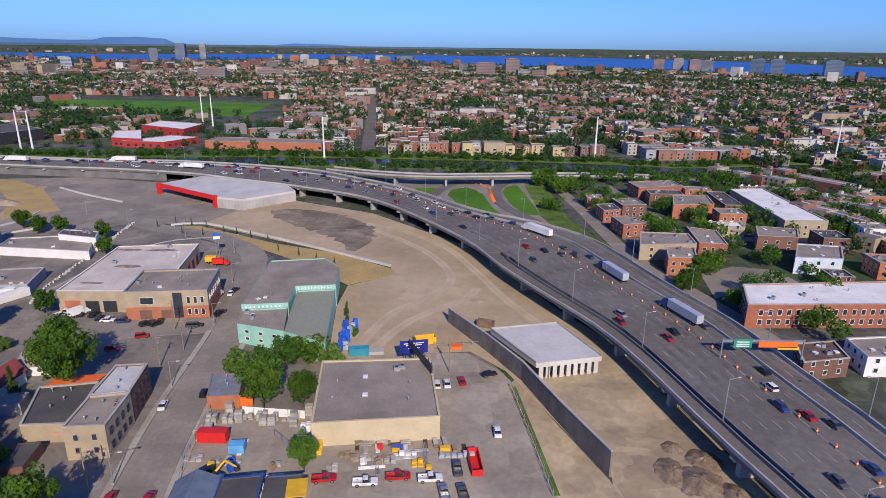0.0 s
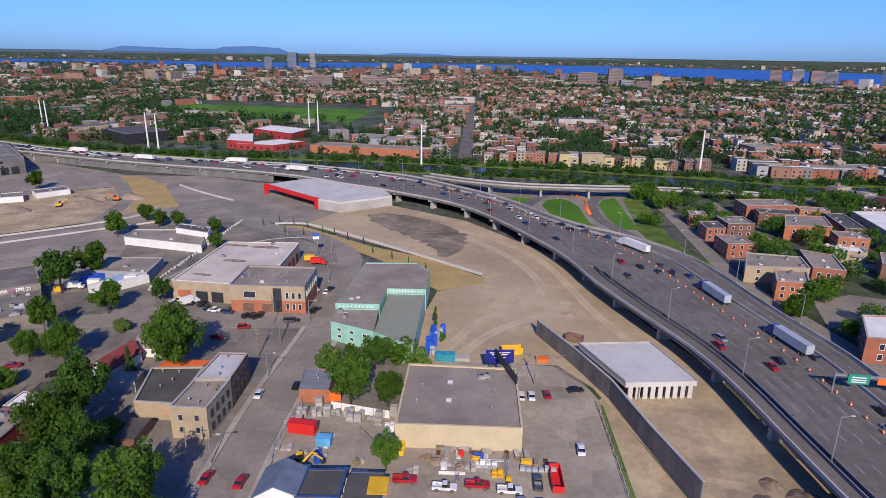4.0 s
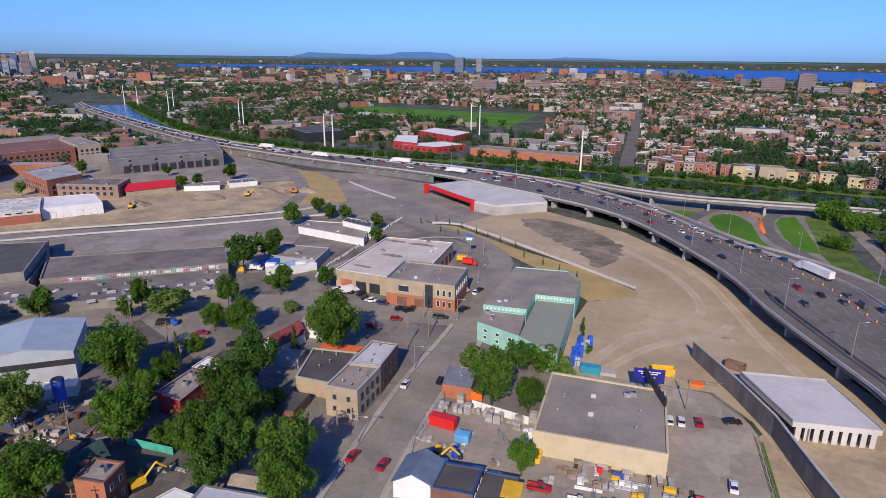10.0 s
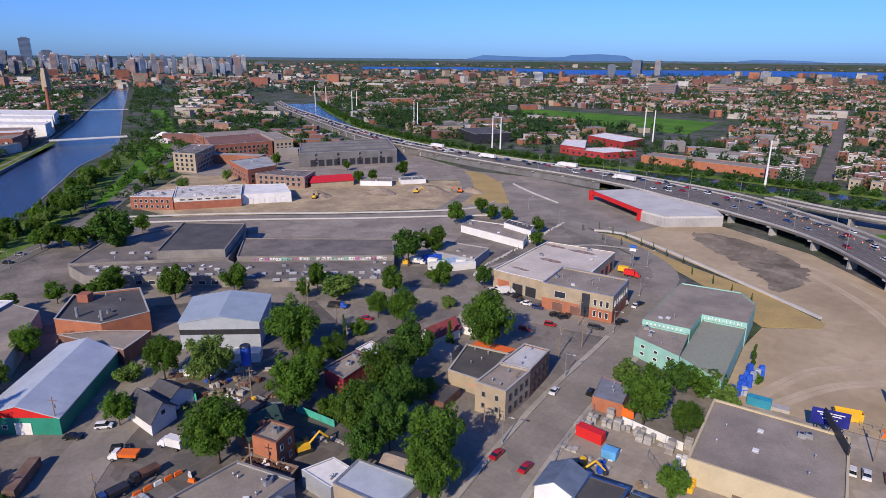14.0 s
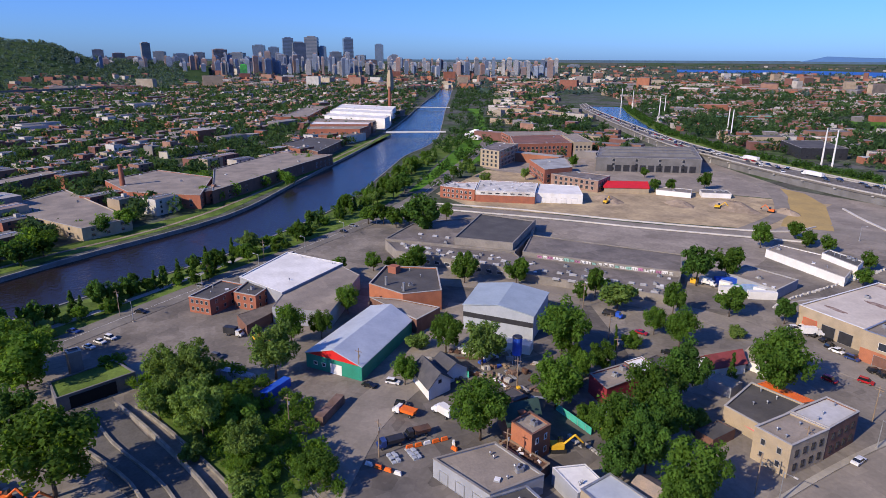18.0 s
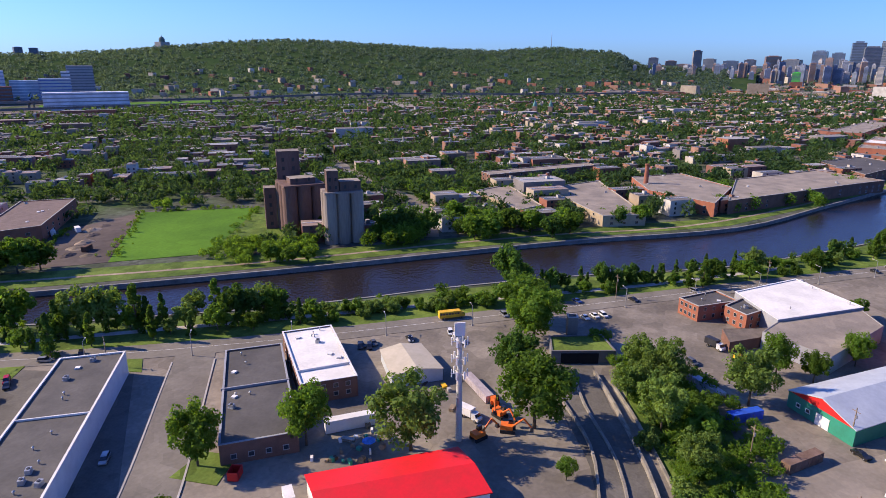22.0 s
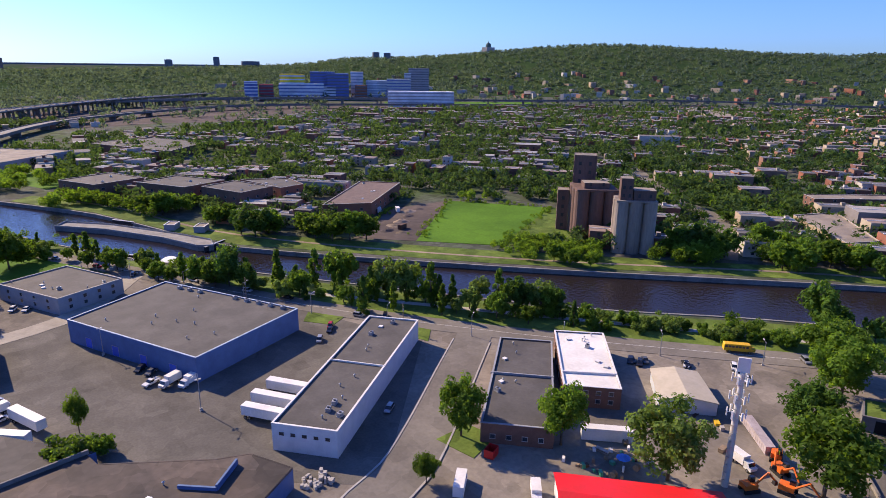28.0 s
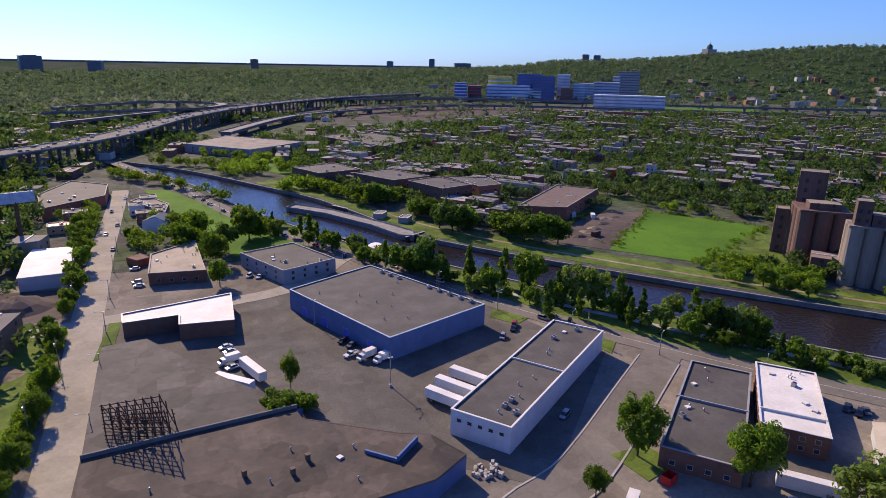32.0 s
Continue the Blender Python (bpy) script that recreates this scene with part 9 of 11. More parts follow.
def make_pickup(p):
    t = thing("pickup", 0, 0, 0, f"{p[0]} pickup truck with an open bed", "pickup", "pickups")
    b = MB()
    profile(b, [(-2.7, 0.45), (2.6, 0.4), (2.7, 0.9), (1.4, 1.1), (-0.5, 1.1), (-0.5, 0.75), (-2.7, 0.75)], 0.95)
    part("body", b, [p[1]], t)
    b = MB()
    for y in (-0.9, 0.9):
        b.box(-1.6, y, 0.75, 2.2, 0.1, 0.42)
    b.box(-2.66, 0, 0.75, 0.1, 1.9, 0.42)
    part("bed_side", b, [p[1]], t)
    g = MB()
    g.solid([(-0.5, -0.88, 1.1), (1.2, -0.88, 1.1), (1.2, 0.88, 1.1), (-0.5, 0.88, 1.1)], [(-0.4, -0.74, 1.75), (0.6, -0.74, 1.75), (0.6, 0.74, 1.75), (-0.4, 0.74, 1.75)])
    part("cabin", g, [CARGLASS], t)
    r = MB()
    r.box(0.1, 0, 1.75, 1.05, 1.48, 0.06)
    part("roof_panel", r, [p[1]], t)
    for x in (-1.7, 1.7):
        for y in (-0.88, 0.88):
            place(wheel_mesh(0.4, 0.26), "wheel", t, x, y, 0.4)
    return t


# traffic on the expressway
lanes = ((0.2, 60, 150), (0.285, 50, 120), (0.375, 50, 120), (0.47, 45, 110), (0.555, 50, 120), (0.65, 10, 26), (0.74, 11, 30), (0.86, 60, 160))
for k, lo, hi in lanes:
    ln = between(k)
    total = length(ln)
    d = car_rng.uniform(40, 80)
    while d < total * 0.93:
        (x, y), hd = along(ln, d)
        if not any(math.hypot(x - a, y - b) < 14 for a, b in ((72, 228), (79, 193), (47, 282))):
            car(x, y, hd + (180 if k < 0.6 else 0), DECK + 0.2, kind="van" if car_rng.random() < 0.07 else None)
        d += car_rng.uniform(lo, hi) * (1.0 if d < 420 else 0.8)
for x, y, col in ((72.5, 228, 0), (80, 193, 0), (47, 282, 1)):
    best = min(range(len(R_)), key=lambda i: math.dist(between(0.7)[i], (x, y)))
    hd = math.degrees(math.atan2(between(0.7)[best + 1][1] - between(0.7)[best - 1][1], between(0.7)[best + 1][0] - between(0.7)[best - 1][0]))
    x, y = between(0.7)[best]
    put(("semi", col), lambda: make_semi(CORR if col == 0 else WHITEP, "pale blue-grey" if col == 0 else "white", PAINTS[5][1] if col == 0 else PAINTS[0][1]), x, y, DECK + 0.2, hd)
for d, k in ((520, 0.4), (610, 0.85), (660, 0.45), (760, 0.8)):
    (x, y), hd = along(between(k), d)
    put(("semi", 1), lambda: make_semi(WHITEP, "white", PAINTS[0][1]), x, y, DECK + 0.2, hd)
d = 10.0
while d < length(via):
    for o in (-10, -6, 6, 10):
        if car_rng.random() < 0.75:
            (x, y), hd = along(offset_line(via, o), d + car_rng.uniform(-8, 8))
            car(x, y, hd, 18.6, color=car_rng.choice((0, 0, 3, 2, 1)))
    d += 26
# traffic barrels
def make_barrel():
    t = thing("traffic_barrel", 0, 0, 0, "orange and white traffic barrel", "barrel", "traffic barrels")
    b = MB()
    b.tube((0, 0, 0.05), (0, 0, 1.05), 0.3, 0.22, 10)
    part("drum", b, [ORANGEP], t)
    b = MB()
    b.tube((0, 0, 0.45), (0, 0, 0.62), 0.3, 0.28, 10)
    part("band", b, [WHITEP], t)
    b = MB()
    b.box(0, 0, 0, 0.7, 0.7, 0.07)
    part("foot", b, [TYRE], t)
    return t


d = 45.0
while d < 420:
    (x, y), hd = along(between(0.6), d)
    put("barrel", make_barrel, x, y, DECK + 0.2, 0)
    d += 6.0


# street lamps
def make_lamp(h, label):
    t = thing("street_lamp", 0, 0, 0, label, "street lamp", "street lamps")
    b = MB()
    b.tube((0, 0, 0), (0, 0, h), 0.16, 0.09, 8)
    part("pole", b, [STEEL], t)
    b = MB()
    b.tube((0, 0, h - 0.3), (2.2, 0, h), 0.06, n=6)
    part("arm", b, [STEEL], t)
    b = MB()
    b.box(2.5, 0, h - 0.06, 0.9, 0.34, 0.18)
    part("head", b, [PALECON], t)
    b = MB()
    b.box(0, 0, 0, 0.5, 0.5, 0.35)
    part("foot", b, [CONCRETE], t)
    return t


for k, side in ((0.128, 0), (1.0, 180)):
    d = 60.0
    ln = between(k)
    while d < 620:
        (x, y), hd = along(ln, d)
        put("hwlamp", lambda: make_lamp(11.5, "tall grey steel expressway lamp"), x, y, DECK + (0.2 if side else 0), hd - 90 + side)
        d += 38 if d < 500 else 60
for ln, off, step in ((canal_road, -6.5, 32), (street_line, 6.2, 40), ([(42, -110), (44, -180), (48, -250), (52, -350), (55, -505)], -6.5, 36)):
    d = 12.0
    o = offset_line(ln, off)
    while d < min(length(o), 900):
        (x, y), hd = along(o, d)
        put("streetlamp", lambda: make_lamp(8.0, "grey steel street lamp with a single arm"), x, y, 0.1, hd + (90 if off < 0 else -90))
        d += step
put("hwlamp", None, -42, -158, 0.1, 40)

# parked and moving cars near by
for x, y, r, c in ((-72, 140, 100, 0), (-63.5, 146, 95, 1), (-68, 105, 92, 4), (-60, 105, 92, 4), (6, 154, 100, 4), (-1, 152, 95, 0), (1.8, 152.5, 95, 0), (14, 130, 92, 0), (-131, 195, 60, 0), (-120, 196, 80, 1), (-113, 191.5, 5, 0), (-107.5, 191, 10, 5), (-99, 189, 60, 1), (-95.5, 189, 60, 1), (-96, 180, 20, 4), (-83, 188, 5, 2), (-77.5, 199, 60, 1), (-79, 220, 80, 1), (14, 158, 20, 1), (-101, 171, 10, 4),
                   (-190, 5, 40, 2), (-139, 49, 50, 1), (-153, 44, 40, 1), (-152, 51, 50, 0), (-175, 67, 60, 0), (-168, 142, 40, 1), (-150, 142, 30, 4), (-82, -125, 35, 3), (-36, -193, 40, 1), (-38, -189, 40, 2), (-41, -181, 40, 1), (-90, -177, 50, 3), (-97, -182, 50, 1), (-99, -185, 50, 4), (-161, -99, 45, 1), (-164, -96, 45, 2), (-172, -86, 50, 1), (-230, -39, 48, 5), (-214, -33, 40, 0), (-217, -30, 40, 0), (-219, -27, 40, 0),
                   (1, -186, 20, 0), (0, -194, 20, 0), (1, -198, 20, 3), (2, -202, 20, 0), (-17, -272, 60, 0), (-13, -275, 60, 0), (32, -277, 10, 0), (33, -282, 10, 3), (35, -302, 10, 0), (-15, -395, 70, 1), (-32, -360, 65, 0), (-28, -368, 65, 2), (-36, -350, 65, 1), (0, -450, 70, 1), (6, -462, 70, 0), (-3, -436, 70, 2), (-60, -290, 65, 1), (-260, 5, 50, 3), (-240, -18, 50, 1), (-290, 48, 50, 0), (-320, 82, 45, 1), (-330, 90, 45, 3), (-345, 108, 45, 2), (-120, -180, 50, 1), (-205, -62, 45, 3)):
    car(x, y, r, 0.16, c)
rng = random.Random(3)
for i in range(18):
    (x, y), hd = along(canal_road, 60 + i * 26 + rng.uniform(-8, 8))
    o = rng.choice((-2.6, 2.6))
    car(x - math.sin(radians(hd)) * o, y + math.cos(radians(hd)) * o, hd, 0.17)
for x, y in ((47, -339), (53, -372), (49, -392), (55, -430), (50, -470), (56, -300), (57, -318)):
    car(x, y, 88, 0.19)
for x, y, r in ((-53.5, -142, 122), (-58.5, -147, 122), (-65, -151, 122), (1.5, -172.5, 135), (-4.5, -179, 110)):
    put("trailer", make_trailer, x, y, 0.1, r)
for x, y, r, key in ((-40, -178, 25, "white"), (-44.5, -174.5, 25, "white"), (-125, 196.5, 60, "white"), (-166, 143, 30, "blue"), (-150, 156, 40, "blue"), (-156, 154, 200, "blue"), (-135.2, 48.1, 218, "orange"), (-123.2, 39.8, 270, "bluetip"), (-124.4, 47.4, 270, "browntip"), (-205, 12, 50, "black"), (-131, 57.5, 200, "white"), (-98, 252, 10, "yellow"), (-94, 249, 10, "redbox"), (-84, 214, 75, "white"), (-177, 202, 20, "white"), (-170, 206, 20, "white"), (-159, 213, 20, "white"), (-133, -50, 70, "white"), (-85, -74, 45, "white"), (2, -190, 20, "white")):
    spec = {"white": (WHITEP, "white box", PAINTS[0][1], False), "blue": (DARKMET, "blue-cabbed", BLUEP, True), "orange": (ORANGEP, "white and orange tipper", WHITEP, True), "bluetip": (DARKMET, "dark blue tipper", PAINTS[5][1], True), "browntip": (RUST, "brown tipper", DARKMET, True), "black": (DARKMET, "black box", PAINTS[0][1], False), "yellow": (YELLOWP, "yellow hire", YELLOWP, False), "redbox": (REDP, "red hire", REDP, False)}[key]
    put(("lorry", key), lambda: make_lorry(*spec[:3], tipper=spec[3]), x, y, 0.14, r)
for x, y, r, c in ((-9, 113, 5, 4), (-16, 111, 5, 0), (-2, 112.5, 5, 0), (4, 116, 95, 2), (1, 108, 100, 3), (-25, 112, 8, 4), (5, 108, 100, 2), (-36, -182, 25, 0)):
    put(("pickup", c), lambda: make_pickup(PAINTS[c]), x, y, 0.1, r)

tagged(new("far_traffic", FARCARS.mesh("far_traffic", [p[1] for p in PAINTS] + [CARGLASS, TYRE])), "distant cars on the elevated roads", "cars", "", "stuff")


# ---- construction site ----
def panel_wall(name, line, h0, h1, label, material, step=2.4, thick=0.45):
    """A retaining wall of single concrete panels between posts, rising along its length."""
    t = tagged(new(name), label, "", "", "structure")
    total = length(line)
    n = int(total / step)
    for i in range(n):
        (x, y), hd = along(line, (i + 0.5) * total / n)
        h = h0 + (h1 - h0) * (i + 0.5) / n
        mb = MB()
        mb.box(x, y, 0, total / n - 0.06, thick, h, hd)
        part("panel", mb, [material], t)
        mb = MB()
        mb.box(x, y, h, total / n, thick + 0.2, 0.25, hd)
        part("coping", mb, [CONCRETE], t)
    return t


WALLP = mat("wall_panel", (0.15, 0.135, 0.12), 0.9, (0.11, 0.1, 0.09), 0.3, 3, 0.3, obj=0.3)
panel_wall("wall_retaining", [(2.6, 194), (14, 174), (23, 156), (30, 135), (37.6, 114.5)], 5.4, 6.6, "long dark concrete panel retaining wall", WALLP)
t = thing("bridge_slab", 30, 168, 0, "unfinished pale concrete bridge slab on columns", "bridge")
SL = [(15.6, 178), (37.5, 183), (46.6, 160.5), (27, 156)]
mb = MB()
mb.prism([(x - 30, y - 168) for x, y in SL], 3.9, 5.4, bottom=True)
part("deck", mb, [PALECON], t)
for i in range(9):
    k = (i + 0.5) / 9
    mb = MB()
    mb.box(27.4 + 18.6 * k - 30, 156.6 + 4.3 * k - 168, 0.1, 1.3, 0.9, 3.85, 13)
    part("column", mb, [PALECON], t)
mb = MB()
mb.box(36 - 30, 161.5 - 168, 0.1, 18, 0.6, 3.8, 13)
part("back_wall", mb, [DARKCON], t)
for a, b in ((0, 1), (1, 2), (3, 0)):
    mb = MB()
    (x0, y0), (x1, y1) = SL[a], SL[b]
    mb.box((x0 + x1) / 2 - 30, (y0 + y1) / 2 - 168, 5.4, math.dist(SL[a], SL[b]), 0.3, 0.5, math.degrees(math.atan2(y1 - y0, x1 - x0)))
    part("kerb", mb, [CONCRETE], t)
mb = MB()
mb.box(26.5 - 30, 167 - 168, 0.1, 22, 0.5, 3.8, 113)
part("side_wall", mb, [DARKCON], t)
# red-framed portal bridge
t = thing("portal_bridge", -130, 375, 0, "new concrete bridge with a bright red portal frame", "bridge")
TP = [(-178, 381), (-131, 348), (-114, 342), (-89, 366), (-105, 394), (-160, 406)]
mb = MB()
mb.prism([(x + 130, y - 375) for x, y in TP], 5.0, 6.4, bottom=True)
part("deck", mb, [PALECON], t)
for (a, b), m, z0, z1, w in (((TP[0], TP[1]), REDP, 4.2, 6.8, 0.9),):
    mb = MB()
    mb.box((a[0] + b[0]) / 2 + 130, (a[1] + b[1]) / 2 - 375, z0, math.dist(a, b), w, z1 - z0, math.degrees(math.atan2(b[1] - a[1], b[0] - a[0])))
    part("portal_beam", mb, [m], t, "bright red portal beam")
for (x, y) in (TP[0], TP[1]):
    mb = MB()
    mb.box(x + 130, y - 375, 0, 2.4, 2.4, 6.8, -35)
    part("portal_post", mb, [REDP], t, "bright red portal post")
for a, b in ((TP[1], TP[2]), (TP[2], TP[3])):
    n = 8
    for i in range(n):
        k = (i + 0.5) / n
        mb = MB()
        mb.box(a[0] + (b[0] - a[0]) * k + 130, a[1] + (b[1] - a[1]) * k - 375, 0, math.dist(a, b) / n - 0.08, 0.5, 5.2, math.degrees(math.atan2(b[1] - a[1], b[0] - a[0])))
        part("wall_panel", mb, [CONCRETE], t)
mb = MB()
mb.box(-150 + 130, 374 - 375, 0, 50, 0.6, 5.0, -35)
part("inner_wall", mb, [DARKCON], t)


def low_wall(name, pts, h, w, material, label):
    ln = smooth_line(pts, 6)
    mb = MB()
    a, b = offset_line(ln, w / 2), offset_line(ln, -w / 2)
    for i in range(len(ln) - 1):
        mb.prism([b[i], b[i + 1], a[i + 1], a[i]], 0, h)
    return structure(name, mb, [material], label)


low_wall("wall_site", [(-141, 309), (-126, 313), (-95, 297), (-63, 277), (-40, 262), (-22, 250)], 0.9, 1.0, PALECON, "long low white concrete wall")
low_wall("wall_site_west", [(-248, 393), (-220, 374), (-190, 357)], 0.9, 1.0, PALECON, "low white concrete wall")
low_wall("wall_road_a", [(-365, 157), (-326, 201), (-274, 249), (-227, 302), (-224, 334)], 0.8, 0.8, PALECON, "row of pale concrete road barriers")
low_wall("wall_road_b", [(-352, 150), (-300, 205), (-263, 240), (-221, 284), (-205, 300)], 0.8, 0.8, PALECON, "row of pale concrete road barriers")
block_rng = random.Random(77)
for k, (x, y) in enumerate(smooth_line([(-148.3, 206.4), (-151.8, 219.8), (-153.8, 239.1), (-157.1, 267.8), (-159, 284.3), (-162, 312)], 2.6)):
    t = thing("concrete_block", x + block_rng.uniform(-0.3, 0.3), y, 0.05, "pale concrete block in a row along the yard", "block", "blocks along the garage yard", block_rng.uniform(60, 110))
    mb = MB()
    mb.box(0, 0, 0, 1.7, 0.8, 0.8, taper=0.9)
    part("body", mb, [PALECON], t)
low_wall("kerb_garage", [(-150, 212), (-146, 245), (-141, 268), (-128, 284), (-108, 290)], 0.3, 0.8, CONCRETE, "kerb round the garage yard")
ribbon("road_by_walls", smooth_line([(-358, 152), (-312, 203), (-268, 244), (-224, 293)], 10), 9, 0.12, STREET, "dusty haul road between barriers")
# tyre tracks on the sand
for pts in ([(-26, 176), (-18, 200), (-6, 216), (4, 236), (-6, 268), (-30, 300), (-62, 330)], [(-22, 172), (-10, 196), (8, 214), (14, 226)], [(-64, 320), (-30, 312), (0, 280), (14, 246), (24, 215), (40, 180)]):
    for o in (-1.0, 1.0):
        ribbon("track", offset_line(smooth_line(pts, 5), o), 1.7, 0.118, mat("track_sand", (0.47, 0.375, 0.245), 0.95, (0.4, 0.31, 0.2), 0.1, 1, 0.2), "pale tyre track in the sand")


DUGEARTH = mat("dug_earth", (0.17, 0.125, 0.085), 0.95, (0.28, 0.21, 0.145), 0.5, 1.6, 0.6, bump=0.6, spec=0.05)


def heap(name, x, y, rx, ry, h, material, label, seed, rot=0.0, category="heap"):
    """A loose pile with an uneven outline."""
    rng = random.Random(seed)
    mb = MB()
    n = 16
    rings = []
    for k, q in ((1.0, 0.0), (0.85, 0.22), (0.62, 0.55), (0.35, 0.85), (0.1, 1.0)):
        rings.append([(rx * k * math.cos(i * math.tau / n) * rng.uniform(0.85, 1.12), ry * k * math.sin(i * math.tau / n) * rng.uniform(0.85, 1.12), h * q * rng.uniform(0.8, 1.1)) for i in range(n)])
    for a, b in zip(rings, rings[1:]):
        for i in range(n):
            mb.face([a[i], a[(i + 1) % n], b[(i + 1) % n], b[i]])
    mb.face(rings[-1])
    t = thing(name, x, y, 0.05, label, category, rot=rot)
    part("mound", mb, [material], t, smooth=True)
    return t


for i, (x, y, rx, ry, h) in enumerate(((56, 112, 4, 9, 0.9), (58, 100, 4, 6, 1.0), (44, 128, 5, 6, 0.5), (53, 96, 3, 5, 0.8), (29, 190, 4, 2, 0.8), (-278, 330, 18, 10, 5), (-300, 305, 12, 8, 3), (-255, 350, 10, 6, 3), (-330, 270, 14, 8, 3), (14, 213, 3, 2, 0.7))):
    heap("earth_heap", x, y, rx, ry, h, BAYEARTH if i in (0, 2, 3) else (DARKDIRT if i == 1 else DIRT), "heap of loose brown earth", i)


for k, (x, y, rx, ry, h) in enumerate(((57, 112, 6, 7, 1.6), (61, 120, 4.5, 5, 1.3), (52, 116, 4, 6, 1.1), (63, 108, 4, 5, 1.4), (55, 125, 3, 3, 0.8))):
    heap("earth_heap", x, y, rx, ry, h, DUGEARTH, "rough dug heap of dark brown earth", 60 + k)


# containers, skips, machines
def container(x, y, rot, material, label, lx=6.1, h=2.6, z=0.08, open_top=False, name="container"):
    t = thing(name, x, y, z, label, name, rot=rot)
    mb = MB()
    if open_top:
        for a, b, sx, sy in ((0, -1.2, lx, 0.12), (0, 1.2, lx, 0.12), (-lx / 2, 0, 0.12, 2.4), (lx / 2, 0, 0.12, 2.4)):
            mb.box(a, b, 0.15, sx, sy, h)
        mb.box(0, 0, 0.1, lx, 2.4, 0.2)
    else:
        mb.box(0, 0, 0.1, lx, 2.44, h)
    part("box", mb, [material], t)
    for i in range(int(lx / 1.2)):
        mb = MB()
        mb.box(-lx / 2 + 0.65 + i * 1.2, 0, 0.2, 0.12, 2.54, h - 0.25)
        if not open_top:
            part("rib", mb, [material], t)
    return t


DKBROWN = mat("rust_brown", (0.14, 0.085, 0.06), 0.9, (0.2, 0.13, 0.1), 0.4, 3, 0.4)
for x, y, r, m, lb, lx, h, op in (
        (-5, 178, 15, YELLOWP, "yellow open-topped skip on the sand", 6.5, 2.4, True), (15, 191, -20, DKBROWN, "rusty open steel skip", 5.5, 2.2, True), (4.5, 175, 10, ORANGEP, "orange barrier trailer on the yard", 3.6, 1.0, False), (-143.5, 30, 137, DKBROWN, "long rusty container with a tarnished roof", 12, 2.6, False),
        (-172, 9.5, 42, mat("blue_tarp_grey", (0.25, 0.29, 0.4), 0.7, (0.5, 0.5, 0.52), 0.4, 2, 0.3), "container covered with pale graffiti", 11, 2.8, False), (-160.5, 18.5, 128, BLUEP, "container covered with blue tarpaulin", 10, 2.6, False), (-54, 126, -2, REDP, "bright red site container", 7, 2.8, False), (-47, 122, 5, mat("sky_blue_paint", (0.12, 0.4, 0.7), 0.6), "sky blue tarp-covered crate", 3.5, 2.2, False),
        (-148, -53, 45, mat("grey_pink_trailer", (0.42, 0.36, 0.36), 0.7), "long pale pinkish flat trailer", 15, 2.2, False), (-89, -92, 20, REDP, "open red steel skip", 3.2, 2.2, True), (-117, -78, 132, WHITEP, "white lorry body used as a shed", 13, 3.4, False), (-75, -88, 40, WHITEP, "white caravan body without wheels", 7, 2.6, False), (-25, 170, 5, mat("teal_container", (0.03, 0.3, 0.42), 0.6), "teal container beside the lot", 6, 2.4, False), (-20, 171, 5, CONCRETE, "pale concrete block row", 5, 1.0, False), (8, 118, 96, REDP, "red open steel rack", 8, 1.6, True), (-170, 205, 20, YELLOWP, "yellow bin among lorries", 3, 2, False), (-167, 208, 20, GREENP, "green bin among lorries", 4, 2.4, False), (-182, 199, 30, YELLOWP, "small yellow fuel tank", 3, 2.2, False)):
    container(x, y, r, m, lb, lx, h, open_top=op, name="skip" if op else "container")


def stack(x, y, rot, nx, ny, layers, material, label, name="pallet_stack", s=(1.2, 1.0, 0.28)):
    """Layers of pallets or frames, each its own piece."""
    t = thing(name, x, y, 0.06, label, "stack", "stacks in the yard", rot)
    rng = random.Random(int(x * 31 + y * 7))
    for i in range(nx):
        for j in range(ny):
            for k in range(max(1, layers - rng.randint(0, 2))):
                mb = MB()
                ox, oy = (i - (nx - 1) / 2) * (s[0] + 0.2) + rng.uniform(-0.06, 0.06), (j - (ny - 1) / 2) * (s[1] + 0.15)
                mb.box(ox, oy, k * (s[2] + 0.06), s[0], s[1], s[2] * 0.5, rng.uniform(-3, 3))
                mb.box(ox, oy, k * (s[2] + 0.06) + s[2] * 0.5, s[0] * 0.92, s[1] * 0.9, s[2] * 0.5, rng.uniform(-3, 3))
                part("layer", mb, [material], t)
    return t


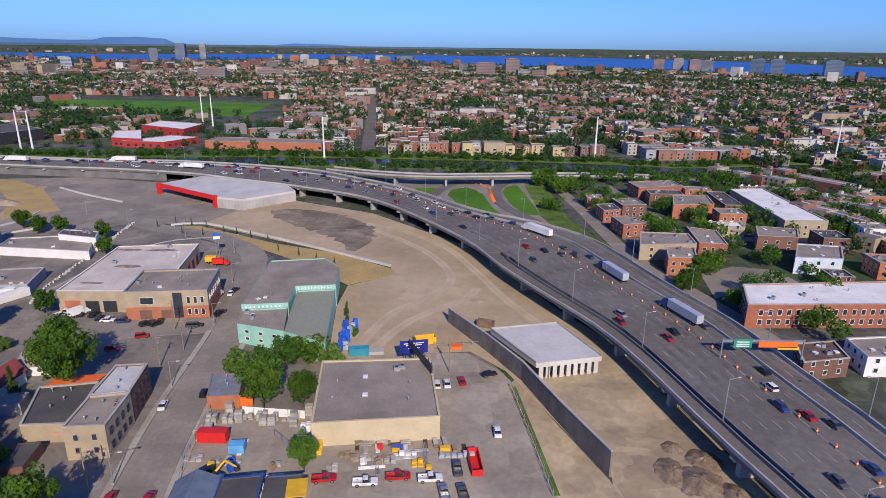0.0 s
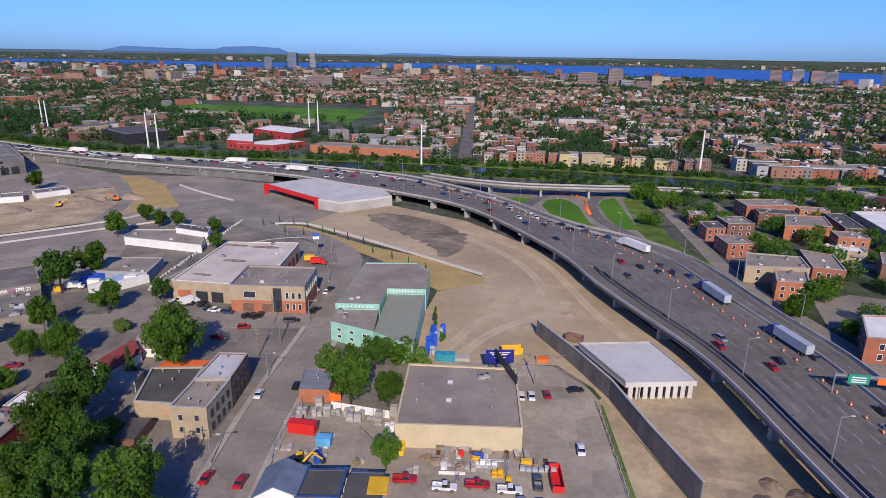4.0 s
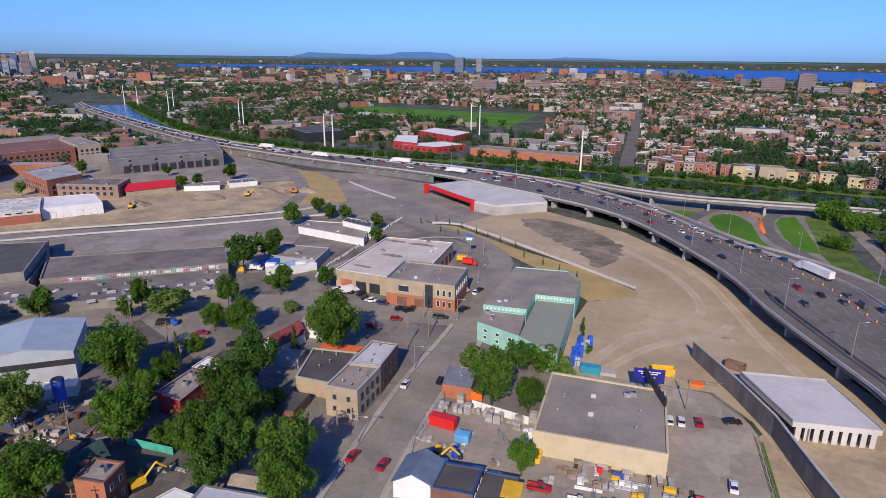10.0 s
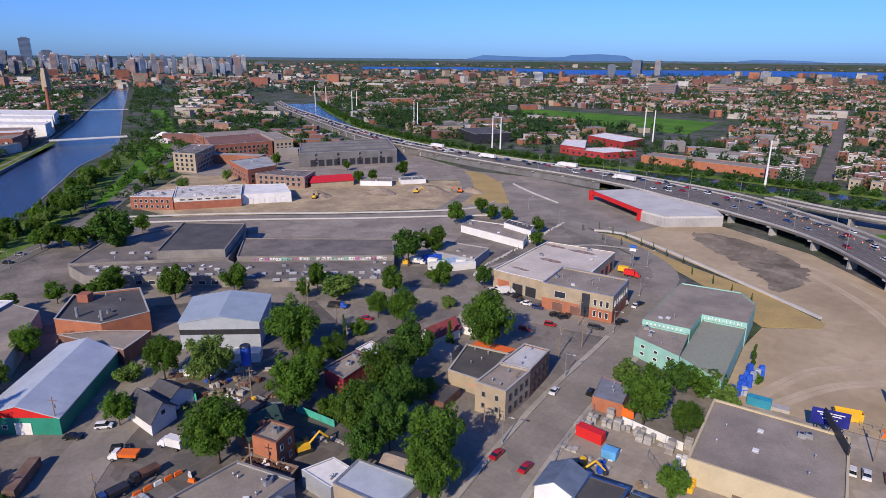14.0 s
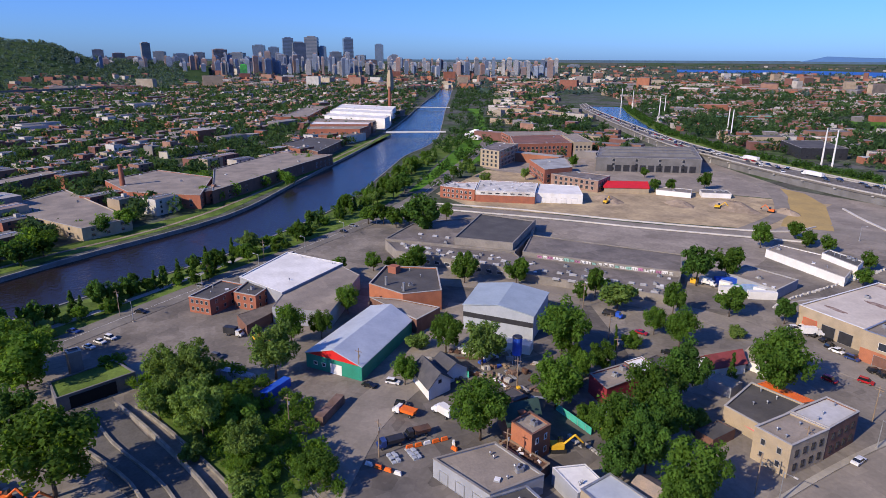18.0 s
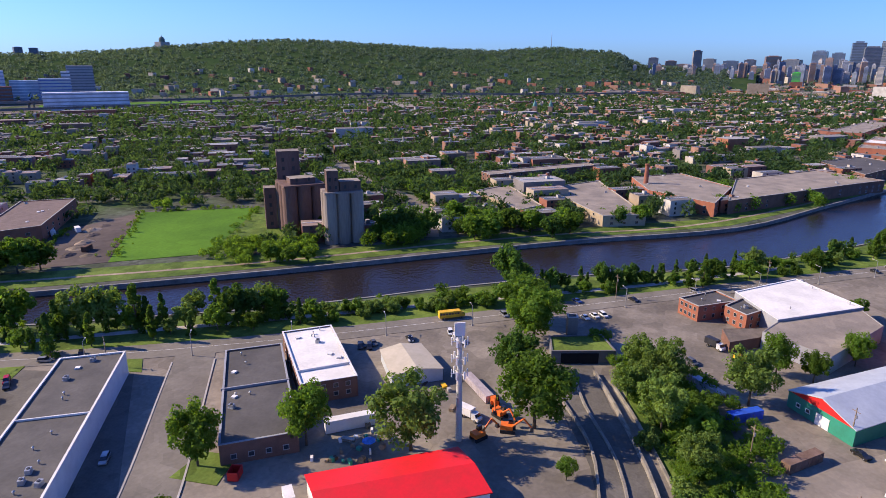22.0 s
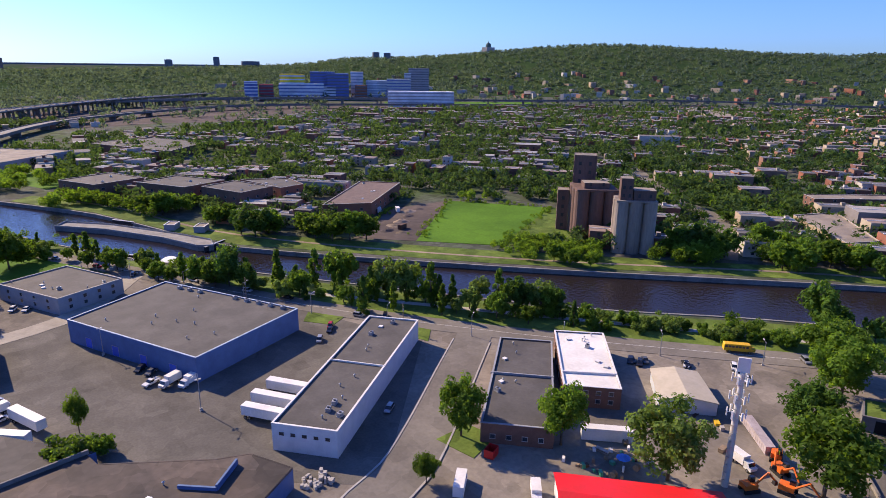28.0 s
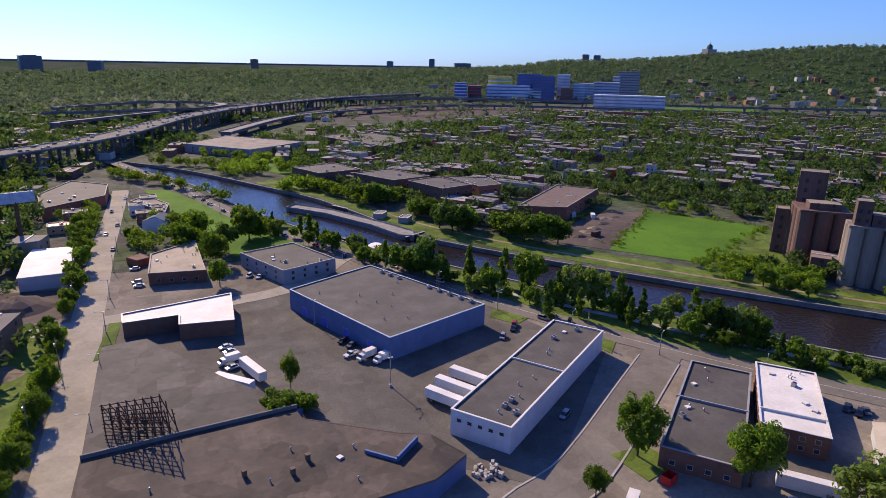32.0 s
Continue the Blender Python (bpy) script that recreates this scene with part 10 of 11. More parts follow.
GREYSTK = mat("weathered_pallet", (0.38, 0.36, 0.33), 0.9, (0.27, 0.255, 0.235), 0.4, 3, 0.4, obj=0.4)
for x, y, nx, ny, la in ((-57, 133.5, 2, 2, 7), (-53, 134, 2, 2, 7), (-48.5, 135, 2, 1, 5), (-45, 135.5, 2, 2, 6), (-41.5, 135.5, 1, 2, 6), (-38.5, 134.5, 2, 1, 4), (-56, 119, 3, 2, 2), (-51, 118, 2, 1, 3), (-46, 117, 2, 2, 2), (-37, 117, 2, 1, 3)):
    stack(x, y, 4, nx, ny, la, GREYSTK, "stack of weathered grey pallets")
for x, y, nx, ny, la, m, lb in ((-33, 131, 2, 2, 5, WHITEP, "stack of white crates"), (-33, 126, 2, 3, 4, WHITEP, "stack of white crates"), (-38, 112.5, 6, 1, 4, WHITEP, "row of white wrapped bales"), (-28, 122.5, 1, 3, 6, YELLOWP, "stack of yellow drums"), (-17, 120, 4, 2, 2, GREYSTK, "stack of grey steel beams"), (-12, 119, 3, 2, 3, GREYSTK, "stack of scaffold boards"), (-8, 121, 4, 1, 4, WHITEP, "row of white wrapped sheets"), (-5, 118, 2, 2, 3, YELLOWP, "yellow machine crates on pallets"), (-2.5, 117, 1, 2, 3, YELLOWP, "yellow machine crates on pallets"), (4, 121, 6, 1, 4, CORR, "row of pale blue wrapped sheets"), (-22, 121, 2, 2, 2, WOOD, "stack of pale sawn timber"), (-24, 116, 2, 2, 3, GREYSTK, "stack of grey frames"), (-14, 123.5, 1, 1, 5, REDP, "red-painted wooden crate on pallet"), (-118, 39, 3, 2, 3, CORR, "heap of pale pipes and fittings"), (-118, 44, 4, 2, 2, CORR, "heap of pale pipes and fittings"), (-106, 83, 4, 1, 3, GREYSTK, "stack of long grey planks"), (-102, 85, 4, 1, 2, GREYSTK, "stack of long grey planks")):
    stack(x, y, 5, nx, ny, la, m, lb)
# blue bins heaped beside the teal wall
rng = random.Random(5)
for i in range(26):
    k = rng.random()
    x, y = -33 + 3.5 * rng.random() + 1.5 * k, 171 + 17 * k
    t = thing("bin", x, y, 0.05, "bright blue plastic bin bag stack" if i % 4 else "pale blue plastic bin", "bin", "blue bins beside the teal wall", rng.uniform(0, 90))
    mb = MB()
    mb.box(0, 0, 0, 1.6, 1.4, rng.uniform(1.6, 4.0), taper=0.86)
    part("body", mb, [BLUEP if i % 4 else CORR], t)
    mb = MB()
    mb.box(0, 0, rng.uniform(1.6, 1.7), 1.66, 1.46, 0.12)
    part("rim", mb, [BLUEP], t)

# billboard with a second board on trusses
t = thing("billboard", -8, 165, 0, "blue advertising billboard with white text bars", "billboard")
mb = MB()
mb.box(0, 0, 3.4, 8.4, 0.3, 4.2, 12)
part("board", mb, [mat("billboard_blue", (0.02, 0.025, 0.22), 0.5)], t)
for z, w in ((6.6, 6.0), (6.0, 4.6), (5.0, 3.4)):
    mb = MB()
    mb.box(0, -0.2, z, w, 0.06, 0.28, 12)
    part("text_bar", mb, [WHITEP], t)
for x in (-2.5, 2.5):
    mb = MB()
    mb.tube((x, 0.4 + x * 0.2, 0), (x, 0.4 + x * 0.2, 7.4), 0.18, n=8)
    part("post", mb, [DARKMET], t)
mb = MB()
mb.box(2.2, -9.5, 6.6, 17, 0.35, 2.2, -66)
part("rear_board", mb, [DARKMET], t, "dark back of a second board")
for k in range(6):
    mb = MB()
    mb.tube((-0.6 + k * 1.0, -3.2 - k * 2.3, 4.5), (0.6 + k * 1.0, -3.4 - k * 2.3, 8.5), 0.1, n=6)
    part("strut", mb, [DARKMET], t)


def sign_post(x, y, h, label):
    t = thing("sign_post", x, y, 0.05, label, "sign")
    for dx in (-0.6, 0.6):
        mb = MB()
        mb.tube((dx, 0, 0), (dx, 0, h - 2.6), 0.14, n=8)
        part("post", mb, [STEEL], t)
    for k, (z, m) in enumerate(((h - 2.8, WHITEP), (h - 1.3, mat("sign_blue", (0.03, 0.12, 0.4), 0.5)))):
        mb = MB()
        mb.box(0, 0, z, 2.8, 0.5, 1.3, 20)
        part("sign_box", mb, [m], t)
    return t


sign_post(-100, 262, 10.5, "tall white and blue garage sign on two posts")
# road gantry with covered signs
t = thing("sign_gantry", 93.5, 158, DECK, "road sign gantry with green and orange panels", "gantry")
for x in (-14, 9):
    mb = MB()
    mb.tube((x, 0, 0), (x, 0, 6.2), 0.22, n=8)
    part("post", mb, [STEEL], t)
mb = MB()
mb.box(-2.5, 0, 5.4, 23, 0.5, 0.6)
part("beam", mb, [STEEL], t)
for x, w, z, h, m in ((-8.5, 5.2, 3.6, 2.8, GREENP), (1.5, 11, 3.9, 1.8, ORANGEP), (4.5, 6, 3.2, 0.9, YELLOWP)):
    mb = MB()
    mb.box(x, -0.5, z, w, 0.15, h)
    part("panel", mb, [m], t)
for z in (5.4, 4.7, 4.1):
    mb = MB()
    mb.box(-8.5, -0.62, z, 3.6, 0.05, 0.3)
    part("text_bar", mb, [WHITEP], t)

# old ramp with concrete walls beside the bank
# old brownish concrete, dimmed so that tree shade lies in the colour
OLDCON = mat("weathered_dim_concrete", (0.27, 0.245, 0.205), 0.9, (0.16, 0.145, 0.12), 0.3, 2.0, 0.4, bump=0.2)
ribbon("old_ramp", smooth_line([(-174, -31), (-150, -22), (-126, -10), (-100, -4)], 6), 14, 0.2, ASPHALT, "disused concrete ramp")
for pts, h in (([(-172, -38), (-158, -33), (-132, -18), (-108, -12)], 1.1), ([(-171, -23), (-154, -15), (-127, -4), (-104, 3)], 1.6), ([(-172, -30), (-152, -23), (-128, -11), (-106, -5)], 0.9), ([(-168, -18), (-152, -10), (-128, 0), (-110, 6)], 0.9)):
    low_wall("wall_ramp", pts, h, 0.6, OLDCON, "weathered brownish concrete ramp wall, dimmed for tree shade")
# dark concrete and coping carry the tree shade over the portal
t = building("tunnel_portal", "concrete tunnel mouth under the canal road, darkened for tree shade", "tunnel", [(-184, -40), (-192, -24), (-181, -18), (-173, -37)], 4.4, DARKCON, GRASS, DARKCON, 0.2)
mb = MB()
o = t.location
# a black box in front stands for the tunnel's inner shade
mb.box(-176.6 - o.x, -28.6 - o.y, 0.1, 0.5, 12, 3.6, 22)
part("opening", mb, [mat("tunnel_shade_black", (0.012, 0.012, 0.012), 1.0)], t, "black panel for the shade inside the tunnel")
t = building("tunnel_tower", "square dark concrete vent tower", "tower", quad(-191, -34, 3.4, 3.4, 20), 10, DARKCON, DARKCON, CONCRETE, 0.3)
# green bank
patch("green_bank", [(-176, -18), (-112, 6), (-106, 14), (-128, 20), (-158, 14), (-184, -2)], 0.3, GRASS, "steep green bank with weeds")
patch("grass_verge", [(20, 152), (21, 152), (25.6, 108), (24.4, 108)], 0.2, GRASS, "narrow weedy verge along the fence")
patch("grass_corner", [(-83, -106), (-94, -106), (-96, -97), (-85, -94)], 0.2, GRASS, "small green corner lawn")
patch("grass_island", [(-117, -160), (-122, -168), (-126, -160), (-119, -153)], 0.2, GRASS, "green island at the street corner")
patch("grass_island", [(-94, -196), (-100, -203), (-108, -190), (-101, -186)], 0.2, GRASS, "green island at the yard entrance")
patch("grass_plot", [(42, -206), (37, -209), (36, -238), (40, -238)], 0.22, GRASS, "green plot beside the street")
patch("grass_plot", [(55, -135), (70, -135), (72, -230), (56, -236)], 0.2, GRASS, "rough green plot beside the street")


# machines
def excavator(x, y, rot, material, label):
    t = thing("excavator", x, y, 0.1, label, "excavator", "site machines", rot)
    for s in (-1.1, 1.1):
        mb = MB()
        mb.box(0, s, 0, 3.8, 0.6, 0.9)
        part("track", mb, [TYRE], t)
    mb = MB()
    mb.box(-0.3, 0, 0.95, 3.2, 2.4, 1.2)
    part("body", mb, [material], t)
    mb = MB()
    mb.box(0.7, 0.6, 2.1, 1.3, 1.0, 1.2, taper=0.9)
    part("cab", mb, [CARGLASS], t)
    for a, b in (((1.2, -0.3, 1.8), (4.0, -0.3, 4.4)), ((4.0, -0.3, 4.4), (6.2, -0.3, 2.0))):
        mb = MB()
        mb.tube(a, b, 0.3, 0.22, 6)
        part("boom", mb, [material], t)
    mb = MB()
    mb.box(6.2, -0.3, 1.1, 0.9, 1.1, 1.0, taper=0.7)
    part("bucket", mb, [DARKMET], t)
    return t


for x, y, r, m, lb in ((-137, -43, 60, ORANGEP, "orange excavator in the machine yard"), (-131, -39, 100, ORANGEP, "orange excavator in the machine yard"), (-142, -46, 20, ORANGEP, "orange loader in the machine yard"), (-125, -45, 150, ORANGEP, "orange loader in the machine yard"), (-282, 320, 40, YELLOWP, "yellow excavator on the earth lot"), (-322, 262, 120, YELLOWP, "yellow excavator on the earth lot"), (-260, 342, 200, ORANGEP, "orange excavator on the earth lot"), (-197, 19, 30, YELLOWP, "yellow loader beside the shed"), (-105, 77, 70, YELLOWP, "yellow hoist among the houses"), (-50, 111, 30, YELLOWP, "yellow loader in the yard")):
    excavator(x, y, r, m, lb)
# blue silo on legs and its rubble
t = thing("feed_silo", -147, 90, 0, "small bright blue steel silo on legs", "silo")
for k in range(4):
    a = k * math.pi / 2 + 0.78
    mb = MB()
    mb.tube((1.2 * math.cos(a), 1.2 * math.sin(a), 0), (1.2 * math.cos(a), 1.2 * math.sin(a), 4.5), 0.12, n=6)
    part("leg", mb, [STEEL], t)
mb = MB()
mb.tube((0, 0, 4.2), (0, 0, 10), 1.5, 1.5, 16)
part("tank", mb, [BLUEP], t, smooth=False)
mb = MB()
mb.tube((0, 0, 10), (0, 0, 10.3), 1.6, 1.4, 16)
part("lid", mb, [DARKMET], t)
rng = random.Random(19)
for i in range(60):
    x, y = rng.uniform(-166, -132), rng.uniform(62, 92)
    if abs(x + 146) < 6 and y < 66:
        continue
    t = thing("scrap_piece", x, y, 0.05, rng.choice(("broken timber and scrap on the ground", "rusty scrap metal on the ground", "pale rubble block on the ground")), "scrap", "scrap of the salvage yard", rng.uniform(0, 180))
    mb = MB()
    for _ in range(4):
        mb.box(rng.uniform(-0.8, 0.8), rng.uniform(-0.8, 0.8), 0, rng.uniform(0.4, 2.4), rng.uniform(0.3, 0.9), rng.uniform(0.3, 1.3), rng.uniform(0, 90))
    tagged(part("rubble", mb, [rng.choice((WOOD, RUST, CONCRETE, DKBROWN))], t), "", "", "", "stuff")
# plastic water barriers
for i, (x, y, r) in enumerate([(-118 + 2 * k, 32.8 + 1.7 * k, 40) for k in range(4)] + [(-120.4 + 0.1 * k, 44 + 2.3 * k, 92) for k in range(5)] + [(-117.4, 54.6, 160), (-115.2, 53.8, 20)]):
    t = thing("plastic_barrier", x, y, 0.15, "orange plastic road barrier" if i % 3 else "white plastic road barrier", "barrier", "road barriers", r)
    mb = MB()
    mb.box(0, 0, 0, 2.0, 0.6, 0.9, taper=0.75)
    part("body", mb, [ORANGEP if i % 3 else WHITEP], t)
    mb = MB()
    mb.box(0, 0, 0, 2.02, 0.66, 0.15)
    part("foot", mb, [ORANGEP if i % 3 else WHITEP], t)


# fences, poles and wires
def fence(pts, h, material, label, step=3.0):
    t = tagged(new("fence"), label, "fence", "fences")
    ln = pts
    total = length(ln)
    n = int(total / step)
    for i in range(n + 1):
        (x, y), hd = along(ln, min(total - 0.01, i * step))
        mb = MB()
        mb.box(x, y, 0, 0.12, 0.12, h, hd)
        part("post", mb, [STEEL], t)
    for i in range(len(ln) - 1):
        (x0, y0), (x1, y1) = ln[i], ln[i + 1]
        mb = MB()
        for z in ((0.3, h - 0.15) if material is STEEL else (0.1,)):
            mb.box((x0 + x1) / 2, (y0 + y1) / 2, z, math.dist(ln[i], ln[i + 1]), 0.07, 0.07 if material is STEEL else h - 0.1, math.degrees(math.atan2(y1 - y0, x1 - x0)))
        part("rail" if material is STEEL else "panel", mb, [material], t)
    return t


fence([(-50.5, 137.2), (-34.2, 135.5)], 2.4, WHITEP, "white panel yard fence")
fence([(-121, 87), (-107, 88.5)], 2.2, mat("mint_green_paint", (0.05, 0.4, 0.3), 0.7), "mint green board fence")
fence([(-153, 71), (-146, 73)], 2.2, mat("mint_green_paint", (0.05, 0.4, 0.3), 0.7), "mint green board fence")
fence([(24, 108), (22, 130), (19.5, 152)], 2.0, STEEL, "wire mesh fence along the verge", 4)
fence([(-60, 158), (-58, 118), (-55, 108)], 2.0, STEEL, "wire mesh yard fence", 4)
fence([(-126, 14), (-108, 20), (-102, 30)], 1.8, STEEL, "wire mesh fence beside the bank", 4)
fence([(-2, 176), (12, 177)], 1.6, STEEL, "wire mesh site fence", 3)
fence([(-40, 128), (-33, 121)], 2.0, STEEL, "wire mesh yard fence", 3)


def make_pole():
    t = thing("utility_pole", 0, 0, 0, "weathered wooden utility pole with a crossarm", "utility pole", "utility poles")
    mb = MB()
    mb.tube((0, 0, 0), (0, 0, 10.5), 0.17, 0.12, 8)
    part("pole", mb, [WOOD], t)
    mb = MB()
    mb.box(0, 0, 9.4, 2.2, 0.12, 0.14)
    part("crossarm", mb, [WOOD], t)
    mb = MB()
    mb.tube((0.35, 0, 7.6), (0.35, 0, 8.5), 0.22, n=8)
    part("transformer", mb, [STEEL], t)
    return t


for x, y, r in ((-158, 42.5, 40), (-134, 82.5, 50), (-140, 18.5, 40), (-82, 161, 10), (-79.5, 172, 10), (2.5, 160, 0), (-77, 127, 5), (-74, 108, 5), (-104, 62, 30), (-122, 92, 60), (-134, 118, 60), (-120, 36, 20), (-150, 128, 50), (-178, 138, 40), (-88, 186, 10), (52, -166, 0), (51, -205, 0), (54, -262, 0), (58, -300, 0), (-48, -300, 60), (-86, -228, 60), (-118, -166, 60), (-240, -25, 60), (-285, 34, 60)):
    put("upole", make_pole, x, y, 0.05, r)

# lock, dock and footbridge on the canal
t = thing("lock_island", -76, -365, -2.2, "concrete canal lock island with low walls", "lock")
IS = [(-50, -409), (-57, -417), (-76, -395), (-98, -352), (-109, -326), (-106, -314), (-99, -318), (-90, -345), (-70, -384)]
mb = MB()
mb.prism([(x + 76, y + 365) for x, y in IS], 0, 2.6)
me = mb.mesh("island", [STONE])
bm = bmesh.new()
bm.from_mesh(me)
bmesh.ops.triangulate(bm, faces=[f for f in bm.faces if len(f.verts) > 4])
bm.to_mesh(me)
bm.free()
part("island", me, None, t)
for (x0, y0), (x1, y1) in zip(IS, IS[1:] + IS[:1]):
    mb = MB()
    mb.box((x0 + x1) / 2 + 76, (y0 + y1) / 2 + 365, 2.6, math.dist((x0, y0), (x1, y1)), 0.1, 0.9, math.degrees(math.atan2(y1 - y0, x1 - x0)))
    part("railing", mb, [STEEL], t)
for x, y, r in ((-108, -318, 30), (-64, -326, 140), (-84, -400, 120)):
    t = thing("lock_gate", x, y, -2.2, "dark timber lock gate with a walkway", "gate", "lock gates", r)
    mb = MB()
    mb.box(0, 0, 0, 16, 0.6, 2.8)
    part("leaf", mb, [DARKMET], t)
    mb = MB()
    mb.box(0, 0, 2.8, 16, 1.4, 0.15)
    part("walkway", mb, [STEEL], t)
heap("weir_foam", -80, -309, 11, 4, 0.25, mat("white_foam", (0.75, 0.77, 0.78), 0.8), "white water below the weir", 3, 55, "water").location.z = -2.0
for x, y in ((-101.5, -365), (-113, -350)):
    t = building("lock_house", "small grey lock keeper's house", "house", quad(x, y, 9, 6, 52), 3.4, GREYWALL, GREYROOF, WHITEP, 0.2)
t = thing("floating_dock", -166.5, -248, -2.05, "long narrow floating dock with a pale deck", "dock", rot=127)
mb = MB()
mb.box(0, 0, 0, 46, 1.8, 0.5)
part("deck", mb, [PALECON], t)
mb = MB()
mb.box(14, -4.5, 0.4, 1.5, 9, 0.2, 10)
part("gangway", mb, [STEEL], t)
t = thing("footbridge", -736, 290, 0, "slim pale footbridge across the canal", "bridge", rot=math.degrees(math.atan2(69, 21)))
mb = MB()
mb.box(0, 0, 2.2, 76, 3.5, 0.7)
part("deck", mb, [PALECON], t)
for y in (-1.7, 1.7):
    mb = MB()
    mb.box(0, y, 2.9, 76, 0.1, 1.1)
    part("railing", mb, [WHITEP], t)
t = thing("footbridge", -1122, 473, 0, "far pale bridge across the canal", "bridge", rot=60)
mb = MB()
mb.box(0, 0, 2.2, 76, 6, 0.9)
part("deck", mb, [PALECON], t)
# marquee tents
for x, y, r_, h in ((-690, 352, 13, 9), (-672, 362, 13, 9), (-664, 340, 8, 5), (-680, 336, 8, 5)):
    t = thing("marquee", x, y, 0, "white peaked marquee tent on the grass", "tent", "marquee tents", 25)
    mb = MB()
    mb.box(0, 0, 0, r_ * 1.6, r_ * 1.4, 2.8)
    part("wall", mb, [WHITEP], t)
    mb = MB()
    mb.box(0, 0, 2.8, r_ * 1.7, r_ * 1.5, h - 2.8, taper=0.12)
    part("canopy", mb, [WHITEP], t)
# bench-high rubble blocks beside the depot
for i in range(30):
    t = thing("rubble_block", -47 - rng.uniform(0, 7), -108 - rng.uniform(0, 6), 0.1, "pale broken concrete block", "rubble", "heap of concrete rubble", rng.uniform(0, 90))
    mb = MB()
    mb.box(0, 0, 0, rng.uniform(0.6, 1.6), rng.uniform(0.5, 1.0), rng.uniform(0.4, 1.2), taper=rng.uniform(0.7, 0.95))
    part("block", mb, [CONCRETE], t)
# light mast in the truck yard and its kin
for x, y in ((-42, -158), (-30, -212)):
    t = thing("flood_mast", x, y, 0.1, "grey steel floodlight mast with twin heads", "light mast", "floodlight masts")
    mb = MB()
    mb.tube((0, 0, 0), (0, 0, 9.5), 0.14, 0.1, 8)
    part("pole", mb, [STEEL], t)
    for s in (-0.5, 0.5):
        mb = MB()
        mb.box(s, 0, 9.4, 0.6, 0.5, 0.3)
        part("head", mb, [PALECON], t)
    mb = MB()
    mb.box(0, 0, 0, 0.8, 0.8, 0.8)
    part("foot", mb, [CONCRETE], t)
# blue sun umbrella and garden tables among the trees
t = thing("umbrella", -111, -69, 0.1, "bright blue garden umbrella", "umbrella")
mb = MB()
mb.tube((0, 0, 0), (0, 0, 2.3), 0.05, n=6)
part("pole", mb, [STEEL], t)
mb = MB()
mb.tube((0, 0, 2.0), (0, 0, 2.7), 1.8, 0.1, 8)
part("canopy", mb, [mat("umbrella_blue", (0.02, 0.2, 0.6), 0.7)], t)
for i in range(22):
    x, y = -100 - rng.uniform(0, 18), -72 - rng.uniform(-6, 9)
    t = thing("garden_crate", x, y, 0.1, "small crate or pot of the garden yard", "crate", "clutter of the garden yard", rng.uniform(0, 90))
    mb = MB()
    mb.box(0, 0, 0, rng.uniform(0.6, 1.6), rng.uniform(0.5, 1.2), rng.uniform(0.4, 1.2), taper=0.9)
    part("body", mb, [rng.choice((WHITEP, WOOD, GREENP, RUST, CONCRETE))], t)


# ---- what fills the quarter between the larger buildings ----
def clear_of(x, y, gap):
    return not any(inside(x, y, P) or (abs(x - P[0][0]) < 90 and abs(y - P[0][1]) < 90 and min(math.dist((x, y), q) for q in P) < gap) for P in FOOT)


NO_TREES = [[(-30, 440), (-15, 370), (20, 335), (50, 322), (57, 400), (52, 430)], [(-285, -335), (-345, -225), (-300, -200), (-225, -215), (-165, -280), (-230, -335)], [(-290, -130), (-345, -150), (-390, -180), (-435, -240), (-528, -330), (-512, -335), (-418, -246), (-380, -195), (-340, -168), (-298, -142)],
            [(-60, -560), (60, -715), (90, -640), (30, -520), (-40, -380), (-80, -380)], [(35, -100), (38, -520), (66, -520), (58, -340), (52, -240), (52, -100)]]


def grow(name, zone, n, radius, tris, seed, thick, label, gap=4.0, material=None):
    """Trees and bushes in groves over a zone, clear of buildings, streets and water."""
    rng = random.Random(seed)
    xs, ys = [p[0] for p in zone], [p[1] for p in zone]
    spots = []
    for _ in range(n):
        x, y = rng.uniform(min(xs), max(xs)), rng.uniform(min(ys), max(ys))
        if not inside(x, y, zone) or grove(x * 1.6, y * 1.6) < 1 - thick or any(inside(x, y, k) for k in NO_TREES) or not clear_of(x, y, gap):
            continue
        spots.append((x, y, rng.uniform(0, 1.5), rng.uniform(*radius)))
    scatter_trees(name, spots, seed, tris, material or TOWNLEAF, label)


NORTHBANK = [(-70, -540), (-100, -450), (-140, -335), (-222, -228), (-305, -130), (-342, -84), (-404, 0), (-566, 118), (-765, 246), (-950, 345), (-700, 190), (-650, 95), (-600, 10), (-560, -90), (-500, -215), (-545, -330), (-420, -400), (-290, -430), (-170, -480), (-100, -560)]
WEST = [(66, -110), (72, -240), (90, -420), (110, -540), (60, -640), (-60, -760), (-180, -900), (-300, -900), (-130, -700), (-110, -570), (-60, -640), (60, -1000), (-250, -1050), (0, -1250), (400, -1200), (420, -500), (300, -300), (200, -150)]
SOUTHBANK = [(-330, 545), (-480, 575), (-600, 620), (-720, 690), (-1100, 960), (-900, 900), (-560, 760), (-330, 740), (-190, 700), (-125, 560), (-240, 545)]
EASTBANK = [(-100, 448), (-20, 440), (54, 440), (66, 395), (90, 400), (200, 450), (330, 470), (330, 490), (200, 455), (100, 468), (0, 478), (-130, 482), (-250, 472)]
ISLE = [(-480, 300), (-560, 300), (-700, 400), (-900, 500), (-1150, 640), (-1050, 740), (-800, 600), (-640, 520), (-520, 470), (-470, 400)]
KEEP_OUT.extend(FOOT)
KEEP_OUT.extend(NO_TREES)
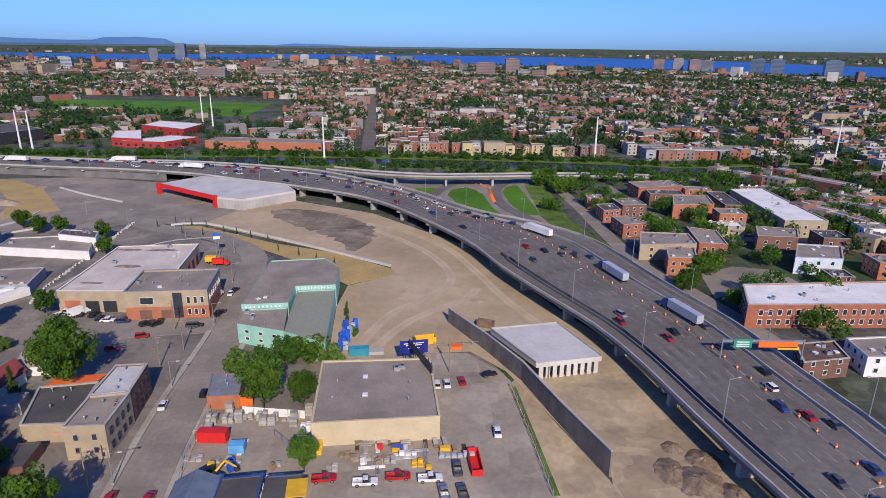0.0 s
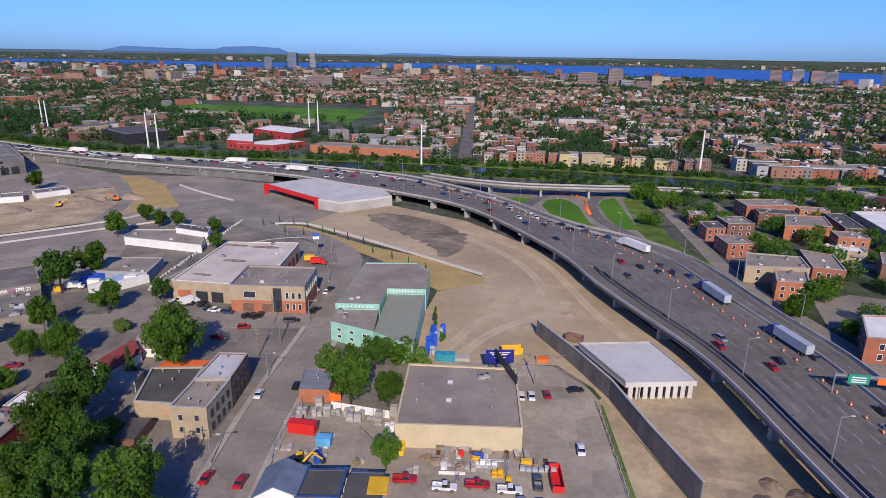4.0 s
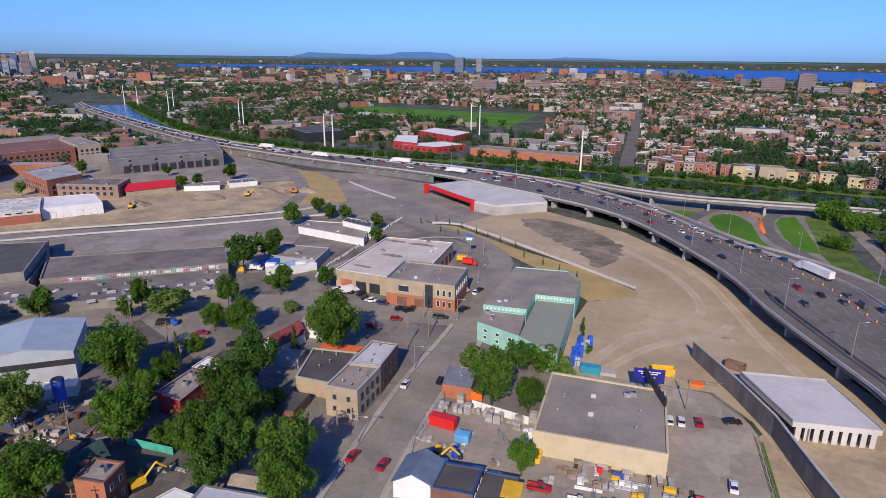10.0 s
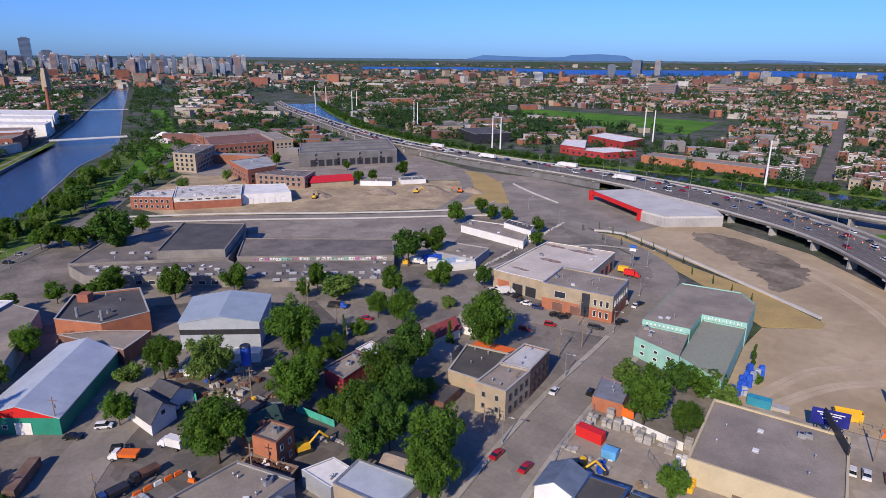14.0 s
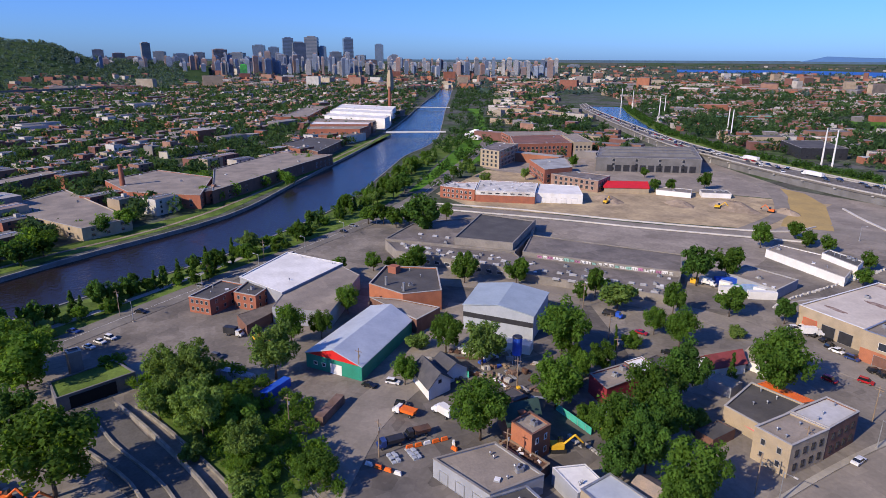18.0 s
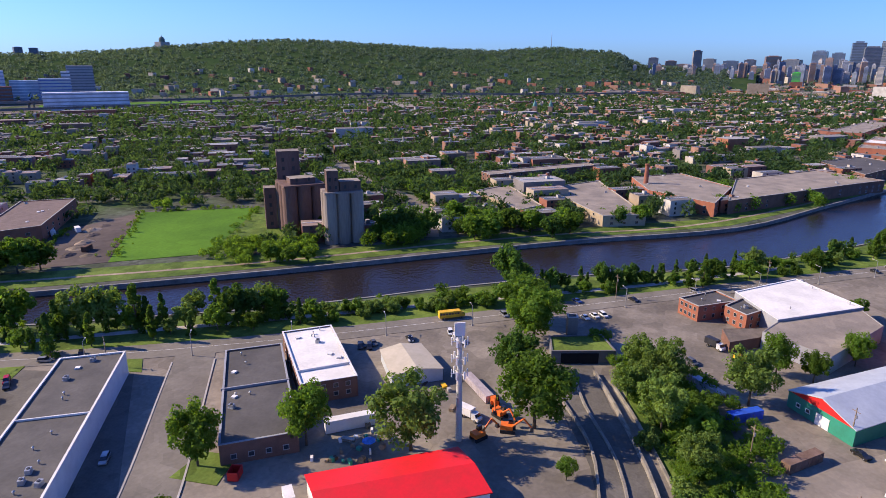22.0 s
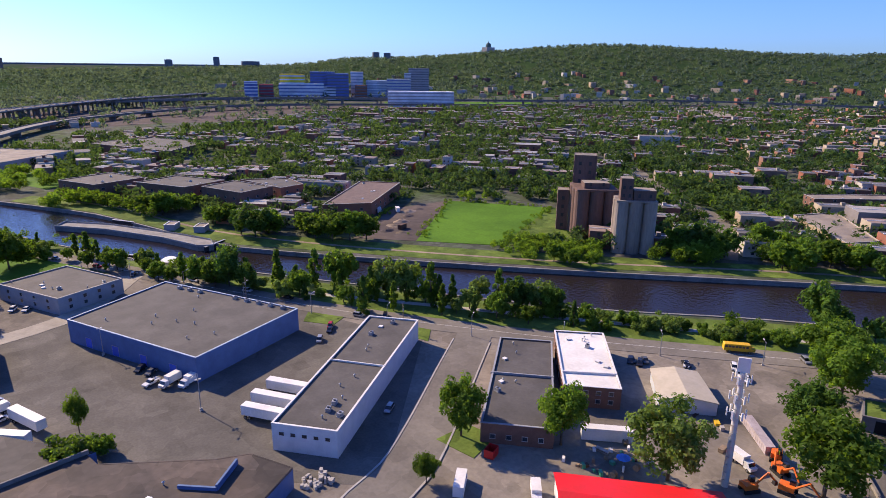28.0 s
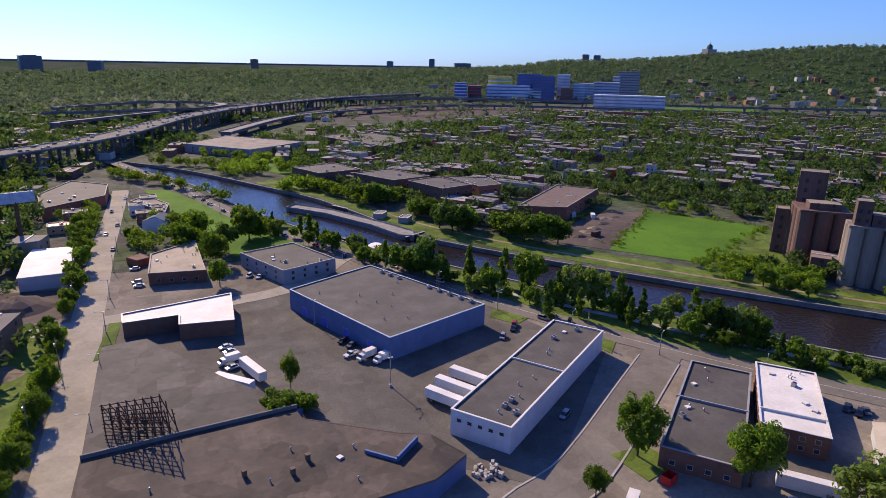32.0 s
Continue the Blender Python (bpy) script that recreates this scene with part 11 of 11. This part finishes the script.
KEEP_OUT.extend([quad(sum(p[0] for p in P) / len(P), sum(p[1] for p in P) / len(P), 44, 44, 30) for P in FOOT if math.dist(P[0], (-250, -300)) < 500])
late = []
for args in (("north_bank_houses", NORTHBANK, 128, 41, 50, (9, 22), (6.5, 10.5), 0.8, 0.45, 0.5, 720.0, 0.0),
             ("west_houses", WEST, 80, 42, 56, (9, 24), (5, 8.5), 0.7, 0.45, 0.6, 600.0, 0.0),
             ("south_bank_works", SOUTHBANK, 28, 43, 60, (10, 30), (5, 8), 0.6, 0.5, 0.6, 0.0, 0.0),
             ("isle_works", ISLE, 30, 44, 60, (12, 34), (5, 10), 0.75, 0.35, 0.5, 0.0, 0.0)):
    late += town(*args)[0]
scatter_trees("bank_town_trees", [q for q in late if clear_of(q[0], q[1], 3.0)], 45, 60, TOWNLEAF, "leafy garden and street trees between the houses")
grow("north_bank_groves", NORTHBANK, 7000, (2.6, 5.2), 70, 46, 0.68, "groves of green trees along the far bank")
grow("west_groves", WEST, 3400, (2.6, 4.8), 56, 47, 0.62, "groves of green trees by the viaduct")
grow("south_bank_groves", SOUTHBANK, 1500, (2.2, 4.2), 44, 48, 0.5, "green trees and scrub along the aqueduct")
grow("ramp_scrub", EASTBANK, 700, (1.4, 3.2), 70, 49, 0.45, "green scrub between expressway and aqueduct", 2.0)
PARK = [(-40, -402), (-74, -312), (-104, -262), (-168, -160), (-214, -96), (-260, -34), (-300, 23), (-386, 101), (-540, 209), (-540, 226), (-396, 118), (-308, 36), (-262, -20), (-205, -92), (-160, -152), (-98, -250), (-60, -312), (-28, -392)]
grow("canal_scrub", PARK, 9000, (1.0, 2.3), 90, 51, 0.72, "low green scrub and bushes on the canal bank", 1.0, LEAF)
VERGE = [(-180, -20), (-115, 8), (-108, 24), (-150, 26), (-182, 6)]
grow("bank_undergrowth", VERGE, 560, (0.8, 1.9), 130, 52, 0.9, "dense green undergrowth beside the old ramp", 1.0, LEAF)
CANALSIDE = [(-620, 262), (-690, 315), (-845, 388), (-1100, 508), (-1580, 742), (-2100, 1010), (-1900, 1010), (-1500, 860), (-1000, 560), (-760, 430), (-640, 340)]
grow("canalside_groves", CANALSIDE, 4200, (2.4, 5.0), 30, 53, 0.62, "groves of green trees along the canal park")


# loose stock in the yards
def crate_mesh(w, d, h, m, cache={}):
    key = (w, d, h, m.name)
    if key not in cache:
        mb, lid = MB(), MB()
        mb.box(0, 0, 0.12, w, d, h - 0.12)
        for k in (-0.42, 0.0, 0.42):
            mb.box(w * k, 0, 0, 0.1, d, 0.12)
            mb.box(w * k, 0, 0.12, 0.09, d * 1.03, h - 0.12)
        lid.box(0, 0, h, w * 1.04, d * 1.04, 0.06)
        cache[key] = (mb.mesh("body", [m]), lid.mesh("lid", [m]))
    return cache[key]


def spool_mesh(cache={}):
    if not cache:
        core, disc = MB(), MB()
        core.tube((0, -0.5, 0.8), (0, 0.5, 0.8), 0.45, 0.45, 12)
        disc.tube((0, -0.06, 0.8), (0, 0.06, 0.8), 0.8, 0.8, 16)
        cache["c"], cache["d"] = core.mesh("core", [WOOD]), disc.mesh("flange", [WOOD])
    return cache["c"], cache["d"]


def stock(kind, x, y, rot, rng):
    if kind == "crate":
        m, lb = rng.choice(((GREYSTK, "weathered grey wooden crate"), (WHITEP, "white wrapped crate on a pallet"), (BLUEP, "blue plastic crate on a pallet"), (WOOD, "brown wooden crate on skids"), (YELLOWP, "yellow steel crate on skids")))
        t = thing("crate", x, y, 0.06, lb, "crate", "loose stock in the yards", rot)
        b, l = crate_mesh(rng.choice((1.2, 1.8, 2.4)), rng.choice((1.0, 1.3)), rng.choice((0.7, 1.0, 1.5)), m)
        place(b, "body", t, 0, 0, 0)
        place(l, "lid", t, 0, 0, 0)
    elif kind == "pipes":
        m, lb = rng.choice(((STEEL, "bundle of galvanised steel pipes"), (RUST, "bundle of rusty steel pipes"), (WHITEP, "bundle of white plastic pipes")))
        t = thing("pipe_bundle", x, y, 0.06, lb, "pipes", "loose stock in the yards", rot)
        ln = rng.choice((4.0, 6.0))
        for k in range(3):
            mb = MB()
            mb.tube((-ln / 2, (k % 3 - 1) * 0.34 + (0.17 if k > 2 else 0), 0.17 + (0.3 if k > 2 else 0)), (ln / 2, (k % 3 - 1) * 0.34 + (0.17 if k > 2 else 0), 0.17 + (0.3 if k > 2 else 0)), 0.16, 0.16, 8)
            part("pipe", mb, [m], t)
    elif kind == "boards":
        t = thing("board_stack", x, y, 0.06, "low stack of weathered boards", "boards", "loose stock in the yards", rot)
        for k in range(4):
            mb = MB()
            mb.box(rng.uniform(-0.15, 0.15), 0, 0.24 * k, rng.choice((2.4, 3.6)), 1.1, 0.2, rng.uniform(-3, 3))
            part("board", mb, [GREYSTK if k % 2 else WOOD], t)
    elif kind == "spool":
        t = thing("cable_spool", x, y, 0.06, "wooden cable spool on its rim", "spool", "loose stock in the yards", rot)
        c, d = spool_mesh()
        place(c, "core", t, 0, 0, 0)
        place(d, "flange", t, 0, -0.5, 0)
        place(d, "flange", t, 0, 0.5, 0)


rng = random.Random(71)
for zone, n in (([(-24, 104), (-21, 127), (-4, 127), (-4, 118), (-24, 114)], 16), ([(-57, 112), (-57, 128), (-50, 128), (-34, 116), (-40, 110)], 12), ([(-166, 72), (-142, 70), (-128, 84), (-140, 98), (-168, 92)], 22), ([(-128, 64), (-112, 80), (-100, 88), (-118, 98), (-134, 84)], 14),
                ([(-150, -60), (-136, -48), (-126, -60), (-150, -84)], 10), ([(-124, -70), (-112, -60), (-102, -70), (-118, -82)], 14), ([(-200, 20), (-190, 36), (-206, 44), (-214, 24)], 8), ([(-100, -36), (-90, -28), (-84, -40), (-94, -50)], 6)):
    xs, ys = [p[0] for p in zone], [p[1] for p in zone]
    k = 0
    while k < n:
        x, y = rng.uniform(min(xs), max(xs)), rng.uniform(min(ys), max(ys))
        k += 1
        if inside(x, y, zone) and clear_of(x, y, 0.5):
            stock(rng.choice(("crate", "crate", "pipes", "boards", "spool", "crate")), x, y, rng.choice((5, 95, 48)) + rng.uniform(-8, 8), rng)

# yellow bus on the canal road
t = thing("bus", -195, -80, 0.18, "yellow school bus with dark windows on the road", "bus", rot=128)
mb = MB()
profile(mb, [(-4.6, 0.7), (4.0, 0.7), (4.0, 2.9), (3.6, 3.1), (-4.4, 3.1), (-4.6, 2.9)], 1.2)
part("body", mb, [YELLOWP], t)
mb = MB()
mb.box(4.7, 0, 0.7, 1.5, 1.9, 1.1)
part("bonnet", mb, [YELLOWP], t)
for sgn in (-1, 1):
    for k in range(7):
        mb = MB()
        mb.box(-3.9 + k * 1.1, sgn * 1.21, 1.9, 0.85, 0.05, 0.7)
        part("window", mb, [GLASS], t)
    for wx in (-2.8, 3.6):
        place(wheel_mesh(0.5, 0.3), "wheel", t, wx, sgn * 1.05, 0.5)
# orange barriers on the loop ramp
for k, (x, y) in enumerate(smooth_line([(13, 424), (20, 421), (26, 417), (30, 407), (31, 395), (31, 382), (31.5, 368)], 2.8)):
    t = thing("barrier", x, y, 0.2, "orange plastic road barrier on the ramp", "barrier", "orange barriers of the road works", rot=20 + k * 9)
    mb = MB()
    mb.box(0, 0, 0, 2.2, 0.6, 0.45)
    mb.box(0, 0, 0.45, 2.0, 0.3, 0.65, taper=0.8)
    part("body", mb, [ORANGEP], t)
# cars and vans parked by the garage, trailers behind the low building
for x, y, r, c in ((-131.3, 194, 100, 3), (-131, 198.6, 100, 0), (-124.6, 196.7, 100, 1), (-116.8, 193.3, 100, 1), (-113.2, 192.7, 100, 0), (-107.6, 192.8, 100, 1), (-97.5, 190, 100, 1), (-94.9, 191, 100, 1), (-81.8, 188.6, 10, 1), (-77.9, 198.2, 98, 1), (-79.6, 216.8, 98, 0), (-134.2, 139.6, 40, 1), (-160, -99, 30, 1), (-161, -96, 30, 1), (-182, -75, 30, 0), (-179, -72, 30, 0), (-177, -69, 30, 0), (-172, -86, 30, 0)):
    car(x, y, r, 0.1, c)
for x, y, r, m, lb, lx in ((-175, 209.5, 60, BLUEP, "blue box trailer parked behind the trees", 9), (-163.4, 212.4, 60, mat("pale_blue_box", (0.3, 0.42, 0.6), 0.6), "pale blue box trailer in the yard", 9), (-157, 209.7, 60, WHITEP, "white box trailer in the yard", 11), (-166.6, 202.4, 60, WHITEP, "white storage container under the trees", 8)):
    container(x, y, r, m, lb, lx, 3.2)
# close rows of stock in front of the beige warehouse, and tall pallet blocks
for row, y in enumerate((125.6, 123.0, 120.4)):
    for k in range(12):
        x = -19.5 + k * 2.3
        if rng.random() < 0.75 - 0.12 * row:
            stock(rng.choice(("crate", "boards", "crate", "pipes", "boards")), x, y + 0.12 * k - 0.9, rng.choice((6, 96)) + rng.uniform(-4, 4), rng)
for x, y, nx, ny, la in ((-57.5, 129, 2, 2, 4), (-54, 138, 1, 1, 6), (-50.5, 135, 1, 2, 6), (-43, 133, 2, 1, 6), (-36.5, 133.5, 1, 2, 6), (-33.5, 137.5, 1, 1, 7)):
    stack(x, y, 6, nx, ny, la, GREYSTK, "tall block of weathered grey pallets", s=(1.9, 1.5, 0.42))
FARSIDE = [(-640, 180), (-755, 240), (-845, 288), (-1150, 443), (-1570, 660), (-2100, 925), (-2000, 780), (-1500, 560), (-1100, 370), (-800, 200), (-680, 140)]
grow("far_side_groves", FARSIDE, 2600, (2.4, 4.8), 30, 54, 0.5, "groves of green trees on the far canal side")
HEDGE = [(51.5, -100), (50.5, -160), (50.5, -200), (53, -230), (57, -230), (56, -190), (56, -150), (58, -100)]
grow("street_hedge", HEDGE, 420, (0.8, 2.0), 220, 55, 0.85, "green bushes along the street fence", 0.5, LEAF)
for x, y, h in ((52, -191, 6), (53, -176, 5), (51.5, -159, 5), (52.5, -149, 6), (53, -140, 6), (69, -237, 6), (58, -233, 7), (60, -298, 8), (57.5, -282, 8), (56, -263, 7), (55, -250, 7)):
    tree("broad", x, y, h, 0.9, "small trees along the straight street")
heap("earth_heap", 74, -266, 13, 12, 4.5, RAILEARTH, "large black heap of earth", 41)
heap("earth_heap", 70, -205, 10, 8, 1.6, DARKDIRT, "low brown heap of soil", 42)

# thick bushes below the silos, tall trees beside them
rng = random.Random(81)
spots = []
for _ in range(60):
    k = rng.random()
    spots.append((-220 - 22 * k - rng.uniform(0, 20), -219 + 42 * k - rng.uniform(-2, 10), 0.2, rng.uniform(2.2, 3.6)))
scatter_trees("silo_bushes", spots, 82, 300, LEAF, "thick green bushes below the silos")
spots = []
for x, y in ((-264, -152), (-270, -144), (-286, -142), (-294, -137), (-280, -156), (-294, -152), (-311, -121), (-324, -113), (-332, -104), (-336, -94), (-337, -82), (-341, -72), (-352, -62), (-334, -122), (-342, -140), (-420, -15), (-417, -3), (-426, 6), (-480, 53)):
    spots += [(x + rng.uniform(-2, 2), y + rng.uniform(-2, 2), 1.5, rng.uniform(3.6, 4.8)), (x + rng.uniform(-4, 4), y + rng.uniform(-4, 4), 0.8, rng.uniform(2.6, 3.8))]
scatter_trees("silo_side_trees", [q for q in spots if clear_of(q[0], q[1], 2.0)], 83, 300, LEAF, "leafy trees between the silos and the works")
# field edge, weeds and the demolition yard
edge = []
for (ax, ay), (bx, by) in (((-196, -257), (-280, -326)), ((-280, -326), (-321, -266)), ((-321, -266), (-226, -222)), ((-172, -283), (-232, -330)), ((-345, -225), (-300, -205))):
    for _ in range(46):
        k = rng.random()
        edge.append((ax + (bx - ax) * k + rng.gauss(0, 2.0), ay + (by - ay) * k + rng.gauss(0, 2.0), 0.1, rng.uniform(0.4, 1.5)))
scatter_trees("field_weeds", edge, 84, 110, LEAF, "weeds and scrub along the field's edge")
for k, (x, y, rx, ry, h) in enumerate(((-196, -284, 5, 3, 1.4), (-206, -292, 4, 5, 1.1), (-216, -297, 6, 4, 1.6), (-228, -306, 5, 3.5, 1.2), (-200, -276, 4, 3, 0.9), (-236, -316, 6, 4, 1.5), (-246, -318, 4, 4, 1.0))):
    heap("rubble_heap", x, y, rx, ry, h, (RAILEARTH, DARKDIRT, DIRT)[k % 3], "heap of rubble and earth on the demolition yard", 91 + k)
for x, y, r, c in ((-189, -289, 50, 1), (-192, -291, 50, 0), (-188, -282, 48, 3), (-191, -279, 44, 2), (-222, -324, 30, 0), (-238, -294, 60, 2), (-240, -288, 62, 0)):
    car(x, y, r, 0.22, c)
for x, y, r, m, lb, lx in ((-221, -328, 60, WHITEP, "white site container on the demolition yard", 9), (-231, -321, 62, WHITEP, "white site container on the demolition yard", 6.1), (-206, -283, 20, RUST, "rusty skip on the demolition yard", 6.1)):
    container(x, y, r, m, lb, lx, 2.6, 0.2)
# low bushes and trees between the yards
for kind, x, y, h in (("bush", -171, 66, 5), ("bush", -191, 158, 4.5), ("bush", -128, 97, 5), ("bush", -112, 92, 5), ("bush", -229, 110, 5), ("bush", -217, 134, 5), ("bush", -255, 86, 4), ("bush", -98, 116, 5),
                      ("broad", -328, 108, 12), ("broad", -321, 121, 11), ("broad", -332, 100, 10), ("bush", -143, 132, 5)):
    if clear_of(x, y, 1.0):
        tree(kind, x, y, h, 1.05, "trees of the industrial quarter")

GREENSHEET = mat("green_sheet_roof", (0.1, 0.33, 0.22), 0.6, (0.08, 0.27, 0.18), 0.05, 0.5, 0.3)
# trees, lawns and houses round the canal's bend
rng = random.Random(97)
patch("park_lawn_bend", [(22, -459), (-9, -417), (-5, -397), (21, -422)], 0.14, LAWN, "bright lawn beside the canal road")
patch("park_lawn_bend", [(-7, -342), (-30, -353), (-41, -313), (-27, -312), (-8, -309)], 0.24, LAWN, "bright lawn under old trees")
patch("park_lawn_bend", [(-49, -593), (-85, -660), (-123, -673), (-147, -644), (-100, -561), (-67, -540)], 0.14, LAWN, "park lawn beyond the canal's bend")
bend = []
for (ax, ay), (bx, by), n, r0, r1, off in (((70, -580), (-26, -432), 46, 2.2, 4.2, 5), ((80, -650), (-45, -578), 40, 2.6, 4.4, 8), ((9, -300), (14, -390), 26, 3.0, 5.0, 9), ((28, -318), (38, -360), 10, 2.4, 4.0, 5), ((60, -320), (66, -440), 34, 2.2, 4.0, 5), ((-20, -337), (-26, -345), 6, 4.0, 5.4, 4), ((-60, -540), (-150, -650), 34, 2.8, 4.6, 16), ((-104, -395), (-72, -500), 34, 2.6, 4.4, 6), ((100, -420), (150, -560), 40, 2.6, 4.6, 26), ((-60, -610), (-10, -700), 24, 2.8, 4.6, 20)):
    for _ in range(n):
        k = rng.random()
        x, y = ax + (bx - ax) * k + rng.gauss(0, off * 0.5), ay + (by - ay) * k + rng.gauss(0, off * 0.5)
        if clear_of(x, y, 1.5) and not inside(x, y, KEEP_OUT[1]):
            bend.append((x, y, rng.uniform(0.6, 2.0), rng.uniform(r0, r1)))
scatter_trees("bend_trees", bend, 98, 170, LEAF, "leafy trees round the canal's bend")
for x, y, w, d, rot, h, wm, rm, lb in ((33, -398, 12, 10, 5, 6.5, BRICKBROWN, GREYROOF, "brown brick house with a grey roof"), (40, -424, 9, 12, 5, 6, WHITEP, GREYROOF, "white house with a flat grey roof"), (27, -414, 9, 9, 5, 6, BRICKRED, BLACKROOF, "red brick house with a dark roof"), (34, -444, 10, 12, 5, 6.5, BRICKBEIGE, GREYROOF, "beige brick house by the street"), (72, -412, 13, 12, 8, 6.5, BRICKBROWN, BLACKROOF, "brown brick house with a dark roof"), (76, -388, 14, 10, 8, 4.5, BRICKBEIGE, REDP, "low shop with a red and white roof"), (110, -392, 18, 14, 8, 6, GREYWALL, GREYROOF, "grey works with a flat roof"), (104, -345, 14, 22, 8, 6, BRICKBROWN, GREYROOF, "brown works with a gravel roof"), (125, -440, 22, 18, 8, 7, BRICKRED, GREYROOF, "red brick works by the viaduct")):
    P = quad(x, y, w, d, rot)
    t = building("house", lb, "house", P, h, wm, rm, CONCRETE, 0.3, "houses by the canal's bend")
    for e in range(4):
        openings(t, P, e, 3, 1.2, 1.4, (1.2, 4.2) if h > 6 else (1.2,))
    scatter_roof(t, P, h - 0.3, 3, int(x + 400))

# long low works with green roofs beside the park
for cx, cy, w, d, rot in ((-712, 830, 120, 24, 65), (-664, 805, 60, 20, 65)):
    building("works", "long low works with pale green metal roof", "building", quad(cx, cy, w, d, rot), 8.0, BRICKBROWN, GREENSHEET, None, 0.4)
